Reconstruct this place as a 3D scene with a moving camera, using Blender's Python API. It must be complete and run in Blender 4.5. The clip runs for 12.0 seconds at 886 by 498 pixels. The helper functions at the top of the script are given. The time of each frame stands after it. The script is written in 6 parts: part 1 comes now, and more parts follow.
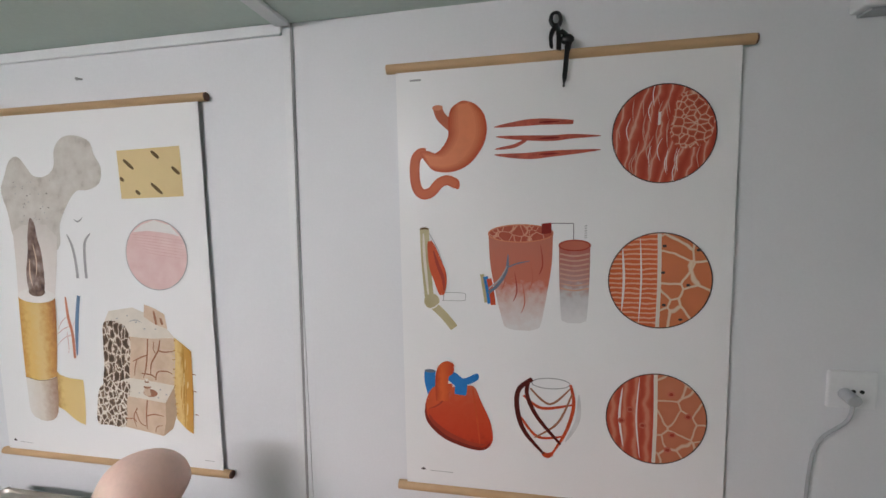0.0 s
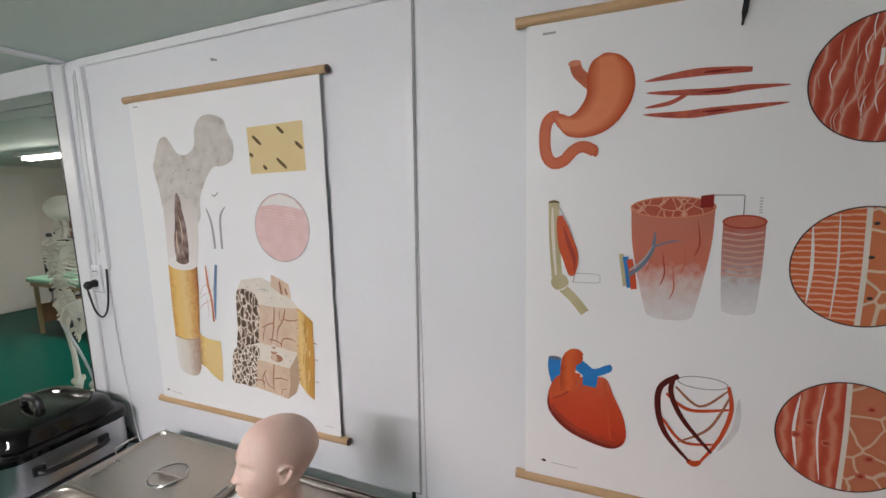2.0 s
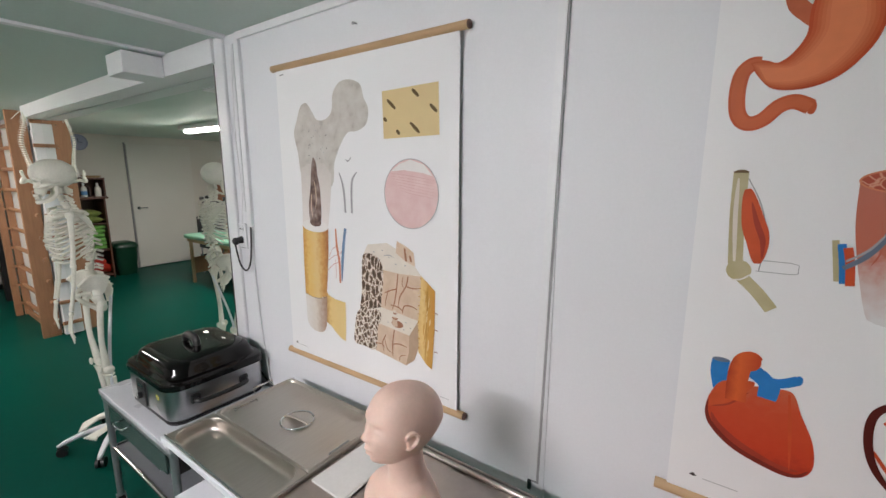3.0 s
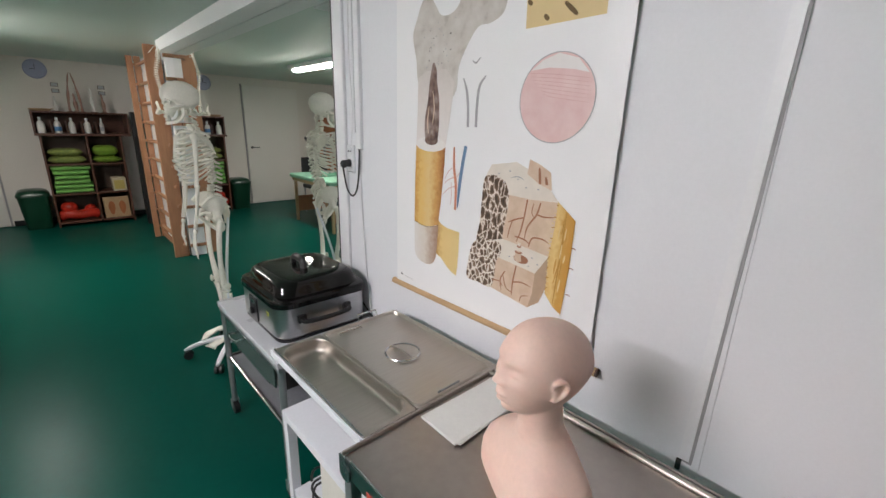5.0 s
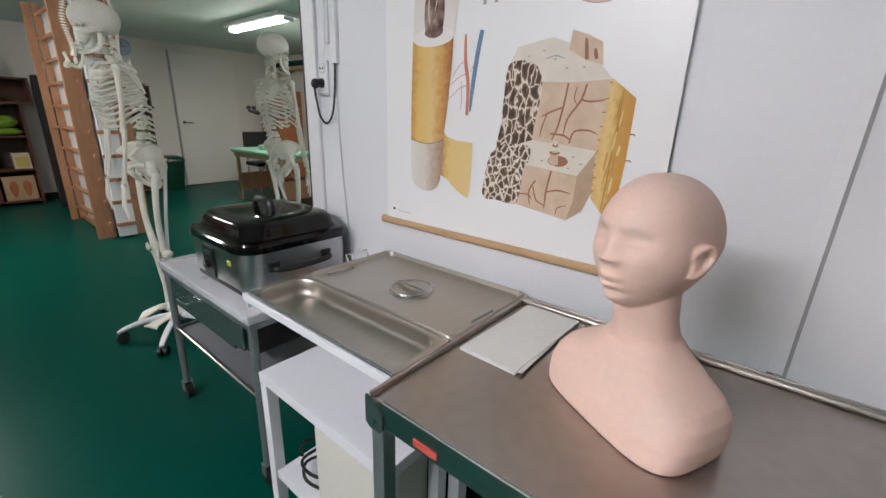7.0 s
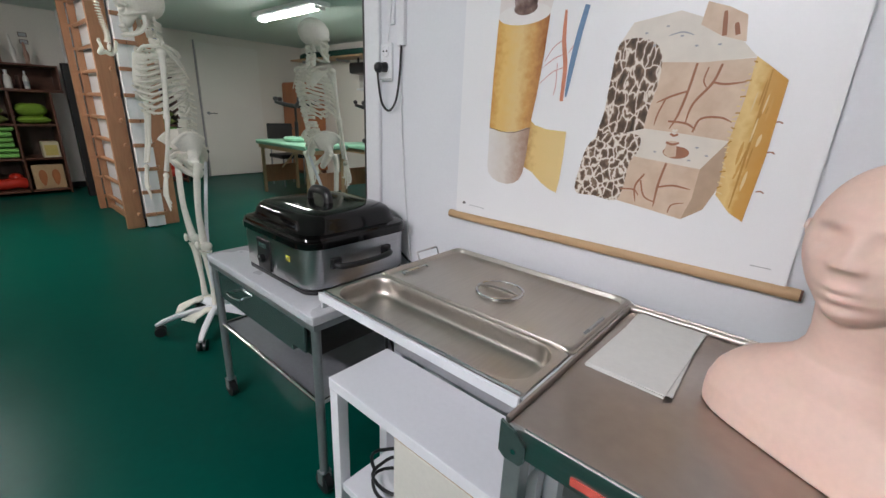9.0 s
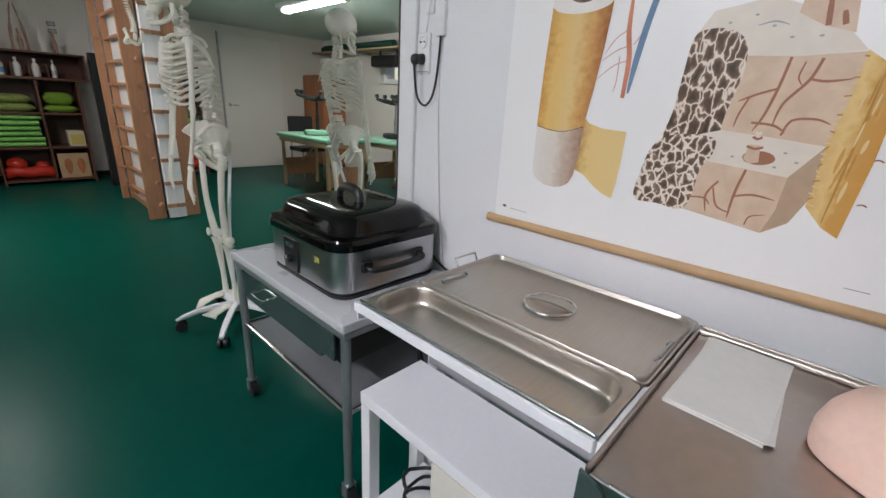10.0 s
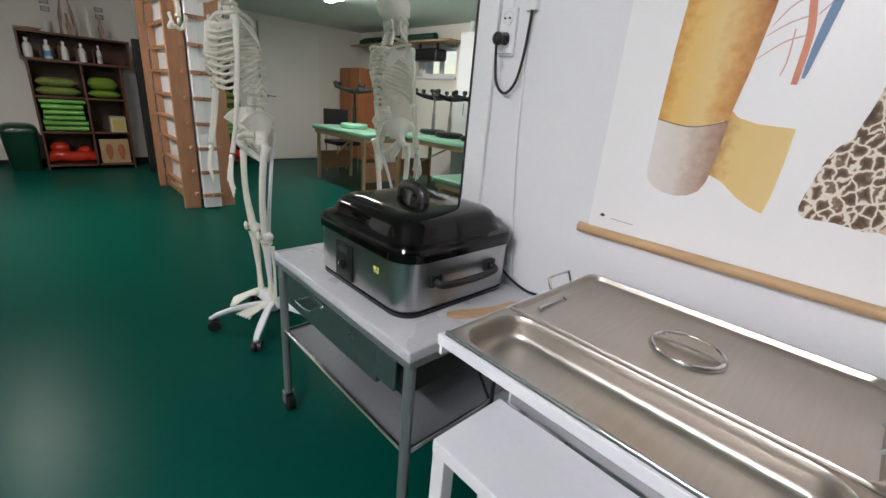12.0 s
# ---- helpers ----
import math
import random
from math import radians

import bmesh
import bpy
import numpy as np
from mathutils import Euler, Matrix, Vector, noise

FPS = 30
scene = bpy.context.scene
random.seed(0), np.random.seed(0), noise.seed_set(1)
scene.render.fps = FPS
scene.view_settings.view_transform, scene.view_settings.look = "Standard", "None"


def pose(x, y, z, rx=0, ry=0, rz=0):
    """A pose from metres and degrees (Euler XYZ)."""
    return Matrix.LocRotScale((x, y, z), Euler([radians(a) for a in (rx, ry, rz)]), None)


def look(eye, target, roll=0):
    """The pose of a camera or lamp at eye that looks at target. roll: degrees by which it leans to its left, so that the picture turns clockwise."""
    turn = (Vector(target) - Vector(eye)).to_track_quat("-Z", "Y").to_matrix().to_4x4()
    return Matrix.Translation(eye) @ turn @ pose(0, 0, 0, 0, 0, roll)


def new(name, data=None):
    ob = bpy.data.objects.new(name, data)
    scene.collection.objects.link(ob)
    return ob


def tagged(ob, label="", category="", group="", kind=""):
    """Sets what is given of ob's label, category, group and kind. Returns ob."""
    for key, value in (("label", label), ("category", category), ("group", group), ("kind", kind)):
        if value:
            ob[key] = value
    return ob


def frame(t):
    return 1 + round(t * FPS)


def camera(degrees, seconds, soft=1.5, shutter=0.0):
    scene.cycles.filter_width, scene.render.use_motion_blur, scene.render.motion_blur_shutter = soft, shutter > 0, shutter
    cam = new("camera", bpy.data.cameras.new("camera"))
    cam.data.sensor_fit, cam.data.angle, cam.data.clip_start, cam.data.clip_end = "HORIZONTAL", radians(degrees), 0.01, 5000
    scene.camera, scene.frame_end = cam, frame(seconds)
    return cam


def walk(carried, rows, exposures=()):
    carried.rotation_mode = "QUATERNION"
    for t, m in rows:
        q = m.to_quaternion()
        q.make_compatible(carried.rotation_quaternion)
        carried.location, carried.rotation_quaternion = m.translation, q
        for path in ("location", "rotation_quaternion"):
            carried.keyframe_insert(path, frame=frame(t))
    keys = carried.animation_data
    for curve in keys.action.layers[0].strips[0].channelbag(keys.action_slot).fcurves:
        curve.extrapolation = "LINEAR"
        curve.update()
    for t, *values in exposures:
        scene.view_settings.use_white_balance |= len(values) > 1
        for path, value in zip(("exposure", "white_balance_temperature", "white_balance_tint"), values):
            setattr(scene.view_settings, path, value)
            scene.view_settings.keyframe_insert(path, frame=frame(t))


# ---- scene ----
cam = camera(93.3, 12.0)
PATH = [
    (0, (0.098, 0.038, 1.68), (-0.271, 1.995, 1.497), -1.1),
    (0.5, (0.085, 0.047, 1.702), (-0.332, 1.995, 1.526), -1.1),
    (1, (0.071, 0.064, 1.705), (-0.402, 1.999, 1.517), -1.1),
    (1.5, (0.034, 0.082, 1.698), (-0.503, 1.996, 1.476), -1.1),
    (2, (-0.026, 0.089, 1.665), (-0.771, 1.924, 1.391), -1.4),
    (2.5, (-0.089, 0.099, 1.653), (-1.039, 1.829, 1.332), -0.3),
    (3, (-0.153, 0.107, 1.63), (-1.287, 1.714, 1.269), 0.2),
    (3.5, (-0.232, 0.119, 1.602), (-1.519, 1.597, 1.202), 0.7),
    (5.5, (-0.41, 0.164, 1.422), (-1.806, 1.471, 0.837), 1.5),
    (6, (-0.47, 0.136, 1.342), (-1.784, 1.523, 0.75), 2.8),
    (6.5, (-0.538, 0.153, 1.273), (-1.77, 1.607, 0.665), 2.4),
    (7, (-0.614, 0.156, 1.215), (-1.825, 1.63, 0.615), 1.7),
    (9, (-0.824, 0.105, 1.184), (-2.069, 1.542, 0.563), 2.4),
    (9.5, (-0.886, 0.114, 1.189), (-2.152, 1.524, 0.549), 2.7),
    (10, (-0.933, 0.12, 1.182), (-2.219, 1.509, 0.538), 3.3),
    (10.5, (-0.982, 0.138, 1.171), (-2.289, 1.505, 0.521), 4.1),
    (11, (-1.037, 0.145, 1.154), (-2.375, 1.477, 0.496), 4.3),
    (11.5, (-1.106, 0.164, 1.151), (-2.457, 1.485, 0.496), 4.8),
    (12, (-1.17, 0.154, 1.144), (-2.528, 1.465, 0.485), 4.9),
]
walk(cam, [(t, look(eye, target, roll)) for t, eye, target, roll in PATH], [(0.0, -0.05, 6500, 10), (1.5, -0.04, 6500, 10), (3.0, 0.05, 6500, 10), (5.5, 0.0, 6480, 10), (6.5, -0.05, 6400, 10), (7.0, -0.06, 6360, 10), (9.0, -0.11, 6280, 10), (10.0, -0.11, 6280, 10), (11.0, -0.06, 6340, 10), (12.0, 0.01, 6380, 10)])

# ---- world and lamps ----
WALL = 1.14        # face of the chart wall
GLASS = 1.24       # face of the mirror
BACK = -2.2        # wall across the room
END = -8.45        # far end wall
EAST = 2.6         # wall behind the start
TOP = 2.2          # ceiling

world = bpy.data.worlds.new("world")
scene.world = world
world.use_nodes = True
sky = world.node_tree.nodes.new("ShaderNodeTexSky")
sky.sky_type, sky.sun_disc = "NISHITA", False
sky.sun_elevation, sky.sun_rotation = radians(30), radians(200)
world.node_tree.nodes["Background"].inputs["Strength"].default_value = 0.12
world.node_tree.links.new(sky.outputs["Color"], world.node_tree.nodes["Background"].inputs["Color"])


# ---- materials ----
def material(name, color, rough=0.5, metal=0.0, vary=0.08, scale=6.0, fine=90.0, bump=0.0, second=None, coat=0.0, stretch=(1, 1, 1), island=0.0, sub=0.0, spec=0.5):
    """A principled surface with broad stains, fine grain and relief."""
    m = bpy.data.materials.new(name)
    m.use_nodes = True
    nt = m.node_tree
    n, link = nt.nodes, nt.links.new
    b = n["Principled BSDF"]
    b.inputs["Metallic"].default_value = metal
    b.inputs["Specular IOR Level"].default_value = spec
    b.inputs["Coat Weight"].default_value = coat
    b.inputs["Coat Roughness"].default_value = 0.08
    if sub:
        b.inputs["Subsurface Weight"].default_value = sub
        b.inputs["Subsurface Radius"].default_value = (0.02, 0.008, 0.005)
        b.inputs["Subsurface Scale"].default_value = 0.3
    co = n.new("ShaderNodeTexCoord")
    mp = n.new("ShaderNodeMapping")
    mp.inputs["Scale"].default_value = stretch
    link(co.outputs["Object"], mp.inputs["Vector"])
    big, small = n.new("ShaderNodeTexNoise"), n.new("ShaderNodeTexNoise")
    for node, s, d in ((big, scale, 3), (small, fine, 4)):
        node.inputs["Scale"].default_value = s
        node.inputs["Detail"].default_value = d
        link(mp.outputs["Vector"], node.inputs["Vector"])
    mix = n.new("ShaderNodeMix")
    mix.data_type = "RGBA"
    dark = second or tuple(c * (1 - vary * 2.2) for c in color)
    light = color if second else tuple(min(1, c * (1 + vary)) for c in color)
    mix.inputs["A"].default_value, mix.inputs["B"].default_value = (*dark, 1), (*light, 1)
    add = n.new("ShaderNodeMath")
    add.operation = "MULTIPLY_ADD"
    add.inputs[1].default_value, add.inputs[2].default_value = 0.5, 0.0
    ramp = n.new("ShaderNodeMapRange")
    ramp.inputs["From Min"].default_value, ramp.inputs["From Max"].default_value = 0.3, 0.7
    avg = n.new("ShaderNodeMath")
    avg.operation = "ADD"
    link(small.outputs["Fac"], add.inputs[0])
    half = n.new("ShaderNodeMath")
    half.operation = "MULTIPLY"
    half.inputs[1].default_value = 0.5
    link(big.outputs["Fac"], half.inputs[0])
    link(add.outputs[0], avg.inputs[0])
    link(half.outputs[0], avg.inputs[1])
    link(avg.outputs[0], ramp.inputs["Value"])
    link(ramp.outputs["Result"], mix.inputs["Factor"])
    out = mix.outputs["Result"]
    if island:
        info = n.new("ShaderNodeObjectInfo")
        hsv = n.new("ShaderNodeHueSaturation")
        mr = n.new("ShaderNodeMapRange")
        mr.inputs["To Min"].default_value, mr.inputs["To Max"].default_value = 1 - island, 1 + island
        link(info.outputs["Random"], mr.inputs["Value"])
        link(mr.outputs["Result"], hsv.inputs["Value"])
        link(out, hsv.inputs["Color"])
        out = hsv.outputs["Color"]
    link(out, b.inputs["Base Color"])
    rr = n.new("ShaderNodeMapRange")
    rr.inputs["To Min"].default_value, rr.inputs["To Max"].default_value = max(0.0, rough * 0.8), min(1.0, rough * 1.2)
    link(big.outputs["Fac"], rr.inputs["Value"])
    link(rr.outputs["Result"], b.inputs["Roughness"])
    if bump:
        bp = n.new("ShaderNodeBump")
        bp.inputs["Strength"].default_value, bp.inputs["Distance"].default_value = bump, 0.002
        link(small.outputs["Fac"], bp.inputs["Height"])
        link(bp.outputs["Normal"], b.inputs["Normal"])
    return m


def glow(name, color, strength):
    m = bpy.data.materials.new(name)
    m.use_nodes = True
    b = m.node_tree.nodes["Principled BSDF"]
    b.inputs["Base Color"].default_value = (0.9, 0.9, 0.88, 1)
    b.inputs["Emission Color"].default_value = (*color, 1)
    b.inputs["Emission Strength"].default_value = strength
    return m


M_WALL = material("white_wall_panel", (0.78, 0.79, 0.82), 0.5, vary=0.015, scale=1.6, fine=140, bump=0.05)
M_ENDWALL = material("white_plaster", (0.74, 0.71, 0.66), 0.7, vary=0.03, scale=1.2, fine=60, bump=0.12)
# white ceiling, with green bounce light from the floor mixed into its colour
M_CEIL = material("white_ceiling_green_bounce", (0.60, 0.69, 0.645), 0.6, vary=0.03, scale=0.9, fine=70, bump=0.08)
M_FLOOR = material("green_floor_paint", (0.0010, 0.062, 0.045), 0.32, vary=0.05, scale=1.1, fine=25, bump=0.0, spec=0.050)
M_TRIM = material("white_trim", (0.80, 0.81, 0.83), 0.35, vary=0.02, scale=3)
M_SEAM = material("grey_seam", (0.36, 0.36, 0.37), 0.7, vary=0.05)
M_PAPER = material("chart_paper", (0.86, 0.86, 0.87), 0.32, vary=0.008, scale=1.5, fine=200)
M_ROD = material("beech_rod", (0.56, 0.37, 0.20), 0.45, vary=0.10, scale=5, fine=60, stretch=(0.15, 1, 1), bump=0.1)
M_BLACK = material("black_plastic", (0.012, 0.012, 0.013), 0.4, vary=0.1)
M_LACQUER = material("black_enamel", (0.004, 0.0035, 0.0035), 0.06, vary=0.1, scale=3, spec=0.32)
M_STEEL = material("stainless_steel", (0.52, 0.485, 0.44), 0.36, metal=1.0, vary=0.05, scale=4, fine=160, stretch=(1, 0.06, 1), bump=0.012)
M_STEELX = material("brushed_steel", (0.46, 0.46, 0.47), 0.30, metal=1.0, vary=0.06, scale=5, fine=220, stretch=(0.05, 0.05, 1.0), bump=0.04)
M_TRAY = material("worn_steel_top", (0.42, 0.38, 0.35), 0.32, metal=1.0, vary=0.05, scale=3.0, fine=40, bump=0.015)
M_CHROME = material("chrome_tube", (0.60, 0.61, 0.62), 0.14, metal=1.0, vary=0.04, scale=9)
M_GREYTUBE = material("grey_metal_frame", (0.36, 0.38, 0.39), 0.32, metal=0.7, vary=0.06, scale=8)
M_CARTTOP = material("pale_grey_laminate", (0.55, 0.56, 0.59), 0.28, vary=0.04, scale=5)
M_SHELFGREY = material("grey_steel_shelf", (0.26, 0.27, 0.29), 0.35, metal=0.3, vary=0.06, scale=5)
M_DARKSTEEL = material("dark_brown_steel", (0.035, 0.030, 0.028), 0.35, vary=0.12, scale=5)
M_GLASSY = material("dark_green_panel", (0.10, 0.15, 0.14), 0.15, metal=0.55, vary=0.08, scale=4)
M_WHITE = material("white_lacquer", (0.78, 0.79, 0.83), 0.4, vary=0.02, scale=5)
M_SKIN = material("pale_vinyl_skin", (0.80, 0.57, 0.48), 0.55, vary=0.03, scale=7, fine=120, bump=0.04, sub=0.12)
M_BONE = material("ivory_bone_plastic", (0.86, 0.83, 0.74), 0.45, vary=0.06, scale=14, fine=120, bump=0.15)
M_WOOD = material("pine_wall_bar", (0.40, 0.20, 0.105), 0.45, vary=0.12, scale=6, fine=50, stretch=(1, 1, 0.12), bump=0.1, island=0.08)
M_DARKWOOD = material("dark_brown_laminate", (0.12, 0.048, 0.028), 0.4, vary=0.15, scale=5, fine=60, stretch=(1, 0.2, 1))
M_SHELFIN = material("brown_shelf_lining", (0.13, 0.085, 0.06), 0.5, vary=0.1, scale=4)
M_TOWEL = material("lime_green_terry", (0.22, 0.52, 0.12), 0.95, vary=0.18, scale=12, fine=300, bump=0.7, island=0.12)
M_OLIVE = material("patterned_olive_cloth", (0.30, 0.36, 0.08), 0.95, second=(0.10, 0.14, 0.04), scale=28, fine=200, bump=0.5)
M_CUSHION = material("moss_green_cushion", (0.20, 0.34, 0.03), 0.9, vary=0.12, scale=8, fine=220, bump=0.5)
M_RED = material("red_vinyl", (0.50, 0.03, 0.015), 0.35, vary=0.1, scale=8)
M_TAPE = material("coral_tape", (0.58, 0.10, 0.075), 0.5, vary=0.06, scale=20)
M_BIN = material("dark_green_plastic", (0.004, 0.04, 0.02), 0.3, vary=0.1, scale=5)
M_BOTTLE = material("white_bottle_plastic", (0.75, 0.74, 0.70), 0.35, vary=0.05, scale=20)
M_BLUE = material("blue_label", (0.10, 0.28, 0.55), 0.5, vary=0.05)
M_LIGHTWOOD = material("light_wood", (0.52, 0.36, 0.20), 0.5, vary=0.12, scale=6, fine=70, stretch=(0.2, 1, 1))
M_ORANGEWOOD = material("orange_brown_wood", (0.42, 0.15, 0.055), 0.4, vary=0.12, scale=4, fine=50, stretch=(1, 1, 0.15))
M_TABLEGREEN = material("sea_green_vinyl", (0.22, 0.44, 0.31), 0.4, vary=0.06, scale=6)
M_MAT = material("dark_green_mat", (0.01, 0.06, 0.045), 0.8, vary=0.15, scale=9, fine=160, bump=0.4)
M_DOOR = material("white_door_paint", (0.76, 0.74, 0.70), 0.4, vary=0.02, scale=2)
M_CREAMBOX = material("cream_board", (0.70, 0.68, 0.62), 0.55, vary=0.03, scale=6)
M_PAPERPAD = material("paper_pad", (0.74, 0.74, 0.72), 0.7, vary=0.03, scale=8)
M_CLOTHGREY = material("grey_device", (0.45, 0.47, 0.50), 0.5, vary=0.06)
M_MIRROR = material("mirror_silver", (0.90, 0.93, 0.91), 0.0, metal=1.0, vary=0.0)
M_TUBE = glow("lamp_diffuser", (0.99, 0.94, 0.98), 149.0)
M_TUBE_OLD = glow("worn_lamp_diffuser", (1.0, 0.92, 0.87), 122.0)
M_GLASSPANE = bpy.data.materials.new("window_glass")
M_GLASSPANE.use_nodes = True
_b = M_GLASSPANE.node_tree.nodes["Principled BSDF"]
_b.inputs["Transmission Weight"].default_value, _b.inputs["Roughness"].default_value, _b.inputs["IOR"].default_value = 1.0, 0.0, 1.45

# ---- building helpers ----
BASE = {}


def thing(name, at, label, category, group="", kind=""):
    ob = new(name)
    ob.empty_display_size = 0.05
    ob.location = at
    BASE[ob.name] = Vector(at)
    return tagged(ob, label, category, group, kind)


def put_mesh(name, bm, mat, smooth=False):
    me = bpy.data.meshes.new(name)
    bmesh.ops.recalc_face_normals(bm, faces=bm.faces[:])
    if smooth:
        for f in bm.faces:
            f.smooth = True
    bm.to_mesh(me)
    bm.free()
    for m in mat if isinstance(mat, (list, tuple)) else (mat,):
        me.materials.append(m)
    if smooth:
        me.set_sharp_from_angle(angle=radians(40))
    return new(name, me)


def part(name, bm, mat, parent, label="", smooth=False):
    """One mesh, in world metres, under a thing or under a part."""
    ob = put_mesh(name, bm, mat, smooth)
    ob.parent = parent
    if parent.name in BASE:
        ob.matrix_parent_inverse = Matrix.Translation(-BASE[parent.name])
    return tagged(ob, label)


def solid(name, bm, mat, label="", category="", kind="", group="", smooth=False):
    return tagged(put_mesh(name, bm, mat, smooth), label, category, group, kind)


def box(x0, x1, y0, y1, z0, z1, bevel=0.0, bm=None, seg=2):
    own = bmesh.new()
    bmesh.ops.create_cube(own, size=1.0)
    for v in own.verts:
        v.co = ((x0 + x1) / 2 + v.co.x * (x1 - x0), (y0 + y1) / 2 + v.co.y * (y1 - y0), (z0 + z1) / 2 + v.co.z * (z1 - z0))
    if bevel:
        bmesh.ops.bevel(own, geom=own.edges[:], offset=bevel, segments=seg, profile=0.5, affect="EDGES")
    return merge(bm, own)


def merge(bm, own):
    if bm is None:
        return own
    me = bpy.data.meshes.new("tmp")
    own.to_mesh(me)
    own.free()
    bm.from_mesh(me)
    bpy.data.meshes.remove(me)
    return bm


def turned(bm, m):
    bmesh.ops.transform(bm, matrix=m, verts=bm.verts[:])
    return bm


def loft(rings, bm=None, caps=True, closed=True, first=True):
    """Skin over rings of equal point counts."""
    bm = bm or bmesh.new()
    rows = [[bm.verts.new(p) for p in ring] for ring in rings]
    n = len(rows[0])
    for a, b in zip(rows, rows[1:]):
        for i in range(n if closed else n - 1):
            j = (i + 1) % n
            bm.faces.new((a[i], a[j], b[j], b[i]))
    if caps and closed:
        if first:
            bm.faces.new(rows[0][::-1])
        bm.faces.new(rows[-1])
    return bm


def spline(points, steps=6, closed=False):
    """A smooth line through a few points."""
    pts = [Vector(p) for p in points]
    out, n = [], len(pts)
    for i in range(n if closed else n - 1):
        p = [pts[(i + k) % n] if closed else pts[max(0, min(n - 1, i + k))] for k in (-1, 0, 1, 2)]
        for s in range(steps):
            t = s / steps
            out.append(0.5 * (2 * p[1] + (p[2] - p[0]) * t + (2 * p[0] - 5 * p[1] + 4 * p[2] - p[3]) * t * t + (3 * p[1] - p[0] - 3 * p[2] + p[3]) * t ** 3))
    if not closed:
        out.append(pts[-1])
    return out


def tube(points, radius, bm=None, sides=8, flat=1.0):
    """A rod along a line; radius is one number or one for each point."""
    pts = [Vector(p) for p in points]
    rad = radius if isinstance(radius, (list, tuple)) else [radius] * len(pts)
    rings, side = [], None
    for i, p in enumerate(pts):
        d = (pts[min(i + 1, len(pts) - 1)] - pts[max(i - 1, 0)]).normalized()
        if side is None:
            side = d.orthogonal().normalized()
        side = (side - d * side.dot(d)).normalized()
        up = d.cross(side)
        rings.append([p + rad[i] * (math.cos(a) * side + flat * math.sin(a) * up) for a in (2 * math.pi * k / sides for k in range(sides))])
    return loft(rings, bm)


def rod(a, b, r, bm=None, sides=12, r2=None):
    return tube([a, b], [r, r if r2 is None else r2], bm, sides)


def rounded(x0, x1, y0, y1, r, z, n=5):
    """A ring round a rectangle with round corners, at a height."""
    out = []
    for cx, cy, a0 in ((x1 - r, y1 - r, 0), (x0 + r, y1 - r, 90), (x0 + r, y0 + r, 180), (x1 - r, y0 + r, 270)):
        for k in range(n + 1):
            a = radians(a0 + 90 * k / n)
            out.append((cx + r * math.cos(a), cy + r * math.sin(a), z))
    return out


def lathe(profile, cx, cy, bm=None, sides=16):
    return loft([[(cx + r * math.cos(2 * math.pi * k / sides), cy + r * math.sin(2 * math.pi * k / sides), z) for k in range(sides)] for r, z in profile], bm)


def ball(c, r, bm=None, sides=10, scale=(1, 1, 1)):
    own = bmesh.new()
    bmesh.ops.create_uvsphere(own, u_segments=sides, v_segments=max(5, sides * 2 // 3), radius=r)
    for v in own.verts:
        v.co = Vector(c) + Vector((v.co.x * scale[0], v.co.y * scale[1], v.co.z * scale[2]))
    return merge(bm, own)


# ---- the room ----
solid("floor", box(END - 0.2, EAST + 0.2, BACK - 0.2, GLASS + 0.2, -0.1, 0.0), M_FLOOR, "glossy dark green painted floor", "floor", "structure")
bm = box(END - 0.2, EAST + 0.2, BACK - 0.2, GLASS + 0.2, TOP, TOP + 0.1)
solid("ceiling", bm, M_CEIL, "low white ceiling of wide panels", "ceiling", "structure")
solid("wall_end", box(END - 0.15, END, BACK - 0.15, GLASS + 0.15, 0, TOP), M_ENDWALL, "off-white plaster end wall of the room", "wall", "structure")
solid("wall_behind", box(EAST, EAST + 0.15, BACK - 0.15, GLASS + 0.15, 0, TOP), M_ENDWALL, "plain off-white wall", "wall", "structure")
solid("wall_mirror", box(END, -2.1, GLASS + 0.012, GLASS + 0.15, 0, TOP), M_WALL, "white wall behind mirror and wall bars", "wall", "structure")
solid("wall_charts_left", box(-2.1, -0.5268, WALL, GLASS + 0.15, 0, TOP), M_WALL, "smooth white wall panel behind the bone chart", "wall", "structure")
solid("wall_charts_right", box(-0.5265, EAST, WALL + 0.003, GLASS + 0.15, 0, TOP), M_WALL, "smooth white wall panel behind the muscle chart", "wall", "structure")


def leaning_strip(x0, x1, y0, y1, z0, z1):
    """An upright strip that leans a little to +x with height."""
    bm = box(x0, x1, y0, y1, z0, z1)
    for v in bm.verts:
        v.co.x += 0.0165 * (v.co.z - 0.748)
    return bm


solid("trim_joint", leaning_strip(-0.5475, -0.5415, WALL - 0.0025, WALL - 0.0004, 0.748, TOP - 0.002), M_SEAM, "narrow dark joint between wall panels", "trim", "structure")
solid("trim_joint_batten", leaning_strip(-0.570, -0.5478, WALL - 0.004, WALL - 0.0004, 0.751, TOP - 0.03), M_TRIM, "slim white batten on the wall panel joint", "trim", "structure")
solid("trim_joint_foot", box(-0.562, -0.5415, WALL - 0.0025, WALL - 0.0004, 0.7445, 0.7478), M_SEAM, "narrow dark jog under the panel joint", "trim", "structure")
solid("trim_joint_stub", box(-0.573, -0.562, WALL - 0.008, WALL - 0.001, 0.719, 0.748, 0.001), M_BLACK, "small black end piece of the wall batten", "trim", "structure")
solid("trim_cornice", box(-1.94, -0.548, WALL - 0.012, WALL - 0.0005, TOP - 0.032, TOP - 0.002, 0.003), M_TRIM, "white cornice strip over the chart", "trim", "structure")
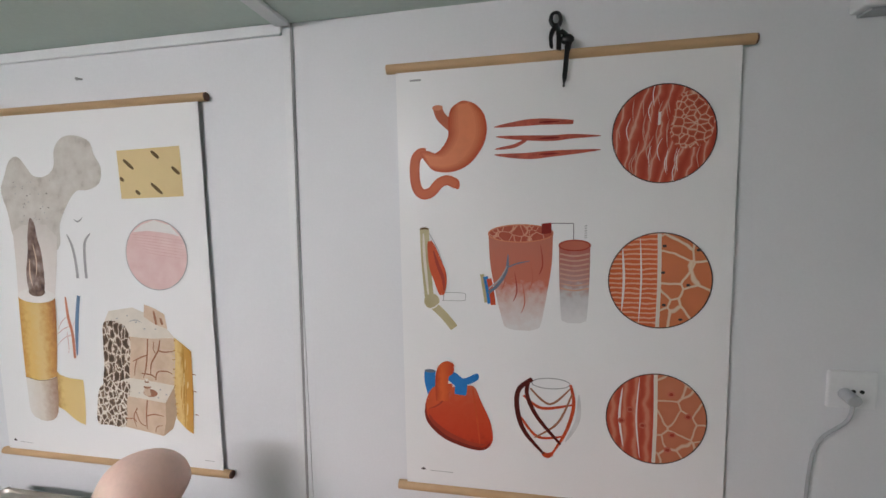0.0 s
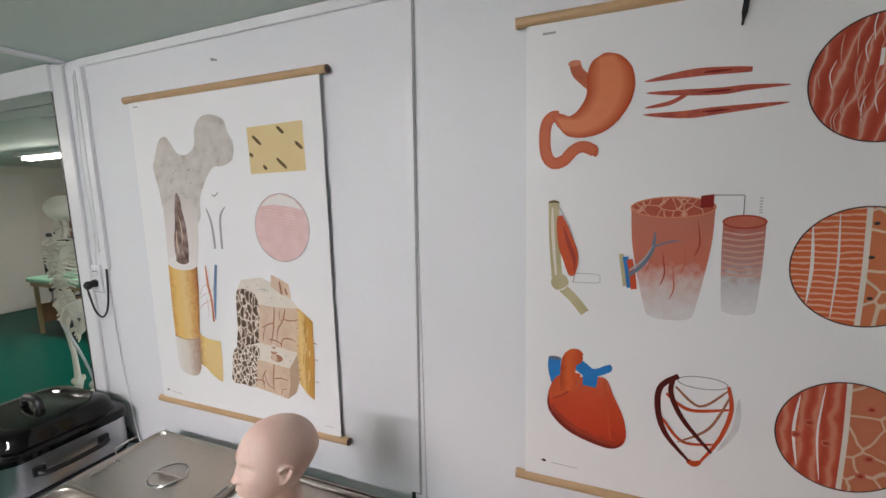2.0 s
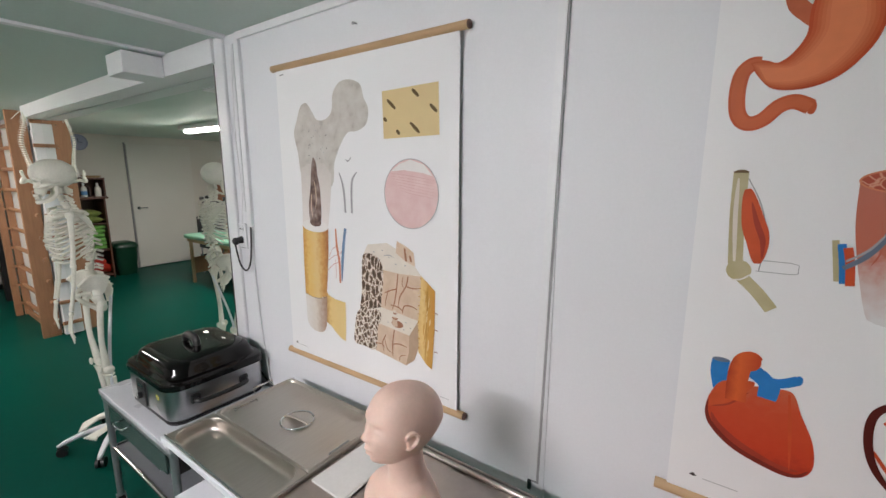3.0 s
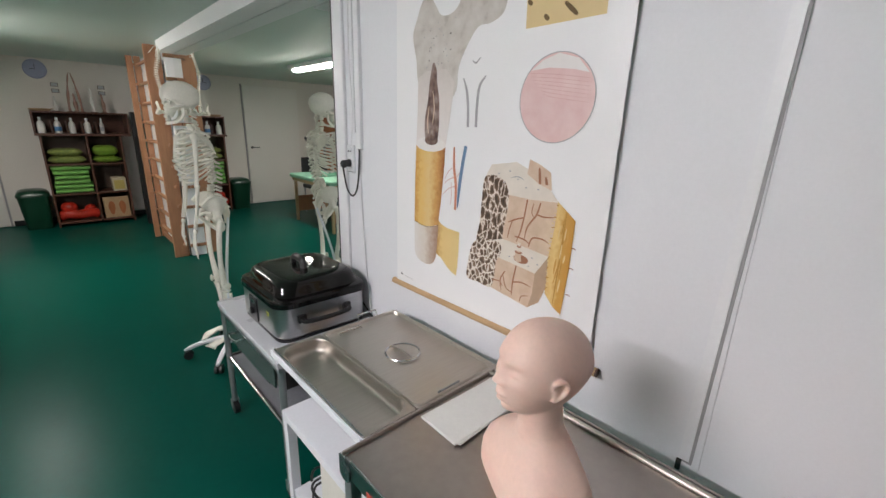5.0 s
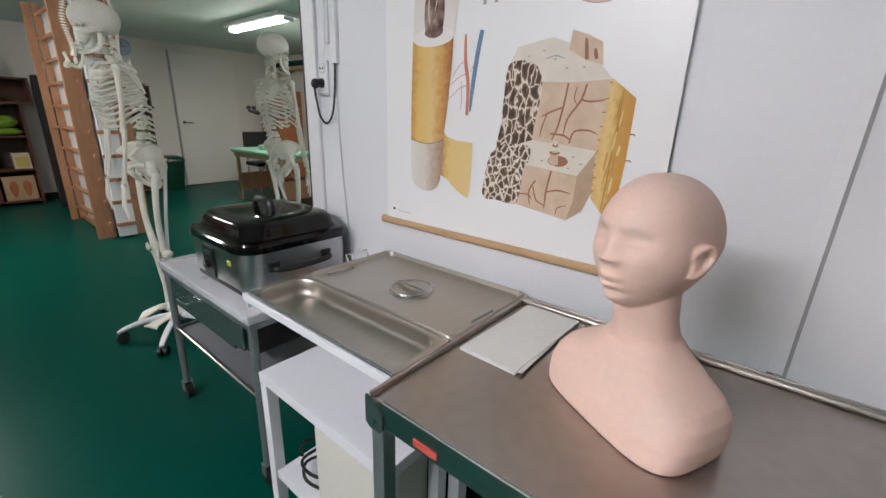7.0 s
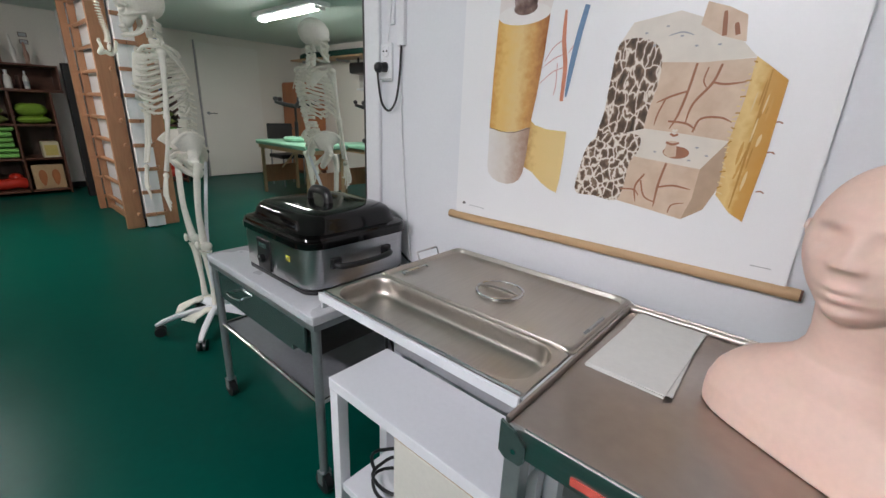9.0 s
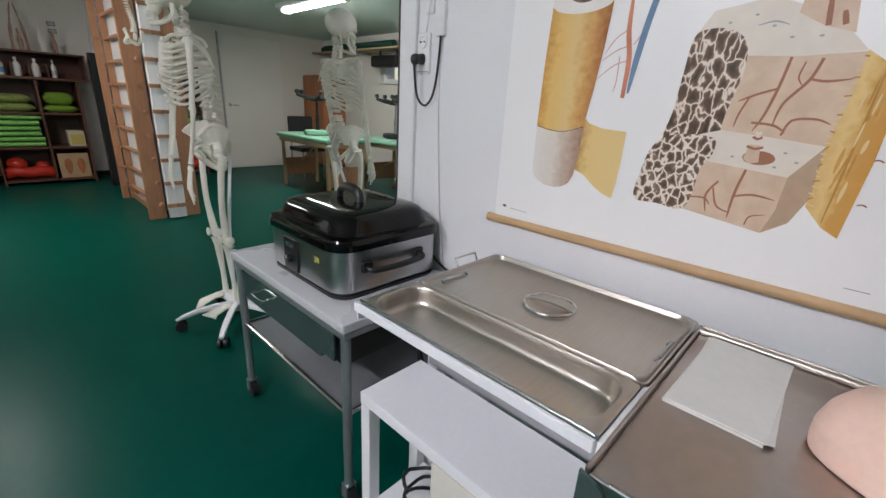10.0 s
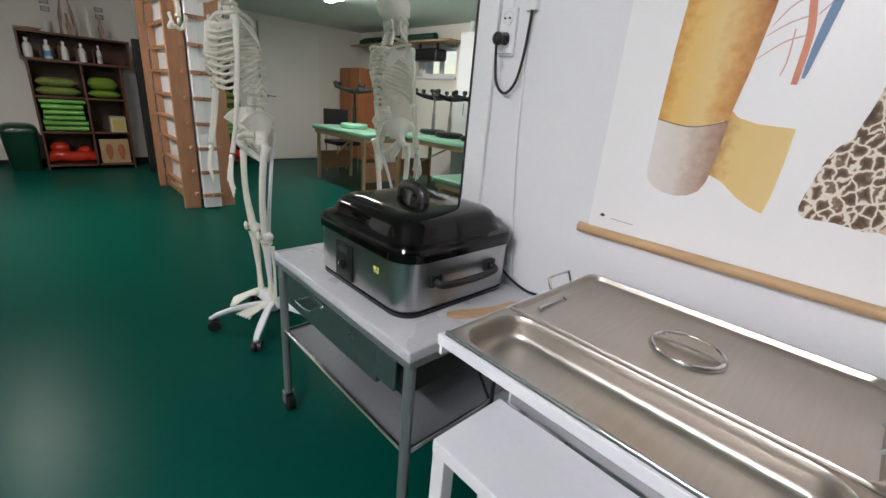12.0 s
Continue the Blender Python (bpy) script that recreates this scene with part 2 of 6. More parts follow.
solid("trim_corner_post", box(-2.112, -2.035, WALL - 0.016, WALL - 0.0005, 0, TOP - 0.002, 0.004), M_TRIM, "white corner post beside the mirror", "trim", "structure")
solid("trim_corner_strip", box(-2.0, -1.965, WALL - 0.010, WALL - 0.0005, 1.45, TOP - 0.04, 0.003), M_TRIM, "thin upright white strip on the wall", "trim", "structure")
solid("trim_mirror_lintel", box(-5.50, -2.1, 1.11, GLASS + 0.0, 2.095, TOP - 0.002, 0.003), M_TRIM, "white boxed beam over the mirror", "trim", "structure")
for i, x in enumerate((-2.02, -2.53, -0.54)):
    solid("trim_ceiling_joint", box(x - 0.02, x + 0.02, BACK, 1.10 if x < -2.1 else WALL - 0.014, TOP - 0.014, TOP - 0.001, 0.003), M_TRIM, "white cover strip across the ceiling joint", "trim", "structure")
solid("trim_ceiling_box", box(-2.75, -2.56, 0.93, 1.106, 2.085, TOP - 0.016, 0.004), M_TRIM, "white boxed-in duct end under the ceiling", "trim", "structure")

solid("trim_mirror_board", box(-5.56, -5.503, 1.168, GLASS + 0.01, 0.02, TOP - 0.002, 0.003), M_TRIM, "white upright board at the mirror edge", "trim", "structure")
mirror = thing("wall_mirror_sheet", (-3.8, GLASS, 0), "large frameless floor-to-beam wall mirror", "mirror")
part("mirror_glass", box(-5.50, -2.114, GLASS, GLASS + 0.006, 0.005, 2.093), M_MIRROR, mirror)
part("mirror_edge", box(-2.1205, -2.1125, WALL - 0.015, WALL + 0.09, 0.005, 2.093), M_BLACK, mirror, "dark mirror edge")

# wall across the room, with a high basement window
wx0, wx1, wz0, wz1 = -6.75, -5.92, 1.5, 1.92
bm = bmesh.new()
for a in ((END, wx0, 0, TOP), (wx1, EAST, 0, TOP), (wx0, wx1, 0, wz0), (wx0, wx1, wz1, TOP)):
    box(a[0], a[1], BACK - 0.3, BACK, a[2], a[3], bm=bm)
solid("wall_across", bm, M_ENDWALL, "off-white wall across the room", "wall", "structure")
win = thing("window_1", (wx0, BACK - 0.1, wz0), "small high white-framed basement window", "window", kind="structure")
bm = bmesh.new()
for a in ((wx0, wx1, wz0, wz0 + 0.05), (wx0, wx1, wz1 - 0.05, wz1), (wx0, wx0 + 0.05, wz0 + 0.05, wz1 - 0.05), (wx1 - 0.05, wx1, wz0 + 0.05, wz1 - 0.05), (-6.36, -6.31, wz0 + 0.05, wz1 - 0.05)):
    box(a[0], a[1], BACK - 0.14, BACK - 0.08, a[2], a[3], bm=bm)
part("window_frame", bm, M_TRIM, win)
for a, b in ((wx0 + 0.05, -6.36), (-6.31, wx1 - 0.05)):
    pane = part("pane", box(a, b, BACK - 0.112, BACK - 0.106, wz0 + 0.05, wz1 - 0.05), M_GLASSPANE, win)
    pane.visible_shadow = False
part("window_sill", box(wx0 - 0.03, wx1 + 0.03, BACK - 0.08, BACK + 0.04, wz0 - 0.03, wz0, 0.004), M_TRIM, win)
solid("ground", box(-40, 30, -60, BACK - 0.3, 1.2, 1.3), M_SEAM, "grey ground outside the window", "ground", "structure")

# door in the end wall
door = thing("door_1", (END, -0.84, 0), "closed plain white door with lever handle", "door", kind="structure")
part("door_leaf", box(END + 0.002, END + 0.03, -1.34, -0.36, 0.01, 2.07, 0.003), M_DOOR, door)
bm = bmesh.new()
box(END, END + 0.022, -0.355, -0.335, 0, 2.09, bm=bm)
part("door_gap", bm, M_SEAM, door, "dark hinge-side door seal")
bm = rod((END + 0.03, -0.44, 1.02), (END + 0.07, -0.44, 1.02), 0.009)
rod((END + 0.07, -0.43, 1.02), (END + 0.07, -0.56, 1.02), 0.008, bm)
handle = part("door_handle", bm, M_CHROME, door, "silver lever handle", True)
part("rose", rod((END + 0.03, -0.44, 1.02), (END + 0.036, -0.44, 1.02), 0.025), M_CHROME, handle, smooth=True)
solid("baseboard_end", box(END + 0.0005, END + 0.014, -0.32, GLASS, 0, 0.07, 0.002), M_BLACK, "low dark skirting board", "skirting", "structure")
solid("baseboard_corner", box(END + 0.0005, END + 0.014, BACK, -1.36, 0, 0.07, 0.002), M_BLACK, "low dark skirting board", "skirting", "structure")


def ceiling_light(x, y, tube_mat):
    ob = thing("ceiling_light", (x, y, TOP), "long fluorescent tube lamp under the ceiling", "lamp", "tube lamps")
    part("housing", box(x - 0.62, x + 0.62, y - 0.12, y + 0.12, TOP - 0.045, TOP - 0.001, 0.006), M_TRIM, ob)
    part("diffuser", loft([[(xx, y + 0.055 * math.cos(a), TOP - 0.046 - 0.035 * math.sin(a)) for a in (math.pi * k / 8 for k in range(9))] for xx in (x - 0.6, x + 0.6)], caps=True), tube_mat, ob, "glowing white diffuser", True)
    for xx in (x - 0.61, x + 0.6):
        part("end_cap", box(xx, xx + 0.012, y - 0.06, y + 0.06, TOP - 0.085, TOP - 0.046, 0.003), M_TRIM, ob)


ceiling_light(-1.3, -1.25, M_TUBE)
ceiling_light(-5.55, -0.33, M_TUBE_OLD)


# ---- charts on the wall ----
def chart(name, x0, x1, z0, z1, label):
    ob = thing(name, ((x0 + x1) / 2, WALL, z0), label, "wall chart", "anatomy charts")
    rings = []
    for i in range(13):
        z = z0 + (z1 - z0) * i / 12
        rings.append([(x0 + 0.025 + (x1 - x0 - 0.05) * j / 24, WALL - 0.016, z) for j in range(25)])
    part("sheet", loft(rings, caps=False, closed=False), M_PAPER, ob, "white printed sheet")
    for z in (z0, z1):
        part("rod", rod((x0, WALL - 0.013, z), (x1, WALL - 0.013, z), 0.0125, sides=14), M_ROD, ob, "round beech hanging rod", True)
        part("rod_cap", rod((x1, WALL - 0.013, z), (x1 + 0.004, WALL - 0.013, z), 0.0118, sides=14), M_DARKWOOD, ob, smooth=True)
    return ob


CHART_A = chart("bone_chart", -1.683, -0.791, 0.874, 2.018, "white anatomy chart of bone structure on wooden rods")
CHART_B = chart("muscle_chart", -0.248, 0.613, 0.902, 2.05, "white anatomy chart of muscle tissue on wooden rods")


# ---- carts and tables along the wall ----
def caster(x, y, parent, r=0.035):
    bm = rod((x, y - 0.012, r), (x, y + 0.012, r), r, sides=16)
    w = part("caster", bm, M_BLACK, parent, "small grey caster", True)
    bm = box(x - 0.012, x + 0.012, y - 0.018, y - 0.014, r, 2 * r + 0.01)
    box(x - 0.012, x + 0.012, y + 0.014, y + 0.018, r, 2 * r + 0.01, bm=bm)
    box(x - 0.014, x + 0.014, y - 0.018, y + 0.018, 2 * r + 0.006, 2 * r + 0.012, bm=bm)
    part("fork", bm, M_GREYTUBE, w)


def roaster_cart():
    x0, x1, y0, y1, z = -2.49, -1.755, 0.648, 1.12, 0.636
    ob = thing("instrument_cart", (x0, y0, 0), "two-tier metal cart with pale grey laminate top", "cart")
    part("top", box(x0, x1, y0, y1, z - 0.028, z, 0.004), M_CARTTOP, ob)
    part("top_frame", box(x0 + 0.004, x1 - 0.004, y0 + 0.004, y1 - 0.004, z - 0.05, z - 0.029, 0.003), M_GREYTUBE, ob)
    for x in (x0 + 0.02, x1 - 0.02):
        for y in (y0 + 0.02, y1 - 0.02):
            part("leg", rod((x, y, 0.075), (x, y, z - 0.05), 0.014), M_GREYTUBE, ob, smooth=True)
            caster(x, y, ob)
    part("lower_shelf", box(x0 + 0.03, x1 - 0.03, y0 + 0.02, y1 - 0.02, 0.325, 0.335, 0.002), M_SHELFGREY, ob, "grey steel lower shelf")
    bm = rod((x0 + 0.02, y0 + 0.02, 0.335), (x1 - 0.02, y0 + 0.02, 0.335), 0.009)
    rod((x0 + 0.02, y1 - 0.02, 0.335), (x1 - 0.02, y1 - 0.02, 0.335), 0.009, bm)
    rod((x0 + 0.02, y0 + 0.02, 0.335), (x0 + 0.02, y1 - 0.02, 0.335), 0.009, bm)
    rod((x1 - 0.02, y0 + 0.02, 0.335), (x1 - 0.02, y1 - 0.02, 0.335), 0.009, bm)
    part("shelf_rail", bm, M_CHROME, ob, smooth=True)
    dr = part("drawer", box(x0 + 0.06, x1 - 0.14, y0 + 0.012, y0 + 0.03, 0.47, z - 0.052, 0.003), M_GLASSY, ob, "dark reflective drawer")
    part("drawer_box", box(x0 + 0.065, x1 - 0.05, y0 + 0.031, y1 - 0.05, 0.475, z - 0.052, 0.003), M_DARKSTEEL, ob, "dark metal drawer box")
    bm = tube(spline([(-2.30, y0 + 0.012, 0.535), (-2.30, y0 - 0.012, 0.535), (-2.22, y0 - 0.012, 0.535), (-2.22, y0 + 0.012, 0.535)], 4), 0.004)
    part("pull", bm, M_CHROME, dr, "chrome wire pull", True)
    part("bracket", box(x1 - 0.13, x1 - 0.055, y0 + 0.004, y0 + 0.012, 0.50, z - 0.052, 0.002), M_GLASSY, ob, "dark metal side bracket")


roaster_cart()


def roaster():
    x0, x1, y0, y1, z = -2.30, -1.862, 0.708, 1.112, 0.637
    ob = thing("roaster_oven", ((x0 + x1) / 2, (y0 + y1) / 2, z), "steel roaster oven with black enamel lid", "roaster oven")
    rings = [rounded(x0 + 0.012, x1 - 0.012, y0 + 0.012, y1 - 0.012, 0.05, z + 0.008), rounded(x0, x1, y0, y1, 0.06, z + 0.02), rounded(x0, x1, y0, y1, 0.06, z + 0.148)]
    body = part("body", loft(rings), M_STEELX, ob, "brushed steel body", True)
    part("foot_band", loft([rounded(x0 + 0.004, x1 - 0.004, y0 + 0.004, y1 - 0.004, 0.055, z), rounded(x0 + 0.004, x1 - 0.004, y0 + 0.004, y1 - 0.004, 0.055, z + 0.01)]), M_BLACK, ob, smooth=True)
    e = 0.009
    rings = [rounded(x0 - e, x1 + e, y0 - e, y1 + e, 0.07, z + 0.147), rounded(x0 - e, x1 + e, y0 - e, y1 + e, 0.07, z + 0.166),
             rounded(x0 - e + 0.006, x1 + e - 0.006, y0 - e + 0.006, y1 + e - 0.006, 0.066, z + 0.172)]
    part("rim", loft(rings), M_LACQUER, ob, "black enamel rim", True)
    lv = [(-0.004, 0.06, 0.172), (-0.002, 0.062, 0.179), (0.016, 0.066, 0.183), (0.023, 0.07, 0.196), (0.028, 0.07, 0.216), (0.036, 0.07, 0.228), (0.050, 0.065, 0.2355), (0.085, 0.05, 0.239), (0.12, 0.04, 0.240)]
    lid = part("lid", loft([rounded(x0 + i, x1 - i, y0 + i, y1 - i, r, z + h, 8) for i, r, h in lv]), M_LACQUER, ob, "domed glossy black enamel lid", True)
    cx, cy = (x0 + x1) / 2 - 0.01, (y0 + y1) / 2 - 0.01
    pts = spline([(cx - 0.055, cy, z + 0.232), (cx - 0.05, cy, z + 0.256), (cx - 0.028, cy, z + 0.271), (cx + 0.028, cy, z + 0.271), (cx + 0.05, cy, z + 0.256), (cx + 0.055, cy, z + 0.232)], 5)
    part("lid_handle", tube([p + Vector((0, 0, 0.005)) for p in pts], 0.011, sides=12, flat=1.5), M_BLACK, lid, "black arched lid handle", True)
    for x, s in ((x1, 1), (x0, -1)):
        pts = spline([(x, cy - 0.10, z + 0.095), (x + s * 0.03, cy - 0.095, z + 0.09), (x + s * 0.034, cy, z + 0.086), (x + s * 0.03, cy + 0.095, z + 0.09), (x, cy + 0.10, z + 0.095)], 5)
        part("side_handle", tube(pts, 0.0095, sides=10), M_BLACK, ob, "black carrying handle", True)
        for yy in (cy - 0.1, cy + 0.1):
            part("handle_mount", box(x - 0.004 * s, x + 0.012 * s, yy - 0.018, yy + 0.018, z + 0.078, z + 0.112, 0.004), M_BLACK, ob)
    px = x0 + 0.172
    pan = part("control_panel", box(px - 0.042, px + 0.042, y0 - 0.006, y0 + 0.004, z + 0.022, z + 0.128, 0.003), M_BLACK, ob, "black control panel")
    part("knob", rod((px, y0 - 0.006, z + 0.065), (px, y0 - 0.02, z + 0.065), 0.014), M_BLACK, pan, smooth=True)
    part("dial_mark", box(px - 0.001, px + 0.001, y0 - 0.0215, y0 - 0.0195, z + 0.067, z + 0.077), M_TRIM, pan)
    part("display_bar", box(px - 0.024, px + 0.024, y0 - 0.0075, y0 - 0.0055, z + 0.10, z + 0.116), M_GLASSY, pan)
    st = part("sticker", box(x0 + 0.312, x0 + 0.334, y0 - 0.0014, y0 + 0.001, z + 0.092, z + 0.108), material("yellow_sticker", (0.75, 0.72, 0.05), 0.5), ob, "small yellow energy sticker")
    part("sticker_print", box(x0 + 0.315, x0 + 0.331, y0 - 0.0022, y0 - 0.0012, z + 0.097, z + 0.103), M_SEAM, st)


roaster()


def white_stand():
    """White table under the pans, with a lower white shelf unit before it."""
    ob = thing("white_side_table", (-1.34, 0.85, 0), "white table carrying the steel pans", "table")
    part("tabletop", box(-1.60, -1.08, 0.645, 1.10, 0.729, 0.7415, 0.002), M_WHITE, ob)
    part("front_board", box(-1.605, -1.075, 0.579, 0.5855, 0.764, 0.7845, 0.0015), M_WHITE, ob)
    part("side_board", box(-1.606, -1.5995, 0.586, 1.08, 0.742, 0.781, 0.001), M_WHITE, ob)
    part("side_board", box(-1.0725, -1.0655, 0.5865, 0.80, 0.742, 0.7825, 0.001), M_WHITE, ob)
    part("apron", box(-1.59, -1.09, 0.80, 0.812, 0.5425, 0.7285), M_STEELX, ob, "brushed metal apron")
    for x in (-1.585, -1.095):
        for y in (0.825, 1.08):
            part("leg", box(x - 0.017, x + 0.017, y - 0.017, y + 0.017, 0, 0.7285, 0.002), M_WHITE, ob)
    low = thing("white_shelf_table", (-1.37, 0.68, 0), "low white open shelf table", "shelf table")
    part("top", box(-1.615, -1.105, 0.60, 0.795, 0.512, 0.542, 0.002), M_WHITE, low)
    for x in (-1.598, -1.122):
        for y in (0.617, 0.778):
            part("leg", box(x - 0.016, x + 0.016, y - 0.016, y + 0.016, 0, 0.511, 0.002), M_WHITE, low)
    part("lower_shelf", box(-1.58, -1.14, 0.605, 0.79, 0.20, 0.225, 0.002), M_WHITE, low)


white_stand()


def gastro_pans():
    z = 0.787
    tray = thing("steel_food_tray", (-1.34, 0.66, 0.748), "long stainless steel tray with deep rounded trough", "food pan")
    flange = [rounded(-1.598, -1.074, 0.588, 0.7485, 0.010, z + h, 10) for h in (-0.006, -0.001)] + [rounded(-1.5965, -1.0755, 0.5895, 0.7475, 0.010, z, 10)]
    lv = [(-0.003, 0.054, 0.0012), (0.0, 0.052, 0.0005), (0.0025, 0.050, -0.004), (0.004, 0.048, -0.016), (0.005, 0.048, -0.031), (0.008, 0.046, -0.038), (0.014, 0.042, -0.0425), (0.024, 0.034, -0.044)]
    bowl = [rounded(-1.583 + i, -1.087 - i, 0.5975 + i, 0.7445 - i, r, z + h, 10) for i, r, h in lv]
    trough = part("trough", loft(flange + bowl, first=False), M_STEEL, tray, smooth=True)
    part("front_lip", rod((-1.595, 0.589, z), (-1.077, 0.589, z), 0.003), M_CHROME, trough, "rolled front lip", True)
    lid = thing("steel_pan_cover", (-1.335, 0.91, 0.748), "stainless steel pan cover with sunken round grip", "pan lid")
    lv = [(0.0, 0.014, -0.039), (0.0, 0.014, -0.004), (0.002, 0.014, 0.0), (0.006, 0.016, 0.0005), (0.008, 0.020, 0.005), (0.0105, 0.024, 0.0062), (0.0135, 0.026, 0.005), (0.017, 0.030, -0.004), (0.022, 0.032, -0.0058), (0.05, 0.03, -0.006)]
    cover = part("cover", loft([rounded(-1.598 + i, -1.066 - i, 0.749 + i * 0.3, 1.067 - i, r, z + h, 10) for i, r, h in lv]), M_STEEL, lid, smooth=True)
    zt = z - 0.006
    cx, cy = -1.322, 0.893
    dish = [(0.060, 0.0002), (0.057, 0.0025), (0.054, 0.0042), (0.051, 0.0040), (0.046, 0.0026), (0.038, 0.0012), (0.024, 0.0007)]
    part("grip_dish", lathe([(r, zt + h) for r, h in dish], cx, cy, sides=36), M_STEEL, cover, "pressed round dish", True)
    part("grip_ring", tube([(cx + 0.055 * math.cos(math.pi * k / 20), cy + 0.055 * math.sin(math.pi * k / 20), zt + 0.0042) for k in range(41)], 0.0034, sides=8), M_CHROME, cover, "bright pressed ring", True)
    part("grip_bar", tube(spline([(cx - 0.052, cy - 0.004, zt + 0.004), (cx - 0.030, cy - 0.002, zt + 0.009), (cx + 0.0, cy, zt + 0.010), (cx + 0.030, cy + 0.002, zt + 0.009), (cx + 0.052, cy + 0.004, zt + 0.004)], 5), 0.0032, sides=10, flat=1.8), M_STEEL, cover, "flat strap grip", True)
    part("wire_handle", tube([(-1.552, 0.80, zt + 0.0025), (-1.560, 0.80, zt + 0.005), (-1.560, 0.885, zt + 0.005), (-1.552, 0.885, zt + 0.0025)], 0.0028, sides=6), M_CHROME, lid, "thin wire handle", True)
    part("side_handle", tube([(-1.085, 0.835, zt + 0.008), (-1.078, 0.835, zt + 0.017), (-1.078, 0.905, zt + 0.017), (-1.085, 0.905, zt + 0.008)], 0.0035, sides=8), M_GREYTUBE, lid, "dark bent wire handle", True)
    part("side_bail", tube([(-1.601, 0.905, z - 0.006), (-1.612, 0.905, z + 0.018), (-1.612, 0.985, z + 0.018), (-1.601, 0.985, z - 0.006)], 0.003, sides=6), M_CHROME, lid, "bent wire bail", True)


gastro_pans()


def steel_table():
    x0, x1, y0, y1, z = -1.062, -0.405, 0.525, 1.035, 0.785
    ob = thing("steel_work_table", (x0, y0, 0), "steel table with raised rim and dark legs", "table")
    top = part("tray_top", box(x0 + 0.006, x1 - 0.006, y0 + 0.006, y1 - 0.006, z - 0.018, z, 0.002), M_TRAY, ob, "worn brownish steel top")
    for a in ((x0, x0 + 0.006, y0, y1), (x1 - 0.006, x1, y0, y1), (x0 + 0.006, x1 - 0.006, y1 - 0.006, y1)):
        part("rim", box(a[0], a[1], a[2], a[3], z - 0.045, z + 0.010, 0.002), M_TRAY, ob)
    part("front_edge", box(x0 + 0.006, x1 - 0.006, y0, y0 + 0.006, z - 0.045, z + 0.002, 0.002), M_STEELX, ob)
    # added chrome rod that draws the highlight line on the front edge
    part("front_lip", rod((x0 + 0.03, y0 + 0.003, z + 0.001), (x1, y0 + 0.003, z + 0.001), 0.0028, sides=8), M_CHROME, ob, "thin chrome rod for the highlight along the front edge", True)
    part("back_rail", rod((x0, y1 - 0.02, z + 0.006), (x1, y1 - 0.02, z + 0.006), 0.007), M_STEEL, ob, smooth=True)
    for x in (x0 + 0.016, x1 - 0.016):
        for y in (y0 + 0.016, y1 - 0.016):
            part("leg", box(x - 0.014, x + 0.014, y - 0.014, y + 0.014, 0, z - 0.046, 0.002), M_GREYTUBE, ob)
    plate = [(x0 - 0.004, z + 0.004), (x0 + 0.018, z - 0.004), (x0 + 0.036, z - 0.020), (x0 + 0.036, z - 0.046), (x0 + 0.030, z - 0.054), (x0 + 0.006, z - 0.054), (x0 - 0.004, z - 0.046)]
    cl = part("corner_clip", loft([[(a, y, b) for a, b in plate] for y in (y0 - 0.0005, y0 - 0.005)]), M_GLASSY, ob, "dark green corner plate")
    part("rivet", rod((x0 + 0.02, y0 - 0.004, z - 0.035), (x0 + 0.02, y0 - 0.007, z - 0.035), 0.004), M_CHROME, cl, smooth=True)
    part("red_tape", box(x0 + 0.10, x0 + 0.145, y0 - 0.002, y0 - 0.0005, z - 0.036, z - 0.024), M_TAPE, ob, "strip of red tape")


steel_table()


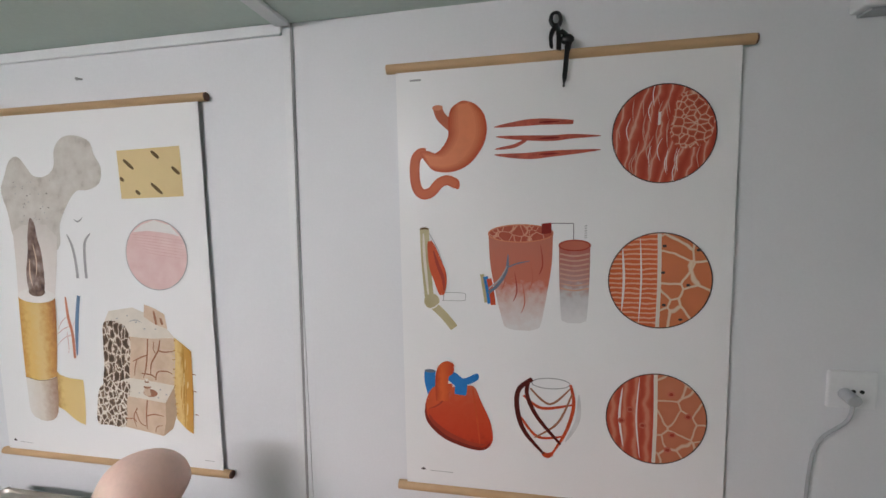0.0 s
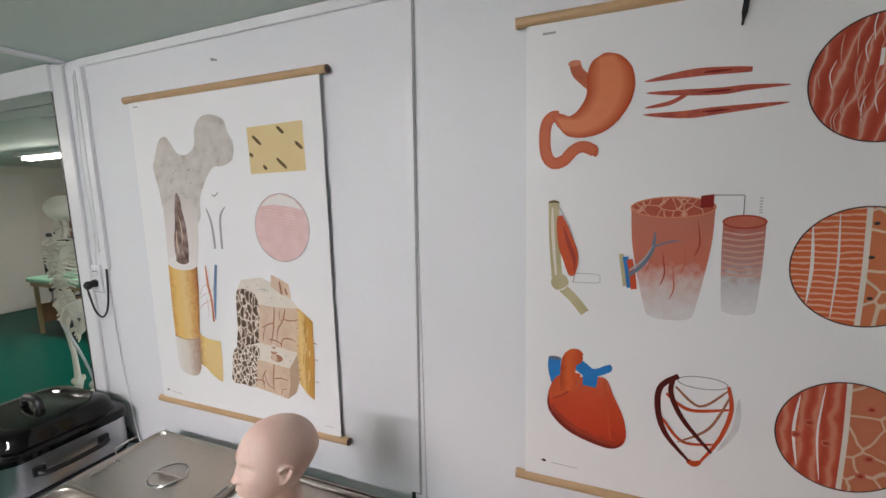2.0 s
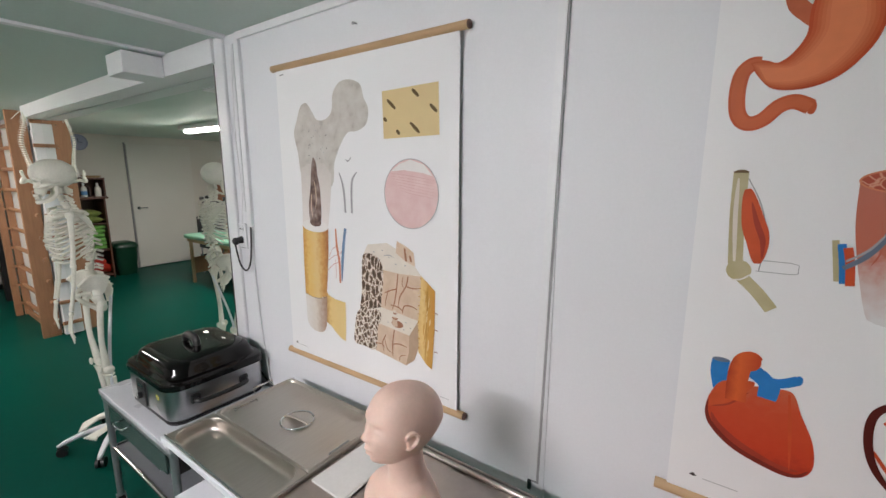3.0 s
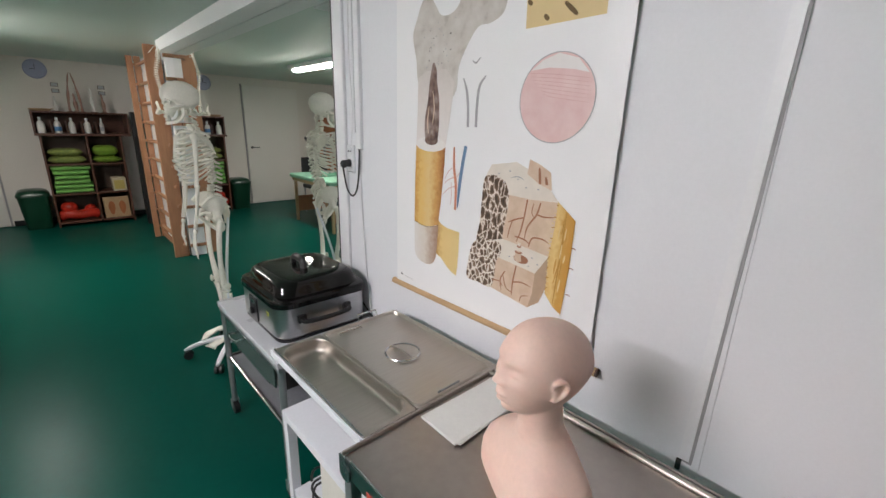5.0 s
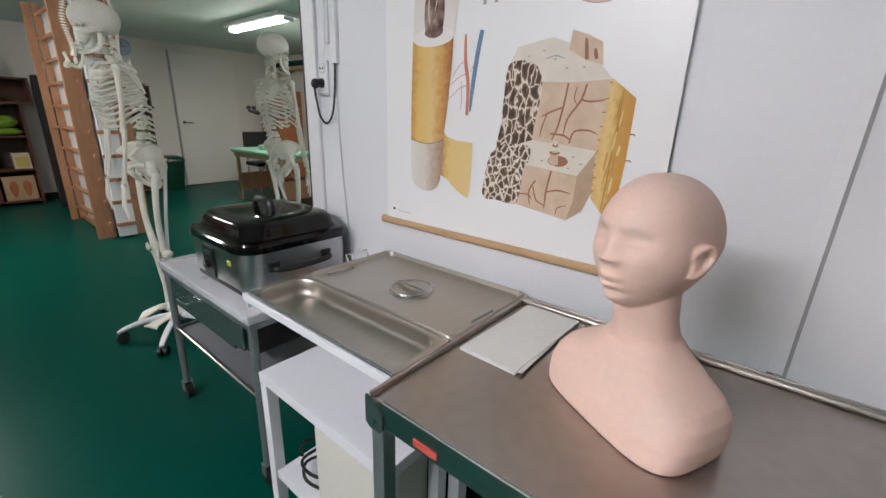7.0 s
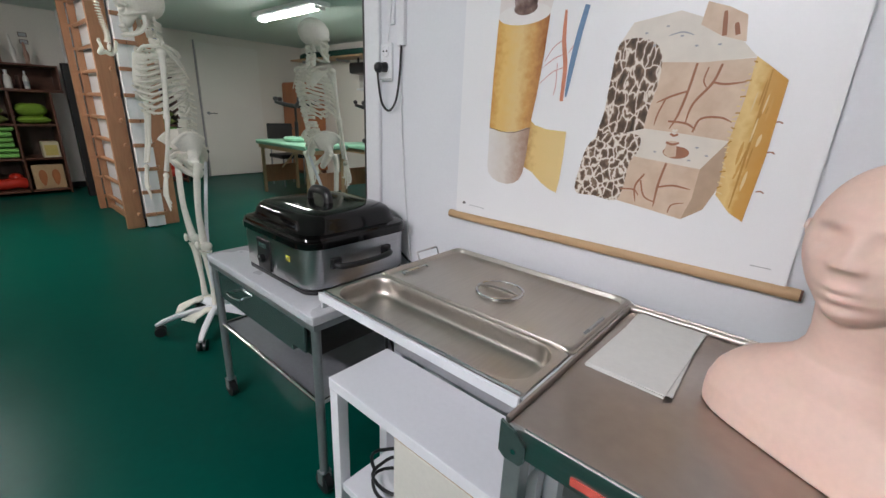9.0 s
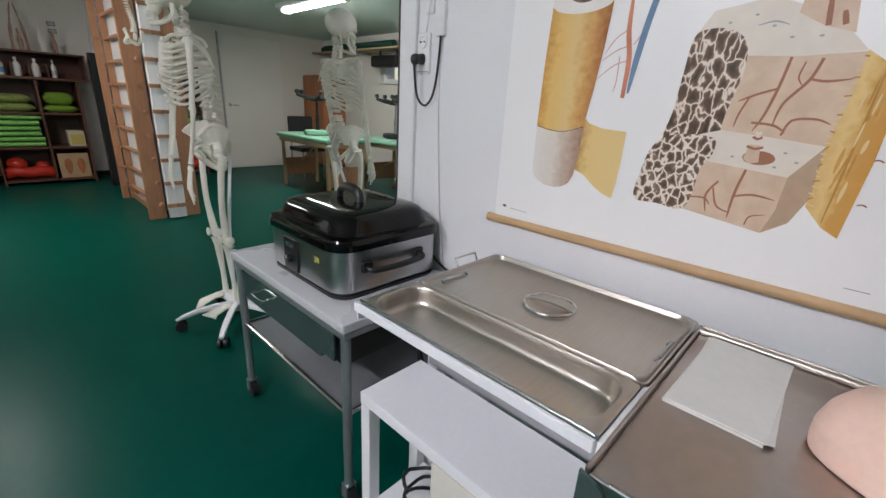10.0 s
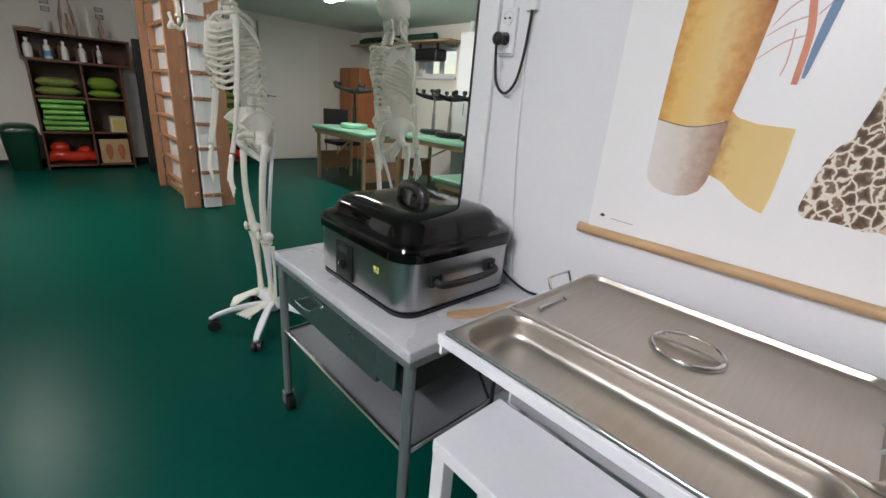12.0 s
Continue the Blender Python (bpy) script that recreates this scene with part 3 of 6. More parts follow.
# ---- things on and by the tables ----
def training_bust():
    """Life-size bald head and shoulders, one plain mesh."""
    f = Vector((-0.40, -0.917, 0))
    l = Vector((0.917, -0.40, 0))
    o = Vector((-0.735, 0.792, 0.7855))

    def at(a, b, z):
        return o + a * l + b * f + Vector((0, 0, z))

    rows = [(0.0, 0.138, 0.096, 0.060, 0.002, 0.50), (0.012, 0.141, 0.096, 0.064, 0.0, 0.50), (0.035, 0.142, 0.092, 0.066, 0.0, 0.52), (0.058, 0.137, 0.083, 0.065, 0.0, 0.58), (0.075, 0.125, 0.077, 0.062, 0.0, 0.65),
            (0.088, 0.106, 0.071, 0.059, 0.0, 0.74), (0.099, 0.088, 0.064, 0.056, -0.002, 0.8), (0.110, 0.072, 0.057, 0.052, -0.003, 0.86), (0.122, 0.060, 0.050, 0.049, -0.002, 0.92), (0.138, 0.050, 0.044, 0.047, 0.004, 1.0), (0.16, 0.046, 0.042, 0.047, 0.010, 1.0), (0.185, 0.046, 0.044, 0.050, 0.016, 1.0), (0.21, 0.046, 0.042, 0.050, 0.02, 1.0)]
    rings = []
    for z, w, front, back, off, p in rows:
        ring = []
        for k in range(64):
            a = 2 * math.pi * k / 64
            c, s = math.cos(a), math.sin(a)
            xx = w * math.copysign(abs(c) ** p, c)
            yy = (front if s > 0 else back) * math.copysign(abs(s) ** p, s)
            low = max(0.0, 1 - z / 0.11)
            ring.append(at(0.97 * xx - 0.004 * low, yy + off + 0.10 * xx * low, z))
        rings.append(ring)
    bm = loft(rings)

    def g(v, w):
        return math.exp(-(v / w) ** 2)

    own = bmesh.new()
    nu, nv, grid = 112, 84, []
    hc, zc = 0.020, 0.274
    for j in range(nv + 1):
        v = -math.pi / 2 + math.pi * j / nv
        row = []
        for i in range(nu):
            u = 2 * math.pi * i / nu
            s = max(0.0, -math.sin(v))
            z = (0.092 if s > 0 else 0.094) * math.sin(v)
            c = math.cos(v) ** (0.82 if s > 0 else 0.92)
            w = 0.070 * (1 - 0.27 * s ** 1.6)
            fwd = math.cos(u)
            dep = (0.082 + 0.010 * s) if fwd > 0 else 0.108 * (1 - 0.52 * s ** 1.1)
            x, y = w * c * math.sin(u), dep * c * math.copysign(abs(fwd) ** 0.9, fwd)
            if fwd > 0:
                ax = abs(x)
                nose = max(0.0, min(1.0, (0.026 - z) / 0.040)) if z > -0.014 else max(0.0, 1 - (-0.014 - z) / 0.009)
                y += 0.0140 * nose ** 1.3 * g(x, 0.0075 + 0.0045 * nose)
                y += 0.006 * g(ax - 0.0115, 0.0065) * g(z + 0.014, 0.0065)
                y -= 0.011 * g(ax - 0.028, 0.015) * g(z - 0.012, 0.012)
                y += 0.0062 * g(ax - 0.029, 0.0105) * g(z - 0.010, 0.0062)
                y -= 0.0018 * g(ax - 0.029, 0.012) * g(z - 0.0035, 0.0022)
                y += 0.004 * g(ax - 0.022, 0.022) * g(z - 0.030, 0.007)
                y += 0.0075 * g(x, 0.0145) * (g(z + 0.0385, 0.0042) + 1.1 * g(z + 0.0505, 0.005))
                y -= 0.0035 * g(x, 0.018) * g(z + 0.0448, 0.0018)
                y += 0.003 * g(x, 0.026) * g(z + 0.045, 0.02)
                y -= 0.004 * g(x, 0.03) * g(z + 0.060, 0.005)
                y += 0.014 * g(x, 0.024) * g(z + 0.076, 0.016)
                y += 0.003 * g(ax - 0.04, 0.014) * g(z + 0.012, 0.016)
            row.append(own.verts.new(at(x, y + hc, z + zc)))
        grid.append(row)
    for a, b in zip(grid, grid[1:]):
        for i in range(nu):
            own.faces.new((a[i], a[(i + 1) % nu], b[(i + 1) % nu], b[i]))
    bmesh.ops.remove_doubles(own, verts=own.verts[:], dist=0.0002)
    merge(bm, own)
    for side in (1, -1):
        rim = spline([at(side * 0.066, hc + 0.0143, (zc - 0.008) - 0.0168), at(side * 0.069, hc + 0.0083, (zc - 0.008) - 0.0185), at(side * 0.076, hc + -0.0046, (zc - 0.008) - 0.0034), at(side * 0.078, hc + -0.0080, (zc - 0.008) + 0.0118), at(side * 0.076, hc + 0.0023, (zc - 0.008) + 0.0210), at(side * 0.072, hc + 0.0160, (zc - 0.008) + 0.0151), at(side * 0.069, hc + 0.0169, (zc - 0.008) + 0.0050)], 6)
        tube(rim, [0.0045] * 6 + [0.0048] * (len(rim) - 12) + [0.003] * 6, bm, 8)
        own = bmesh.new()
        bmesh.ops.create_uvsphere(own, u_segments=14, v_segments=10, radius=1)
        for vv in own.verts:
            vv.co = at(side * (0.069 + 0.004 * vv.co.x), hc + 0.006 + 0.011 * vv.co.y, (zc - 0.008) - 0.001 + 0.020 * vv.co.z)
        merge(bm, own)
    bust = solid("training_bust", bm, M_SKIN, "bald beige training mannequin bust on the steel table", "mannequin bust", smooth=True)
    skin = bust.modifiers.new("skin", "REMESH")
    skin.mode, skin.voxel_size, skin.use_smooth_shade = "VOXEL", 0.0021, True
    soft = bust.modifiers.new("soft", "SMOOTH")
    soft.factor, soft.iterations = 0.5, 5


training_bust()


def paper_pad():
    ob = thing("paper_pad", (-0.97, 0.86, 0.7855), "stack of white folded paper sheets", "paper")
    rnd = random.Random(4)
    for i in range(4):
        bm = bmesh.new()
        z = 0.7855 + 0.0022 * i
        a = rnd.uniform(-2.2, 2.2)
        box(-0.062, 0.062, -0.132, 0.132, 0, 0.002, 0.0004, bm, 1)
        turned(bm, pose(-0.973 + rnd.uniform(-0.003, 0.003), 0.866 + rnd.uniform(-0.003, 0.003), z, 0, 0, a))
        part("sheet", bm, M_PAPERPAD, ob)


paper_pad()


def wall_socket(x0, x1, z0, z1, face, label):
    ob = thing("wall_socket", ((x0 + x1) / 2, face, z0), label, "socket", "wall sockets")
    part("plate", box(x0, x1, face - 0.012, face - 0.0005, z0, z1, 0.004), M_TRIM, ob)
    return ob


so = wall_socket(-2.03, -1.975, 1.278, 1.398, WALL, "white double wall socket with a black plug")
for zz in (1.372, 1.318):
    part("outlet", lathe([(0.019, 0), (0.019, 0.003), (0.016, 0.003), (0.015, 0.0005)], 0, 0), M_TRIM, so, smooth=True).data.transform(pose(-2.003, WALL - 0.0125, zz, 90, 0, 0))
for dx in (-0.008, 0.008):
    part("pin_hole", rod((-2.003 + dx, WALL - 0.013, 1.372), (-2.003 + dx, WALL - 0.0165, 1.372), 0.0025), M_BLACK, so)
part("cover_line", box(-2.03, -1.975, WALL - 0.0135, WALL - 0.0125, 1.283, 1.286), M_SEAM, so)

cord = thing("power_cord", (-2.0, WALL, 1.18), "black power cord with plug in the wall socket", "cable")
bm = rod((-2.003, WALL - 0.014, 1.322), (-2.003, WALL - 0.045, 1.320), 0.017, r2=0.013)
part("plug", ball((-2.003, WALL - 0.045, 1.318), 0.016, bm, 12, (1, 0.9, 1.1)), M_BLACK, cord, smooth=True)
part("cable", tube(spline([(-2.003, WALL - 0.048, 1.305), (-2.006, WALL - 0.04, 1.26), (-2.002, WALL - 0.03, 1.205), (-1.975, WALL - 0.022, 1.182), (-1.945, WALL - 0.018, 1.215), (-1.932, WALL - 0.014, 1.29), (-1.925, WALL - 0.012, 1.40)], 8), 0.0038), M_BLACK, cord, smooth=True)
duct = thing("cable_duct", (-1.925, WALL, 1.385), "white plastic cable duct up the wall", "cable duct")
part("channel", box(-1.945, -1.912, WALL - 0.016, WALL - 0.0005, 1.385, TOP - 0.034, 0.002), M_TRIM, duct)
part("end_shadow", box(-1.942, -1.915, WALL - 0.014, WALL - 0.003, 1.3835, 1.3848), M_SEAM, duct)
wire = thing("white_wire", (-1.93, WALL, 0.64), "thin white cable hanging down the wall", "cable")
part("cable", tube(spline([(-1.935, WALL - 0.006, 1.38), (-1.925, WALL - 0.006, 1.1), (-1.90, WALL - 0.007, 0.85), (-1.87, WALL - 0.008, 0.645)], 8), 0.0028), M_TRIM, wire, smooth=True)
wire2 = thing("white_wire", (-2.0, WALL, 1.4), "thin white cable hanging down the wall", "cable")
part("cable", tube(spline([(-1.955, WALL - 0.02, 2.14), (-1.985, WALL - 0.015, 1.8), (-1.97, WALL - 0.015, 1.55), (-1.99, WALL - 0.013, 1.40)], 8), 0.0022), M_TRIM, wire2, smooth=True)

so2 = wall_socket(0.805, 0.905, 1.20, 1.29, WALL + 0.006, "white wall socket with a grey plug and cord")
bm = rod((0.838, WALL - 0.006, 1.238), (0.838, WALL - 0.04, 1.232), 0.014)
for dx in (0.017, 0.034):
    part("pin_hole", rod((0.838 + dx, WALL - 0.007, 1.243), (0.838 + dx, WALL - 0.0095, 1.243), 0.0045), M_BLACK, so2)
cord2 = thing("grey_power_cord", (0.8, WALL, 0.95), "grey power cord hanging from the wall socket", "cable")
part("plug", bm, M_CLOTHGREY, cord2, smooth=True)
part("cable", tube(spline([(0.838, WALL - 0.035, 1.225), (0.83, WALL - 0.03, 1.18), (0.79, WALL - 0.012, 1.12), (0.775, WALL - 0.008, 1.03), (0.775, WALL - 0.008, 0.85), (0.80, WALL - 0.008, 0.3), (0.82, WALL - 0.008, 0.004)], 7), 0.004), M_CLOTHGREY, cord2, smooth=True)
det = thing("wall_detector", (0.86, WALL, 2.06), "small white wall device near the ceiling", "detector")
part("case", box(0.80, 0.92, WALL - 0.045, WALL + 0.0055, 2.085, 2.15, 0.008), M_TRIM, det)
part("lens_strip", box(0.815, 0.905, WALL - 0.04, WALL - 0.0, 2.079, 2.0845), M_CLOTHGREY, det)

hook = thing("black_ribbon_hanger", (0.2, WALL, 1.9), "black ribbon loop knotted round the chart rod", "ribbon")
part("loop", tube(spline([(0.168, WALL - 0.02, 2.13), (0.172, WALL - 0.016, 2.146), (0.186, WALL - 0.016, 2.147), (0.192, WALL - 0.016, 2.132), (0.185, WALL - 0.02, 2.115), (0.172, WALL - 0.022, 2.12), (0.168, WALL - 0.02, 2.13)], 4), 0.004, sides=6, flat=1.4), M_BLACK, hook, smooth=True)
part("strand", tube(spline([(0.180, WALL - 0.02, 2.118), (0.168, WALL - 0.03, 2.09), (0.170, WALL - 0.032, 2.06)], 5), [0.007] * 10 + [0.003], sides=6, flat=0.4), M_BLACK, hook, smooth=True)
part("strand", tube(spline([(0.183, WALL - 0.022, 2.118), (0.186, WALL - 0.034, 2.085), (0.186, WALL - 0.036, 2.055)], 5), 0.009, sides=6, flat=0.4), M_BLACK, hook, smooth=True)
part("tail", tube(spline([(0.190, WALL - 0.032, 2.10), (0.208, WALL - 0.034, 2.08), (0.205, WALL - 0.036, 2.05), (0.198, WALL - 0.03, 1.97)], 6), [0.009] * 12 + [0.007] * 5 + [0.003] * 2, sides=6, flat=0.35), M_BLACK, hook, smooth=True)
part("knot", ball((0.205, WALL - 0.034, 2.078), 0.014, None, 8, (1.2, 0.6, 0.9)), M_BLACK, hook, smooth=True)
nail = thing("wall_nail", (-1.224, WALL, 2.1), "small nail over the bone chart", "nail")
part("shank", rod((-1.228, WALL + 0.002, 2.103), (-1.222, WALL - 0.02, 2.098), 0.0025), M_SEAM, nail)
part("head", rod((-1.222, WALL - 0.02, 2.098), (-1.2215, WALL - 0.022, 2.0975), 0.005), M_SEAM, nail)

# cable coil and white box on the low shelf
coil = thing("coiled_cable", (-1.45, 0.68, 0.226), "black cable loosely coiled on the white shelf", "cable")
pts = []
for k in range(60):
    a = 2 * math.pi * k / 22
    pts.append((-1.44 + (0.075 + 0.008 * math.sin(k * 0.7)) * math.cos(a), 0.68 + 0.06 * math.sin(a), 0.231 + 0.0016 * k + 0.01 * abs(math.sin(k * 0.29))))
part("cable", tube(pts, 0.0045, sides=7), M_BLACK, coil, smooth=True)
cab = thing("storage_box", (-1.26, 0.7, 0.226), "cream storage box with beige top edge", "box")
part("body", box(-1.40, -1.15, 0.625, 0.775, 0.2255, 0.475, 0.004), M_CREAMBOX, cab)
part("edge", box(-1.40, -1.15, 0.625, 0.775, 0.4755, 0.485, 0.002), M_LIGHTWOOD, cab, "beige board edge")
under = thing("black_power_cable", (-1.75, 0.9, 0.34), "black appliance cable behind the cart", "cable")
part("cable", tube(spline([(-1.90, 1.06, 0.342), (-1.74, 0.95, 0.345), (-1.68, 0.86, 0.43), (-1.66, 0.83, 0.56), (-1.64, 0.84, 0.62)], 8), 0.005), M_BLACK, under, smooth=True)
spat = thing("wooden_spatula", (-1.70, 0.95, 0.637), "flat light wooden spatula lying on the cart", "spatula")
outline = spline([(-1.80, 0.80, 0), (-1.775, 0.795, 0), (-1.72, 0.89, 0), (-1.675, 0.93, 0), (-1.655, 0.985, 0), (-1.70, 1.01, 0), (-1.745, 0.98, 0), (-1.755, 0.91, 0)], 5, True)
part("blade", loft([[(p.x - 0.035, p.y + 0.04, z) for p in outline] for z in (0.638, 0.646)]), M_ROD, spat)
cab2 = thing("black_cord_on_cart", (-1.8, 1.1, 0.637), "black cord running behind the roaster", "cable")
part("cable", tube(spline([(-1.95, 1.127, 0.70), (-1.88, 1.125, 0.66), (-1.80, 1.115, 0.645), (-1.72, 1.105, 0.66)], 6), 0.004), M_BLACK, cab2, smooth=True)
bench = thing("wooden_bench_top", (-0.1, 0.8, 0), "brown wooden table beside the steel table", "table")
part("tabletop", box(-0.395, 0.75, 0.52, 1.10, 0.735, 0.765, 0.004), M_ORANGEWOOD, bench)
for x in (-0.36, 0.71):
    for y in (0.56, 1.06):
        part("leg", box(x - 0.02, x + 0.02, y - 0.02, y + 0.02, 0, 0.7345, 0.003), M_ORANGEWOOD, bench)
dev = thing("grey_device", (-0.28, 0.98, 0.766), "pale grey rounded device on the wooden table", "device")
part("case", lathe([(0.05, 0.7655), (0.06, 0.772), (0.058, 0.80), (0.04, 0.835), (0.015, 0.845)], -0.29, 0.97, sides=20), M_CLOTHGREY, dev, smooth=True)
part("foot_ring", lathe([(0.061, 0.7652), (0.063, 0.769), (0.061, 0.773)], -0.29, 0.97, sides=20), M_BLACK, dev, smooth=True)


# ---- skeleton on its rolling stand ----
def bones():
    f = Vector((-0.04, -0.999, 0)).normalized()
    l = Vector((-f.y, f.x, 0))
    hang = [0.0]

    def at(a, b, z):
        zz = max(z, hang[0])
        o = Vector((float(np.interp(zz, (0.89, 1.24, 1.54), (-3.205, -3.285, -3.315))), float(np.interp(zz, (0.89, 1.24, 1.54), (0.852, 0.812, 0.795))), 0))
        return o + 1.03 * a * l + 1.06 * b * f + Vector((0, 0, float(np.interp(z, (0, 0.08, 0.46, 0.89, 1.24, 1.36, 1.54, 1.63), (0, 0.08, 0.445, 0.944, 1.285, 1.40, 1.60, 1.695)))))

    bm = bmesh.new()

    def blob(a, b, z, sa, sb, sz, n=12):
        own = bmesh.new()
        bmesh.ops.create_uvsphere(own, u_segments=n, v_segments=max(6, n * 2 // 3), radius=1)
        for v in own.verts:
            v.co = at(a + sa * v.co.x, b + sb * v.co.y, z + sz * v.co.z)
        merge(bm, own)

    def bone(pts, r, sides=8, flat=1.0, steps=5):
        line = spline([at(*p) for p in pts], steps)
        r = [q * 1.14 for q in r] if isinstance(r, (list, tuple)) else r * 1.14
        if isinstance(r, (list, tuple)):
            n = len(line)
            rr = [r[min(len(r) - 1, int(i / (n - 1) * (len(r) - 1)))] + (r[min(len(r) - 1, int(i / (n - 1) * (len(r) - 1)) + 1)] - r[min(len(r) - 1, int(i / (n - 1) * (len(r) - 1)))]) * ((i / (n - 1) * (len(r) - 1)) % 1) for i in range(n)]
        else:
            rr = r
        tube(line, rr, bm, sides, flat)

    # skull
    c0 = Vector((0, 0.030, 1.525))
    lobes = [((0, 0.005, 1.555), (0.070, 0.096, 0.076)), ((0, 0.052, 1.505), (0.050, 0.038, 0.046)), ((0, 0.066, 1.468), (0.031, 0.028, 0.028))]
    dents = [((s * 0.029, 0.088, 1.514), 0.0165, 0.030) for s in (1, -1)] + [((0, 0.096, 1.484), 0.0105, 0.022)] + [((s * 0.056, 0.050, 1.505), 0.020, 0.013) for s in (1, -1)] + [((0, 0.035, 1.46), 0.03, 0.02)]
    rings = []
    for j in range(37):
        v = -math.pi / 2 + math.pi * (0.004 + 0.992 * j / 36)
        ring = []
        for i in range(52):
            u = 2 * math.pi * i / 52
            d = Vector((math.cos(v) * math.sin(u), math.cos(v) * math.cos(u), math.sin(v)))
            reach = 0.03
            for c, r in lobes:
                q = [(c0[k] - c[k]) / r[k] for k in range(3)]
                e = [d[k] / r[k] for k in range(3)]
                a2, b2, c2 = sum(k * k for k in e), sum(k * m for k, m in zip(q, e)), sum(k * k for k in q) - 1
                if b2 * b2 - a2 * c2 > 0:
                    reach = max(reach, (-b2 + math.sqrt(b2 * b2 - a2 * c2)) / a2)
            p = c0 + d * reach
            for c, r, deep in dents:
                reach -= deep * math.exp(-((p - Vector(c)).length / r) ** 4)
            ring.append(at(*(c0 + d * reach)))
        rings.append(ring)
    loft(rings, bm)
    for s in (1, -1):
        bone([(s * 0.012, 0.084, 1.522), (s * 0.034, 0.080, 1.528), (s * 0.05, 0.062, 1.515)], 0.008)
        bone([(s * 0.02, 0.085, 1.488), (s * 0.046, 0.066, 1.488), (s * 0.062, 0.030, 1.498), (s * 0.064, 0.0, 1.505)], 0.007)
        bone([(s * 0.054, 0.012, 1.492), (s * 0.050, 0.016, 1.452), (s * 0.042, 0.046, 1.424), (s * 0.018, 0.084, 1.414), (0, 0.090, 1.414)], 0.010, flat=0.7)
    bone([(-0.024, 0.080, 1.446), (0, 0.094, 1.446), (0.024, 0.080, 1.446)], 0.008)
    bone([(-0.024, 0.078, 1.432), (0, 0.091, 1.430), (0.024, 0.078, 1.432)], 0.007)
    # spine
    line = spline([(0, -0.012, 1.485), (0, -0.006, 1.43), (0, -0.022, 1.37), (0, -0.062, 1.26), (0, -0.066, 1.15), (0, -0.040, 1.05), (0, -0.022, 0.98), (0, -0.045, 0.92)], 8)
    for k in range(24):
        p = line[int(k * (len(line) - 1) / 23)]
        r = 0.017 + 0.010 * k / 23
        own = bmesh.new()
        bmesh.ops.create_cone(own, cap_ends=True, segments=10, radius1=r, radius2=r, depth=0.014 + 0.007 * k / 23)
        for v in own.verts:
            v.co = at(v.co.x, p.y + v.co.y * 0.85, p.z + v.co.z)
        merge(bm, own)
        bone([(0, p.y - r, p.z), (0, p.y - r - 0.030, p.z - 0.018)], [0.007, 0.006], 6, 1.0, 2)
        for s in (1, -1):
            bone([(s * r * 0.6, p.y - r * 0.7, p.z), (s * (r + 0.022), p.y - r * 1.0, p.z + 0.004)], 0.0055, 6, 1.0, 2)
    # ribs, sternum, collar bones, shoulder blades
    wide = (0.052, 0.078, 0.096, 0.109, 0.117, 0.122, 0.125, 0.126, 0.122, 0.114)
    for k in range(10):
        z = 1.365 - 0.0225 * k
        d = 0.062 + 0.036 * min(1, k / 5)
        drop = 0.034 + 0.0055 * k
        w = wide[k]
        zf = z - drop
        yb = -0.045 - 0.022 * math.sin(math.pi * min(1, k / 8))
        for s in (1, -1):
            end = (s * 0.016, d + 0.004, max(zf, 1.165)) if k < 8 else (s * 0.06, d - 0.02, zf - 0.004)
            bone([(s * 0.014, yb, z), (s * w * 0.62, yb - 0.022, z - 0.006), (s * w, -0.012, z - drop * 0.45), (s * w * 0.86, d * 0.66, zf), (s * w * 0.42, d * 1.0, zf - 0.004 + (0.012 if k > 4 else 0)), end], 0.0084, 7, 0.6, 5)
    for k in (10, 11):
        for s in (1, -1):
            bone([(s * 0.016, -0.062, 1.365 - 0.0225 * k), (s * 0.06, -0.068, 1.35 - 0.0225 * k), (s * (0.10 - 0.02 * (k - 10)), -0.03, 1.325 - 0.0235 * k)], 0.005, 6)
    bone([(0, 0.058, 1.345), (0, 0.074, 1.29), (0, 0.088, 1.22), (0, 0.090, 1.155)], [0.022, 0.016, 0.017, 0.007], 8, 0.35)
    for s in (1, -1):
        bone([(s * 0.018, 0.058, 1.352), (s * 0.07, 0.045, 1.372), (s * 0.12, 0.014, 1.374), (s * 0.155, 0.0, 1.378)], 0.007, 8)
        own = loft([[at(s * a, b + t, z) for a, b, z in ((0.148, -0.008, 1.356), (0.090, -0.068, 1.338), (0.080, -0.084, 1.30), (0.096, -0.092, 1.240), (0.114, -0.074, 1.268), (0.138, -0.038, 1.32))] for t in (0.0, -0.006)])
        merge(bm, own)
        bone([(s * 0.076, -0.084, 1.342), (s * 0.115, -0.060, 1.364), (s * 0.158, -0.004, 1.380)], 0.007, 7, 0.6)
        # arm
        hang[0] = 1.30
        blob(s * 0.158, 0.006, 1.348, 0.021, 0.021, 0.022)
        bone([(s * 0.162, 0.006, 1.345), (s * 0.170, 0.018, 1.20), (s * 0.172, 0.030, 1.07)], [0.014, 0.0095, 0.011], 10)
        blob(s * 0.172, 0.030, 1.062, 0.024, 0.014, 0.015)
        bone([(s * 0.182, 0.030, 1.055), (s * 0.182, 0.048, 0.93), (s * 0.180, 0.066, 0.825)], [0.010, 0.0065, 0.010], 8)
        bone([(s * 0.162, 0.026, 1.065), (s * 0.162, 0.040, 0.93), (s * 0.164, 0.060, 0.828)], [0.011, 0.0065, 0.007], 8)
        blob(s * 0.172, 0.068, 0.806, 0.019, 0.012, 0.014, 8)
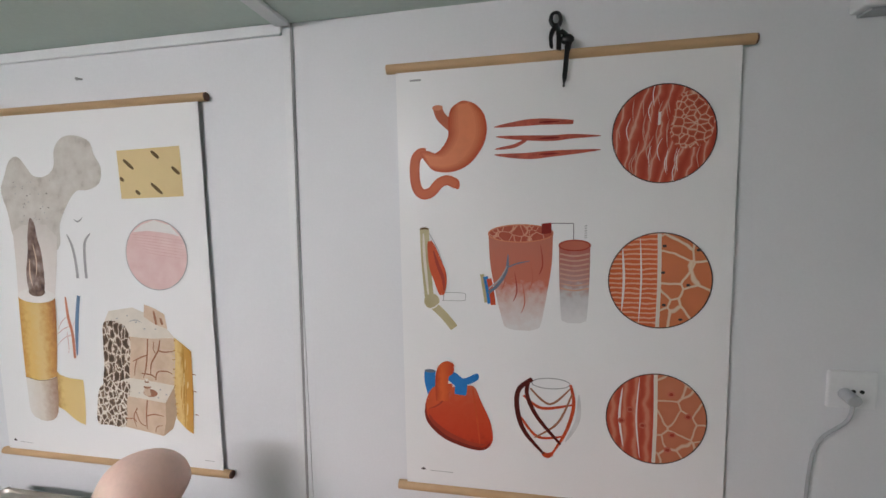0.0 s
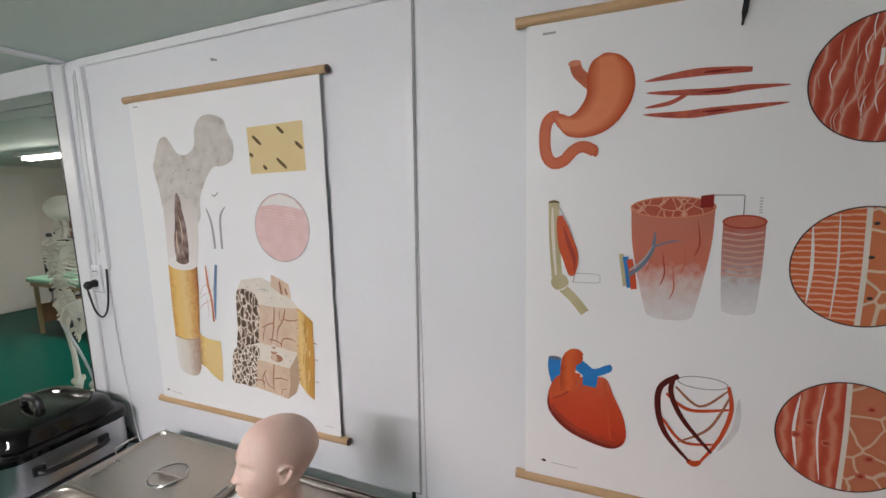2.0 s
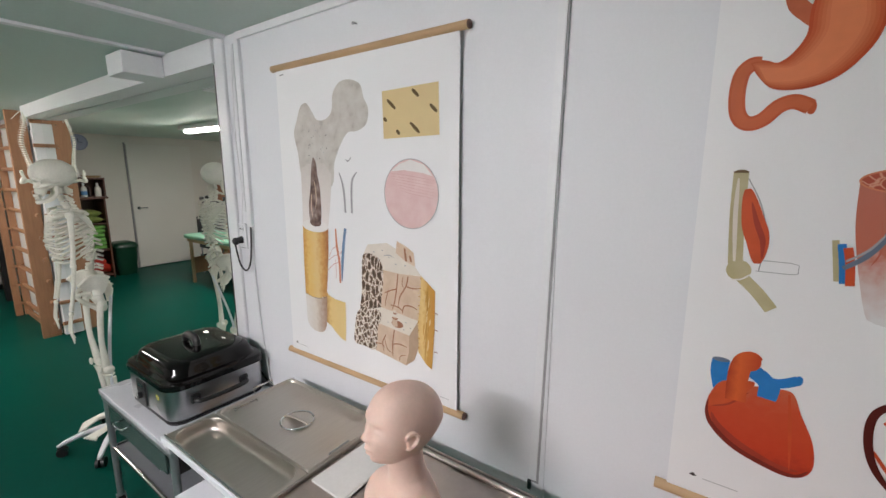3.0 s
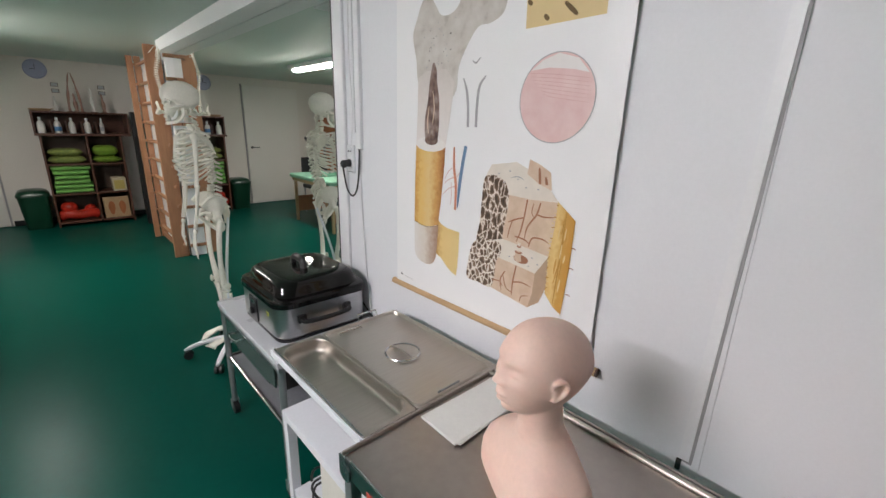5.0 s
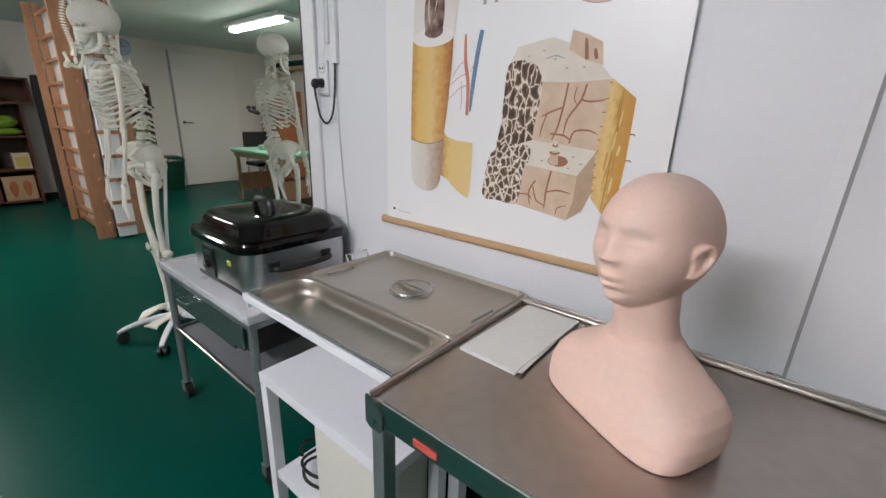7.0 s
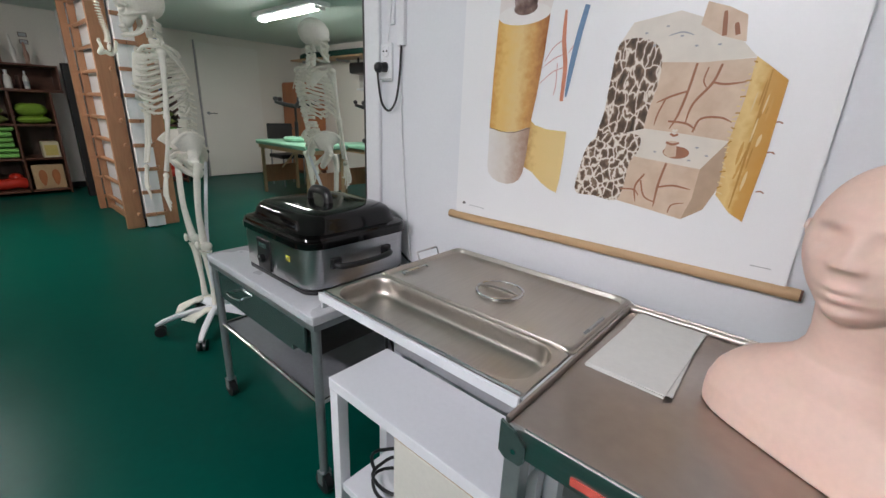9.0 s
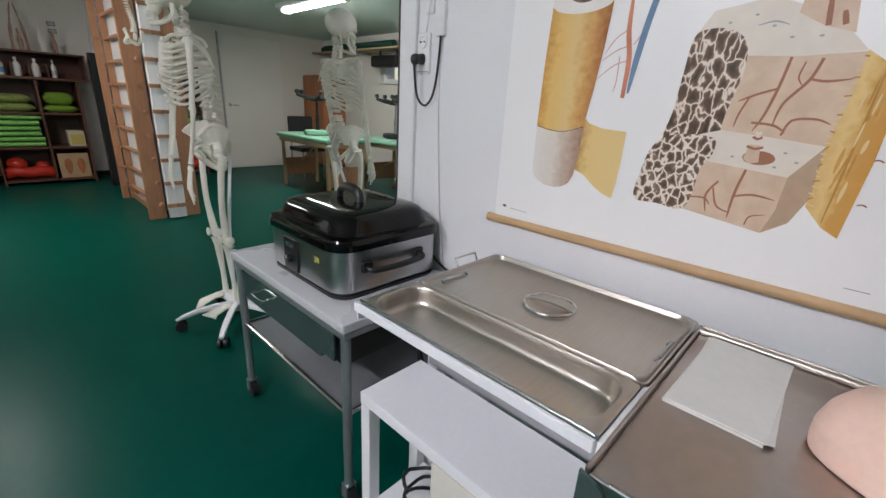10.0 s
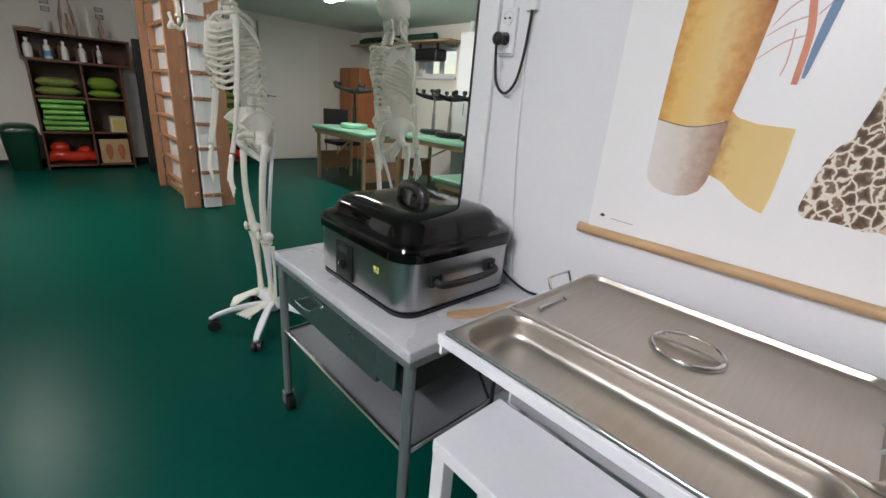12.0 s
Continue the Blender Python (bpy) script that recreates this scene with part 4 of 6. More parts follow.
        for q in range(5):
            da = (q - 2) * 0.010
            bone([(s * (0.172 + da * 0.8), 0.070, 0.798), (s * (0.172 + da * 1.4), 0.078, 0.752), (s * (0.172 + da * 1.7), 0.080, 0.718), (s * (0.172 + da * 1.8), 0.072, 0.660 + 0.018 * abs(q - 2) + (0.03 if q == 0 else 0))], [0.005, 0.004, 0.0048, 0.0035], 6)
        hang[0] = 0.0
        # pelvis
        rings = []
        for q in range(11):
            w = math.sin(math.pi * (0.12 + 0.80 * q / 10))
            crest = (0.048 + 0.074 * math.sin(math.pi * (0.04 + 0.52 * q / 10)), -0.085 + 0.150 * q / 10, 0.918 + 0.070 * math.sin(math.pi * (0.18 + 0.72 * q / 10)))
            root = (0.040 + 0.045 * w, -0.045 + 0.050 * q / 10, 0.878)
            rings.append([at(s * crest[0], crest[1], crest[2]), at(s * (crest[0] - 0.014), crest[1], crest[2] + 0.003), at(s * (root[0] - 0.006), root[1], root[2]), at(s * (root[0] + 0.008), root[1], root[2])])
        loft(rings, bm)
        bone([(s * (0.042 + 0.074 * math.sin(math.pi * (0.04 + 0.52 * q / 10))), -0.085 + 0.150 * q / 10, 0.919 + 0.070 * math.sin(math.pi * (0.18 + 0.72 * q / 10))) for q in range(11)], 0.008, 8, 1.0, 2)
        bone([(s * 0.085, -0.01, 0.905), (s * 0.088, -0.012, 0.86), (s * 0.062, -0.035, 0.80), (s * 0.045, -0.012, 0.795), (s * 0.030, 0.040, 0.835), (s * 0.006, 0.062, 0.862)], [0.022, 0.020, 0.013, 0.012, 0.010, 0.012], 9)
        bone([(s * 0.006, 0.062, 0.868), (s * 0.045, 0.050, 0.885), (s * 0.080, 0.012, 0.890)], [0.011, 0.010, 0.014], 8)
        # leg
        blob(s * 0.094, -0.004, 0.862, 0.024, 0.024, 0.024)
        bone([(s * 0.100, -0.004, 0.862), (s * 0.142, -0.010, 0.842)], 0.014, 9)
        bone([(s * 0.144, -0.012, 0.856), (s * 0.142, 0.004, 0.80), (s * 0.118, 0.012, 0.64), (s * 0.090, 0.0, 0.50)], [0.019, 0.014, 0.0125, 0.017], 10)
        for q in (-1, 1):
            blob(s * 0.088 + q * 0.017, -0.006, 0.484, 0.018, 0.026, 0.022)
        blob(s * 0.090, 0.030, 0.492, 0.018, 0.010, 0.020, 8)
        bone([(s * 0.088, -0.004, 0.460), (s * 0.086, -0.002, 0.42), (s * 0.082, -0.012, 0.25), (s * 0.080, -0.016, 0.135)], [0.028, 0.014, 0.010, 0.015], 10)
        bone([(s * 0.112, -0.022, 0.440), (s * 0.108, -0.026, 0.28), (s * 0.098, -0.024, 0.128)], [0.009, 0.0055, 0.010], 7)
        blob(s * 0.082, -0.034, 0.108, 0.021, 0.038, 0.020, 10)
        blob(s * 0.084, 0.022, 0.112, 0.027, 0.034, 0.017, 10)
        for q in range(5):
            da = (q - 2) * 0.013 * s
            bone([(s * 0.084 + da * 0.7, 0.045, 0.110), (s * 0.086 + da * 1.15, 0.095, 0.092), (s * 0.087 + da * 1.35, 0.118 - 0.006 * abs(q - 1), 0.084), (s * 0.088 + da * 1.4, 0.140 - 0.008 * q, 0.080)], [0.007, 0.0055, 0.006, 0.0045], 6)
    bone([(0, -0.045, 0.925), (0, -0.075, 0.875), (0, -0.068, 0.815)], [0.038, 0.024, 0.006], 10, 0.45)
    return bm, at


bm, sk = bones()
solid("anatomical_skeleton", bm, M_BONE, "ivory plastic human skeleton model on a rolling stand", "skeleton model", smooth=True)
hub = Vector((-3.13, 0.868, 0))
stand = thing("skeleton_stand", hub, "white five-legged rolling stand of the skeleton", "stand")
part("hub", lathe([(0.03, 0.075), (0.04, 0.085), (0.04, 0.115), (0.022, 0.13), (0.014, 0.15)], hub.x, hub.y), M_WHITE, stand, smooth=True)
part("pole", tube(spline([hub + Vector((0, 0, 0.12)), hub + Vector((0.025, -0.005, 0.5)), sk(0, -0.085, 0.86)], 6), 0.009), M_WHITE, stand, "thin white pole", True)
for ang in (-108, -36, 36, 108, 180):
    d = Vector((math.cos(radians(ang)), math.sin(radians(ang)), 0))
    leg = part("leg", tube([hub + d * r + Vector((0, 0, z)) for r, z in ((0.02, 0.112), (0.10, 0.108), (0.18, 0.096), (0.25, 0.076), (0.285, 0.060))], [0.024, 0.025, 0.024, 0.021, 0.014], sides=10, flat=0.6), M_WHITE, stand, smooth=True)
    e, n = hub + d * 0.268, Vector((-d.y, d.x, 0))
    bm = rod(e + n * 0.006 + Vector((0, 0, 0.027)), e + n * 0.022 + Vector((0, 0, 0.027)), 0.027, sides=16)
    rod(e - n * 0.022 + Vector((0, 0, 0.027)), e - n * 0.006 + Vector((0, 0, 0.027)), 0.027, bm, 16)
    rod(e + Vector((0, 0, 0.03)), e + Vector((0, 0, 0.066)), 0.006, bm, 8)
    part("caster", bm, M_BLACK, leg, "black twin-wheel caster", True)


# ---- wall bars ----
def wall_bars(x0, x1):
    ob = thing("wall_bars", (x0, 1.15, 0), "tall pine gymnastic wall bars with oval rungs", "wall bars")
    y0, y1 = 1.02, 1.16
    for x, a, b in ((x0, y0, y0 + 0.062), (x0, y0 + 0.076, y1), (x1, y0, y1)):
        part("post", box(x - 0.02, x + 0.02, a, b, 0, 2.17, 0.004), M_WOOD, ob)
    for k in range(10):
        z = 0.14 + 0.215 * k
        bm = bmesh.new()
        tube([(x0 - 0.06, y1 - 0.035, z), (x1 + 0.075, y1 - 0.035, z)], 0.021, bm, 10, 0.8)
        part("rung", bm, M_WOOD, ob, smooth=True)
        # short wood block, added for the dark mark beside each rung
        part("stop", box(-5.5025, -5.478, y1 - 0.005, GLASS - 0.002, z - 0.016, z + 0.016, 0.003), M_WOOD, ob)
        part("tie", box(x0 - 0.022, x0 + 0.024, y0 + 0.01, y1 - 0.01, z - 0.014, z + 0.014, 0.003), M_WOOD, ob)
    part("base_board", box(x0 + 0.022, x1 - 0.022, y1 - 0.045, y1 - 0.02, 0.0, 0.06, 0.003), M_WOOD, ob)
    part("back_board", box(x0 + 0.03, x1 - 0.03, y1 + 0.004, y1 + 0.016, 0.0, 2.12, 0.002), M_TRIM, ob, "white painted back board")
    for x in (x0, x1):
        part("wall_bracket", box(x - 0.03, x + 0.03, y1, GLASS + 0.011, 2.0, 2.04, 0.002), M_GREYTUBE, ob)


wall_bars(-6.75, -5.62)
# black upright box filling the dark strip left of the wall bars
solid("dark_strip", box(-7.72, -7.60, 1.085, 1.165, 0.0, 1.55, 0.002), M_BLACK, "dark upright strip beside the wall bars", "board")


def spine_model():
    """Hanging flexible spine with pelvis, one plain mesh."""
    bm = bmesh.new()
    line = spline([(-5.36, 1.10, 2.10), (-5.34, 1.085, 2.02), (-5.36, 1.06, 1.9), (-5.38, 1.075, 1.78), (-5.36, 1.09, 1.68), (-5.36, 1.085, 1.62)], 6)
    for k, p in enumerate(line):
        rod(p - Vector((0, 0, 0.006)), p + Vector((0, 0, 0.006)), 0.009 + 0.006 * k / len(line), bm, 8)
        tube([p, p + Vector((0.020, 0.014, -0.008))], [0.004, 0.003], bm, 6)
        tube([p, p + Vector((-0.014, -0.020, 0.0))], [0.004, 0.003], bm, 6)
    for s in (1, -1):
        wing = [[Vector((-5.36 + (0.012 + 0.02 * q + 0.012 * e) * s, 1.085 - (0.028 + 0.045 * math.sin(math.pi * (0.2 + 0.6 * q)) - 0.014 * e) * s, 1.64 - 0.035 * q - 0.075 * e * (1 - 0.4 * q))) for e in (0.0, 0.5, 1.0)] for q in (0.0, 0.25, 0.5, 0.75, 1.0)]
        loft([row + [p + Vector((-0.008, -0.004, 0)) for p in reversed(row)] for row in wing], bm)
        tube(spline([(-5.36 + 0.02 * s, 1.085 - 0.05 * s, 1.575), (-5.375 + 0.018 * s, 1.06 - 0.045 * s, 1.53), (-5.38, 1.06, 1.545)], 5), 0.016, bm, 8)
    ball((-5.36, 1.088, 1.58), 0.03, bm, 10, (0.9, 0.5, 1.1))
    tube(spline([(-5.36, 1.10, 2.10), (-5.44, 1.10, 2.15), (-5.60, 1.06, 2.09)], 5), 0.003, bm, 6)
    solid("spine_model", bm, M_BONE, "ivory flexible spine model hanging by the wall bars", "spine model", smooth=True)


spine_model()


# ---- shelf unit at the end wall ----
def shelf_unit():
    xb, xf, ya, yb, ym = END + 0.004, -8.0, 0.125, 0.985, 0.60
    ob = thing("brown_shelf_unit", (xf, ya, 0), "dark brown open shelf unit, half full", "shelf unit")
    for y in (ya, yb - 0.022):
        part("side_panel", box(xb, xf, y, y + 0.022, 0.0, 1.22, 0.002), M_DARKWOOD, ob)
    part("divider", box(xb + 0.01, xf - 0.01, ym - 0.011, ym + 0.011, 0.062, 1.219, 0.002), M_DARKWOOD, ob)
    for z in (0.04, 0.43, 0.83):
        for a, b in ((ya + 0.022, ym - 0.011), (ym + 0.011, yb - 0.022)):
            part("shelf", box(xb + 0.01, xf - 0.006, a, b, z, z + 0.022, 0.002), M_DARKWOOD, ob)
    part("back_panel", box(xb, xb + 0.008, ya + 0.022, yb - 0.022, 0.0, 1.219), M_SHELFIN, ob)
    part("top_board", box(xb, xf + 0.02, ya - 0.035, yb + 0.12, 1.2205, 1.25, 0.003), M_DARKWOOD, ob)
    for y in (ya - 0.035, yb + 0.10):
        part("upright", box(xb, xf - 0.05, y, y + 0.02, 1.2505, 1.51, 0.002), M_DARKWOOD, ob)
    part("upper_board", box(xb, xf - 0.03, ya - 0.035, yb + 0.12, 1.5105, 1.53, 0.002), M_DARKWOOD, ob)
    part("upper_back", box(xb, xb + 0.008, ya - 0.015, yb + 0.10, 1.2505, 1.51), M_DARKWOOD, ob)
    for k in range(4):
        part("bottle_divider", box(xb + 0.008, xf - 0.06, 0.27 + 0.155 * k, 0.282 + 0.155 * k, 1.2505, 1.40, 0.001), M_DARKWOOD, ob)


shelf_unit()


def bottle(y, label_mat, slim=1.0):
    ob = thing("pump_bottle", (-8.12, y, 1.2505), "white plastic lotion bottle on the shelf", "bottle", "lotion bottles")
    r, z = 0.036 * slim, 1.2505
    body = part("body", lathe([(r * 0.95, z), (r, z + 0.01), (r, z + 0.115), (r * 0.7, z + 0.145), (r * 0.35, z + 0.155), (r * 0.35, z + 0.17)], -8.12, y), M_BOTTLE, ob, smooth=True)
    part("cap", lathe([(r * 0.42, z + 0.1705), (r * 0.42, z + 0.198), (r * 0.3, z + 0.203)], -8.12, y), M_TRIM, ob, smooth=True)
    part("label_band", lathe([(r + 0.001, z + 0.03), (r + 0.001, z + 0.085)], -8.12, y), label_mat, body, smooth=True)


for y, m, s in ((0.17, M_BOTTLE, 1.15), (0.335, M_BLUE, 1.05), (0.48, M_BOTTLE, 1.0), (0.64, M_BOTTLE, 1.05), (0.80, M_CLOTHGREY, 0.7)):
    bottle(y, m, s)


def folded(name, y0, y1, z0, h, mat, n, label, category, group, jitter=0.012):
    rnd = random.Random(int(1000 * (y0 + z0)) + 3)
    for k in range(n):
        z = z0 + h * k
        a, b = y0 + rnd.uniform(0, jitter), y1 - rnd.uniform(0, jitter)
        ob = thing(name, (-8.2, (a + b) / 2, z), label, category, group)
        prof = []
        for c, s in ((math.cos(2 * math.pi * q / 14), math.sin(2 * math.pi * q / 14)) for q in range(14)):
            prof.append((math.copysign(abs(c) ** 0.35, c), math.copysign(abs(s) ** 0.7, s)))
        rings = []
        xf = -8.02 - rnd.uniform(0, 0.03)
        for t in range(9):
            yy = a + (b - a) * t / 8
            sag = 0.92 + 0.08 * math.sin(t * 1.7 + k)
            rings.append([((-8.38 + xf) / 2 + (xf + 8.38) / 2 * p, yy, z + h * 0.5 + h * 0.49 * sag * q) for p, q in prof])
        part("fold", loft(rings), mat, ob, smooth=True)
        part("edge_roll", tube([(xf - 0.002, a + 0.004, z + h * 0.5), (xf + 0.006, (a + b) / 2, z + h * 0.52), (xf - 0.002, b - 0.004, z + h * 0.5)], h * 0.36, sides=8), mat, ob, smooth=True)


folded("folded_towel", 0.155, 0.585, 0.4525, 0.062, M_TOWEL, 6, "folded lime green terry towel in a stack", "towel", "green towels", 0.04)


def cushion(y0, y1, z, h, mat, label):
    ob = thing("cushion", (-8.2, (y0 + y1) / 2, z), label, "cushion", "shelf cushions")
    own = bmesh.new()
    bmesh.ops.create_uvsphere(own, u_segments=24, v_segments=14, radius=1)
    for v in own.verts:
        c = v.co.copy()
        k = 0.45
        v.co = (-8.2 + 0.17 * math.copysign(abs(c.x) ** k, c.x), (y0 + y1) / 2 + (y1 - y0) / 2 * math.copysign(abs(c.y) ** k, c.y), z + h / 2 + h / 2 * c.z * (1 - 0.45 * abs(c.y) ** 3))
    cover = part("cover", own, mat, ob, smooth=True)
    part("seam", tube([(-8.03, y0 + (y1 - y0) * t / 8, z + h / 2 + 0.002 * math.sin(t)) for t in range(9)], 0.004, sides=6), mat, cover)


cushion(0.16, 0.56, 0.8525, 0.10, M_OLIVE, "patterned olive green cushion lying flat on the shelf")
cushion(0.17, 0.54, 0.95, 0.10, M_OLIVE, "patterned olive green cushion lying flat on the shelf")
cushion(0.625, 0.95, 0.8525, 0.09, M_CUSHION, "moss green cushion lying flat on the shelf")
cushion(0.635, 0.93, 0.94, 0.15, M_CUSHION, "plump moss green cushion lying on another")

bag = thing("red_vinyl_roll", (-8.18, 0.35, 0.0625), "heap of red vinyl rolls in the bottom shelf", "bolster")
bm = tube(spline([(-8.15, 0.16, 0.13), (-8.12, 0.25, 0.16), (-8.12, 0.36, 0.14), (-8.14, 0.50, 0.15), (-8.16, 0.57, 0.13)], 5), 0.065, sides=14)
part("roll", bm, M_RED, bag, smooth=True)
part("roll", ball((-8.16, 0.27, 0.245), 0.085, None, 14, (1.1, 1.1, 0.9)), M_RED, bag, smooth=True)
part("roll", ball((-8.2, 0.50, 0.20), 0.07, None, 14, (1.2, 1.0, 0.9)), M_RED, bag, smooth=True)
bx = thing("cream_box", (-8.1, 0.86, 0.4525), "cream cardboard box with a yellow panel", "box")
part("carton", box(-8.2, -8.04, 0.79, 0.95, 0.4525, 0.64, 0.003), material("cream_card", (0.62, 0.55, 0.38), 0.7, vary=0.05), bx)
part("panel", box(-8.04, -8.037, 0.81, 0.93, 0.475, 0.60), material("yellow_card", (0.60, 0.48, 0.14), 0.6), bx, "yellow printed panel")
fp = thing("foot_reflex_board", (-8.08, 0.8, 0.0625), "light wooden board with two brown foot shapes", "board")
brd = part("board", box(-8.1, -8.07, 0.645, 0.945, 0.0625, 0.36, 0.004), M_LIGHTWOOD, fp)
for y in (0.735, 0.86):
    own = bmesh.new()
    bmesh.ops.create_uvsphere(own, u_segments=16, v_segments=8, radius=1)
    for v in own.verts:
        v.co = (-8.068 + 0.004 * v.co.x, y + (0.038 + 0.012 * v.co.z) * v.co.y, 0.20 + 0.10 * v.co.z)
    part("foot_shape", own, M_ORANGEWOOD, brd, "brown foot-shaped inlay", True)

M_FIGURE = material("red_brown_figure", (0.26, 0.095, 0.06), 0.5, second=(0.42, 0.30, 0.24), scale=18, fine=90, bump=0.3)
for y, h, m in ((0.36, 0.20, M_BOTTLE), (0.50, 0.50, M_FIGURE), (0.63, 0.50, M_FIGURE), (0.57, 0.24, M_FIGURE), (0.76, 0.32, M_BOTTLE), (0.87, 0.25, M_FIGURE)):
    ob = thing("small_figurine", (-8.2, y, 1.5305), "small brown and white figure on the shelf top", "figurine", "shelf-top figures")
    prof = [(0.03, 0.0), (0.034, 0.015), (0.024, h * 0.12), (0.030, h * 0.28), (0.036, h * 0.45), (0.024, h * 0.58), (0.014, h * 0.70), (0.019, h * 0.80), (0.015, h * 0.92), (0.006, h)]
    bend = 0.02 if y < 0.55 else -0.02
    bm = lathe([(r * (0.5 if h > 0.4 else 0.75), 1.5305 + z) for r, z in prof], -8.2, y, sides=12)
    for v in bm.verts:
        v.co.y += bend * ((v.co.z - 1.5305) / 0.3) ** 2 * (h / 0.5)
    part("column", bm, m, ob, smooth=True)
    part("base", lathe([(0.04, 1.5303), (0.04, 1.537)], -8.2, y, sides=14), M_DARKWOOD, ob, smooth=True)
for y, z in ((0.40, 1.80), (0.40, 1.88), (0.90, 1.80), (0.90, 1.88)):
    ob = thing("small_wall_print", (END, y, z), "small pale print fixed on the end wall", "print", "wall prints")
    part("card", box(END + 0.001, END + 0.004, y - 0.04, y + 0.04, z - 0.025, z + 0.025), M_SHELFIN, ob)
    part("picture", box(END + 0.0042, END + 0.0052, y - 0.033, y + 0.033, z - 0.019, z + 0.019), M_CLOTHGREY, ob)
bsk = thing("wicker_tray", (-8.2, 0.2, 1.5305), "shallow brown wicker tray on the shelf top", "tray")
part("weave", lathe([(0.09, 1.5305), (0.12, 1.56), (0.115, 1.562), (0.085, 1.536)], -8.2, 0.2, sides=20), M_LIGHTWOOD, bsk, smooth=True)
part("handle", tube([(-8.2, 0.31, 1.555), (-8.2, 0.33, 1.57), (-8.17, 0.33, 1.57), (-8.17, 0.31, 1.555)], 0.004), M_LIGHTWOOD, bsk)

clock = thing("wall_clock", (END, 0.24, 2.08), "round pale blue wall clock", "clock")
part("case", turned(lathe([(0.0, 0), (0.12, 0.0), (0.12, 0.02), (0.108, 0.028), (0.104, 0.02), (0.0, 0.019)], 0, 0, sides=28), pose(END + 0.001, 0.24, 2.06, 0, 90, 0)), material("pale_blue_clock", (0.32, 0.36, 0.52), 0.4), clock, smooth=True)
part("hand", box(END + 0.0215, END + 0.024, 0.237, 0.243, 2.06, 2.125), M_BLACK, clock)
part("hand", box(END + 0.0242, END + 0.026, 0.19, 0.24, 2.057, 2.063), M_BLACK, clock)

binn = thing("green_waste_bin", (-8.18, -0.08, 0), "dark green plastic bin with rounded lid", "waste bin")
part("tub", loft([rounded(-8.33, -8.03, -0.19, 0.07, 0.06, 0.001), rounded(-8.36, -8.0, -0.225, 0.09, 0.07, 0.43)]), M_BIN, binn, smooth=True)
part("lid", loft([rounded(-8.37, -7.99, -0.235, 0.10, 0.07, 0.4305), rounded(-8.37, -7.99, -0.235, 0.10, 0.07, 0.46), rounded(-8.35, -8.01, -0.21, 0.075, 0.07, 0.50), rounded(-8.31, -8.05, -0.17, 0.035, 0.06, 0.52)]), M_BIN, binn, "domed lid", True)


# ---- the far side of the room, seen in the mirror ----
def massage_table(x0, x1, y0, y1, z):
    ob = thing("massage_table", (x0, y0, 0), "sea-green padded massage table on wooden legs", "massage table", "massage tables")
    part("pad", box(x0, x1, y0, y1, z - 0.06, z, 0.02, seg=3), M_TABLEGREEN, ob)
    part("frame", box(x0 + 0.03, x1 - 0.03, y0 + 0.03, y1 - 0.03, z - 0.11, z - 0.061, 0.003), M_LIGHTWOOD, ob)
    for x in (x0 + 0.08, x1 - 0.08):
        for y in (y0 + 0.06, y1 - 0.06):
            part("leg", box(x - 0.022, x + 0.022, y - 0.018, y + 0.018, 0, z - 0.111, 0.003), M_LIGHTWOOD, ob)
        part("end_board", box(x - 0.01, x + 0.01, y0 + 0.079, y1 - 0.079, 0.14, 0.38, 0.002), M_WOOD, ob)
    for s in (1, -1):
        c = (x0 + x1) / 2
        part("brace", rod((c + s * 0.1, (y0 + y1) / 2, z - 0.115), (c + s * (x1 - x0) * 0.40, (y0 + y1) / 2, 0.34), 0.012), M_LIGHTWOOD, ob, smooth=True)


massage_table(-6.75, -5.45, -1.0, -0.38, 0.73)
massage_table(-5.85, -4.1, -1.75, -1.1, 0.73)
massage_table(-4.3, -2.9, -0.95, -0.45, 0.45)


def upturned_stool(x, y, z, mat, label, turn=0.0, post=M_CHROME):
    ob = thing("rolling_stool", (x, y, z), label, "stool", "upturned stools")
    part("seat", lathe([(0.15, z), (0.175, z + 0.015), (0.175, z + 0.05), (0.16, z + 0.062), (0.03, z + 0.066)], x, y, sides=22), mat, ob, smooth=True)
    part("column", lathe([(0.025, z + 0.0665), (0.025, z + 0.26), (0.016, z + 0.262), (0.016, z + 0.43)], x, y, sides=14), post, ob, smooth=True)
    part("hub", lathe([(0.03, z + 0.4305), (0.035, z + 0.44), (0.03, z + 0.48)], x, y, sides=14), M_BLACK, ob, smooth=True)
    for k in range(5):
        a = radians(turn + 72 * k)
        d = Vector((math.cos(a), math.sin(a), 0))
        c = Vector((x, y, z))
        arm = part("arm", tube([c + d * 0.03 + Vector((0, 0, 0.455)), c + d * 0.15 + Vector((0, 0, 0.47)), c + d * 0.27 + Vector((0, 0, 0.50))], [0.032, 0.027, 0.020], sides=8, flat=0.8), M_BLACK, ob, smooth=True)
        e = c + d * 0.265 + Vector((0, 0, 0.535))
        n = Vector((-d.y, d.x, 0)) * 0.018
        part("wheel", rod(e - n, e + n, 0.025), M_BLACK, arm, smooth=True)


upturned_stool(-6.15, -0.68, 0.7305, M_TABLEGREEN, "rolling stool with green seat turned upside down", 20, M_BLACK)
upturned_stool(-5.12, -1.42, 0.7305, M_BLACK, "black rolling stool turned upside down on a table", 10)
upturned_stool(-5.52, -1.5, 0.7305, M_BLACK, "black rolling stool turned upside down on a table", 40)
upturned_stool(-4.65, -1.40, 0.7305, M_BLACK, "black rolling stool turned upside down on a table", 65)

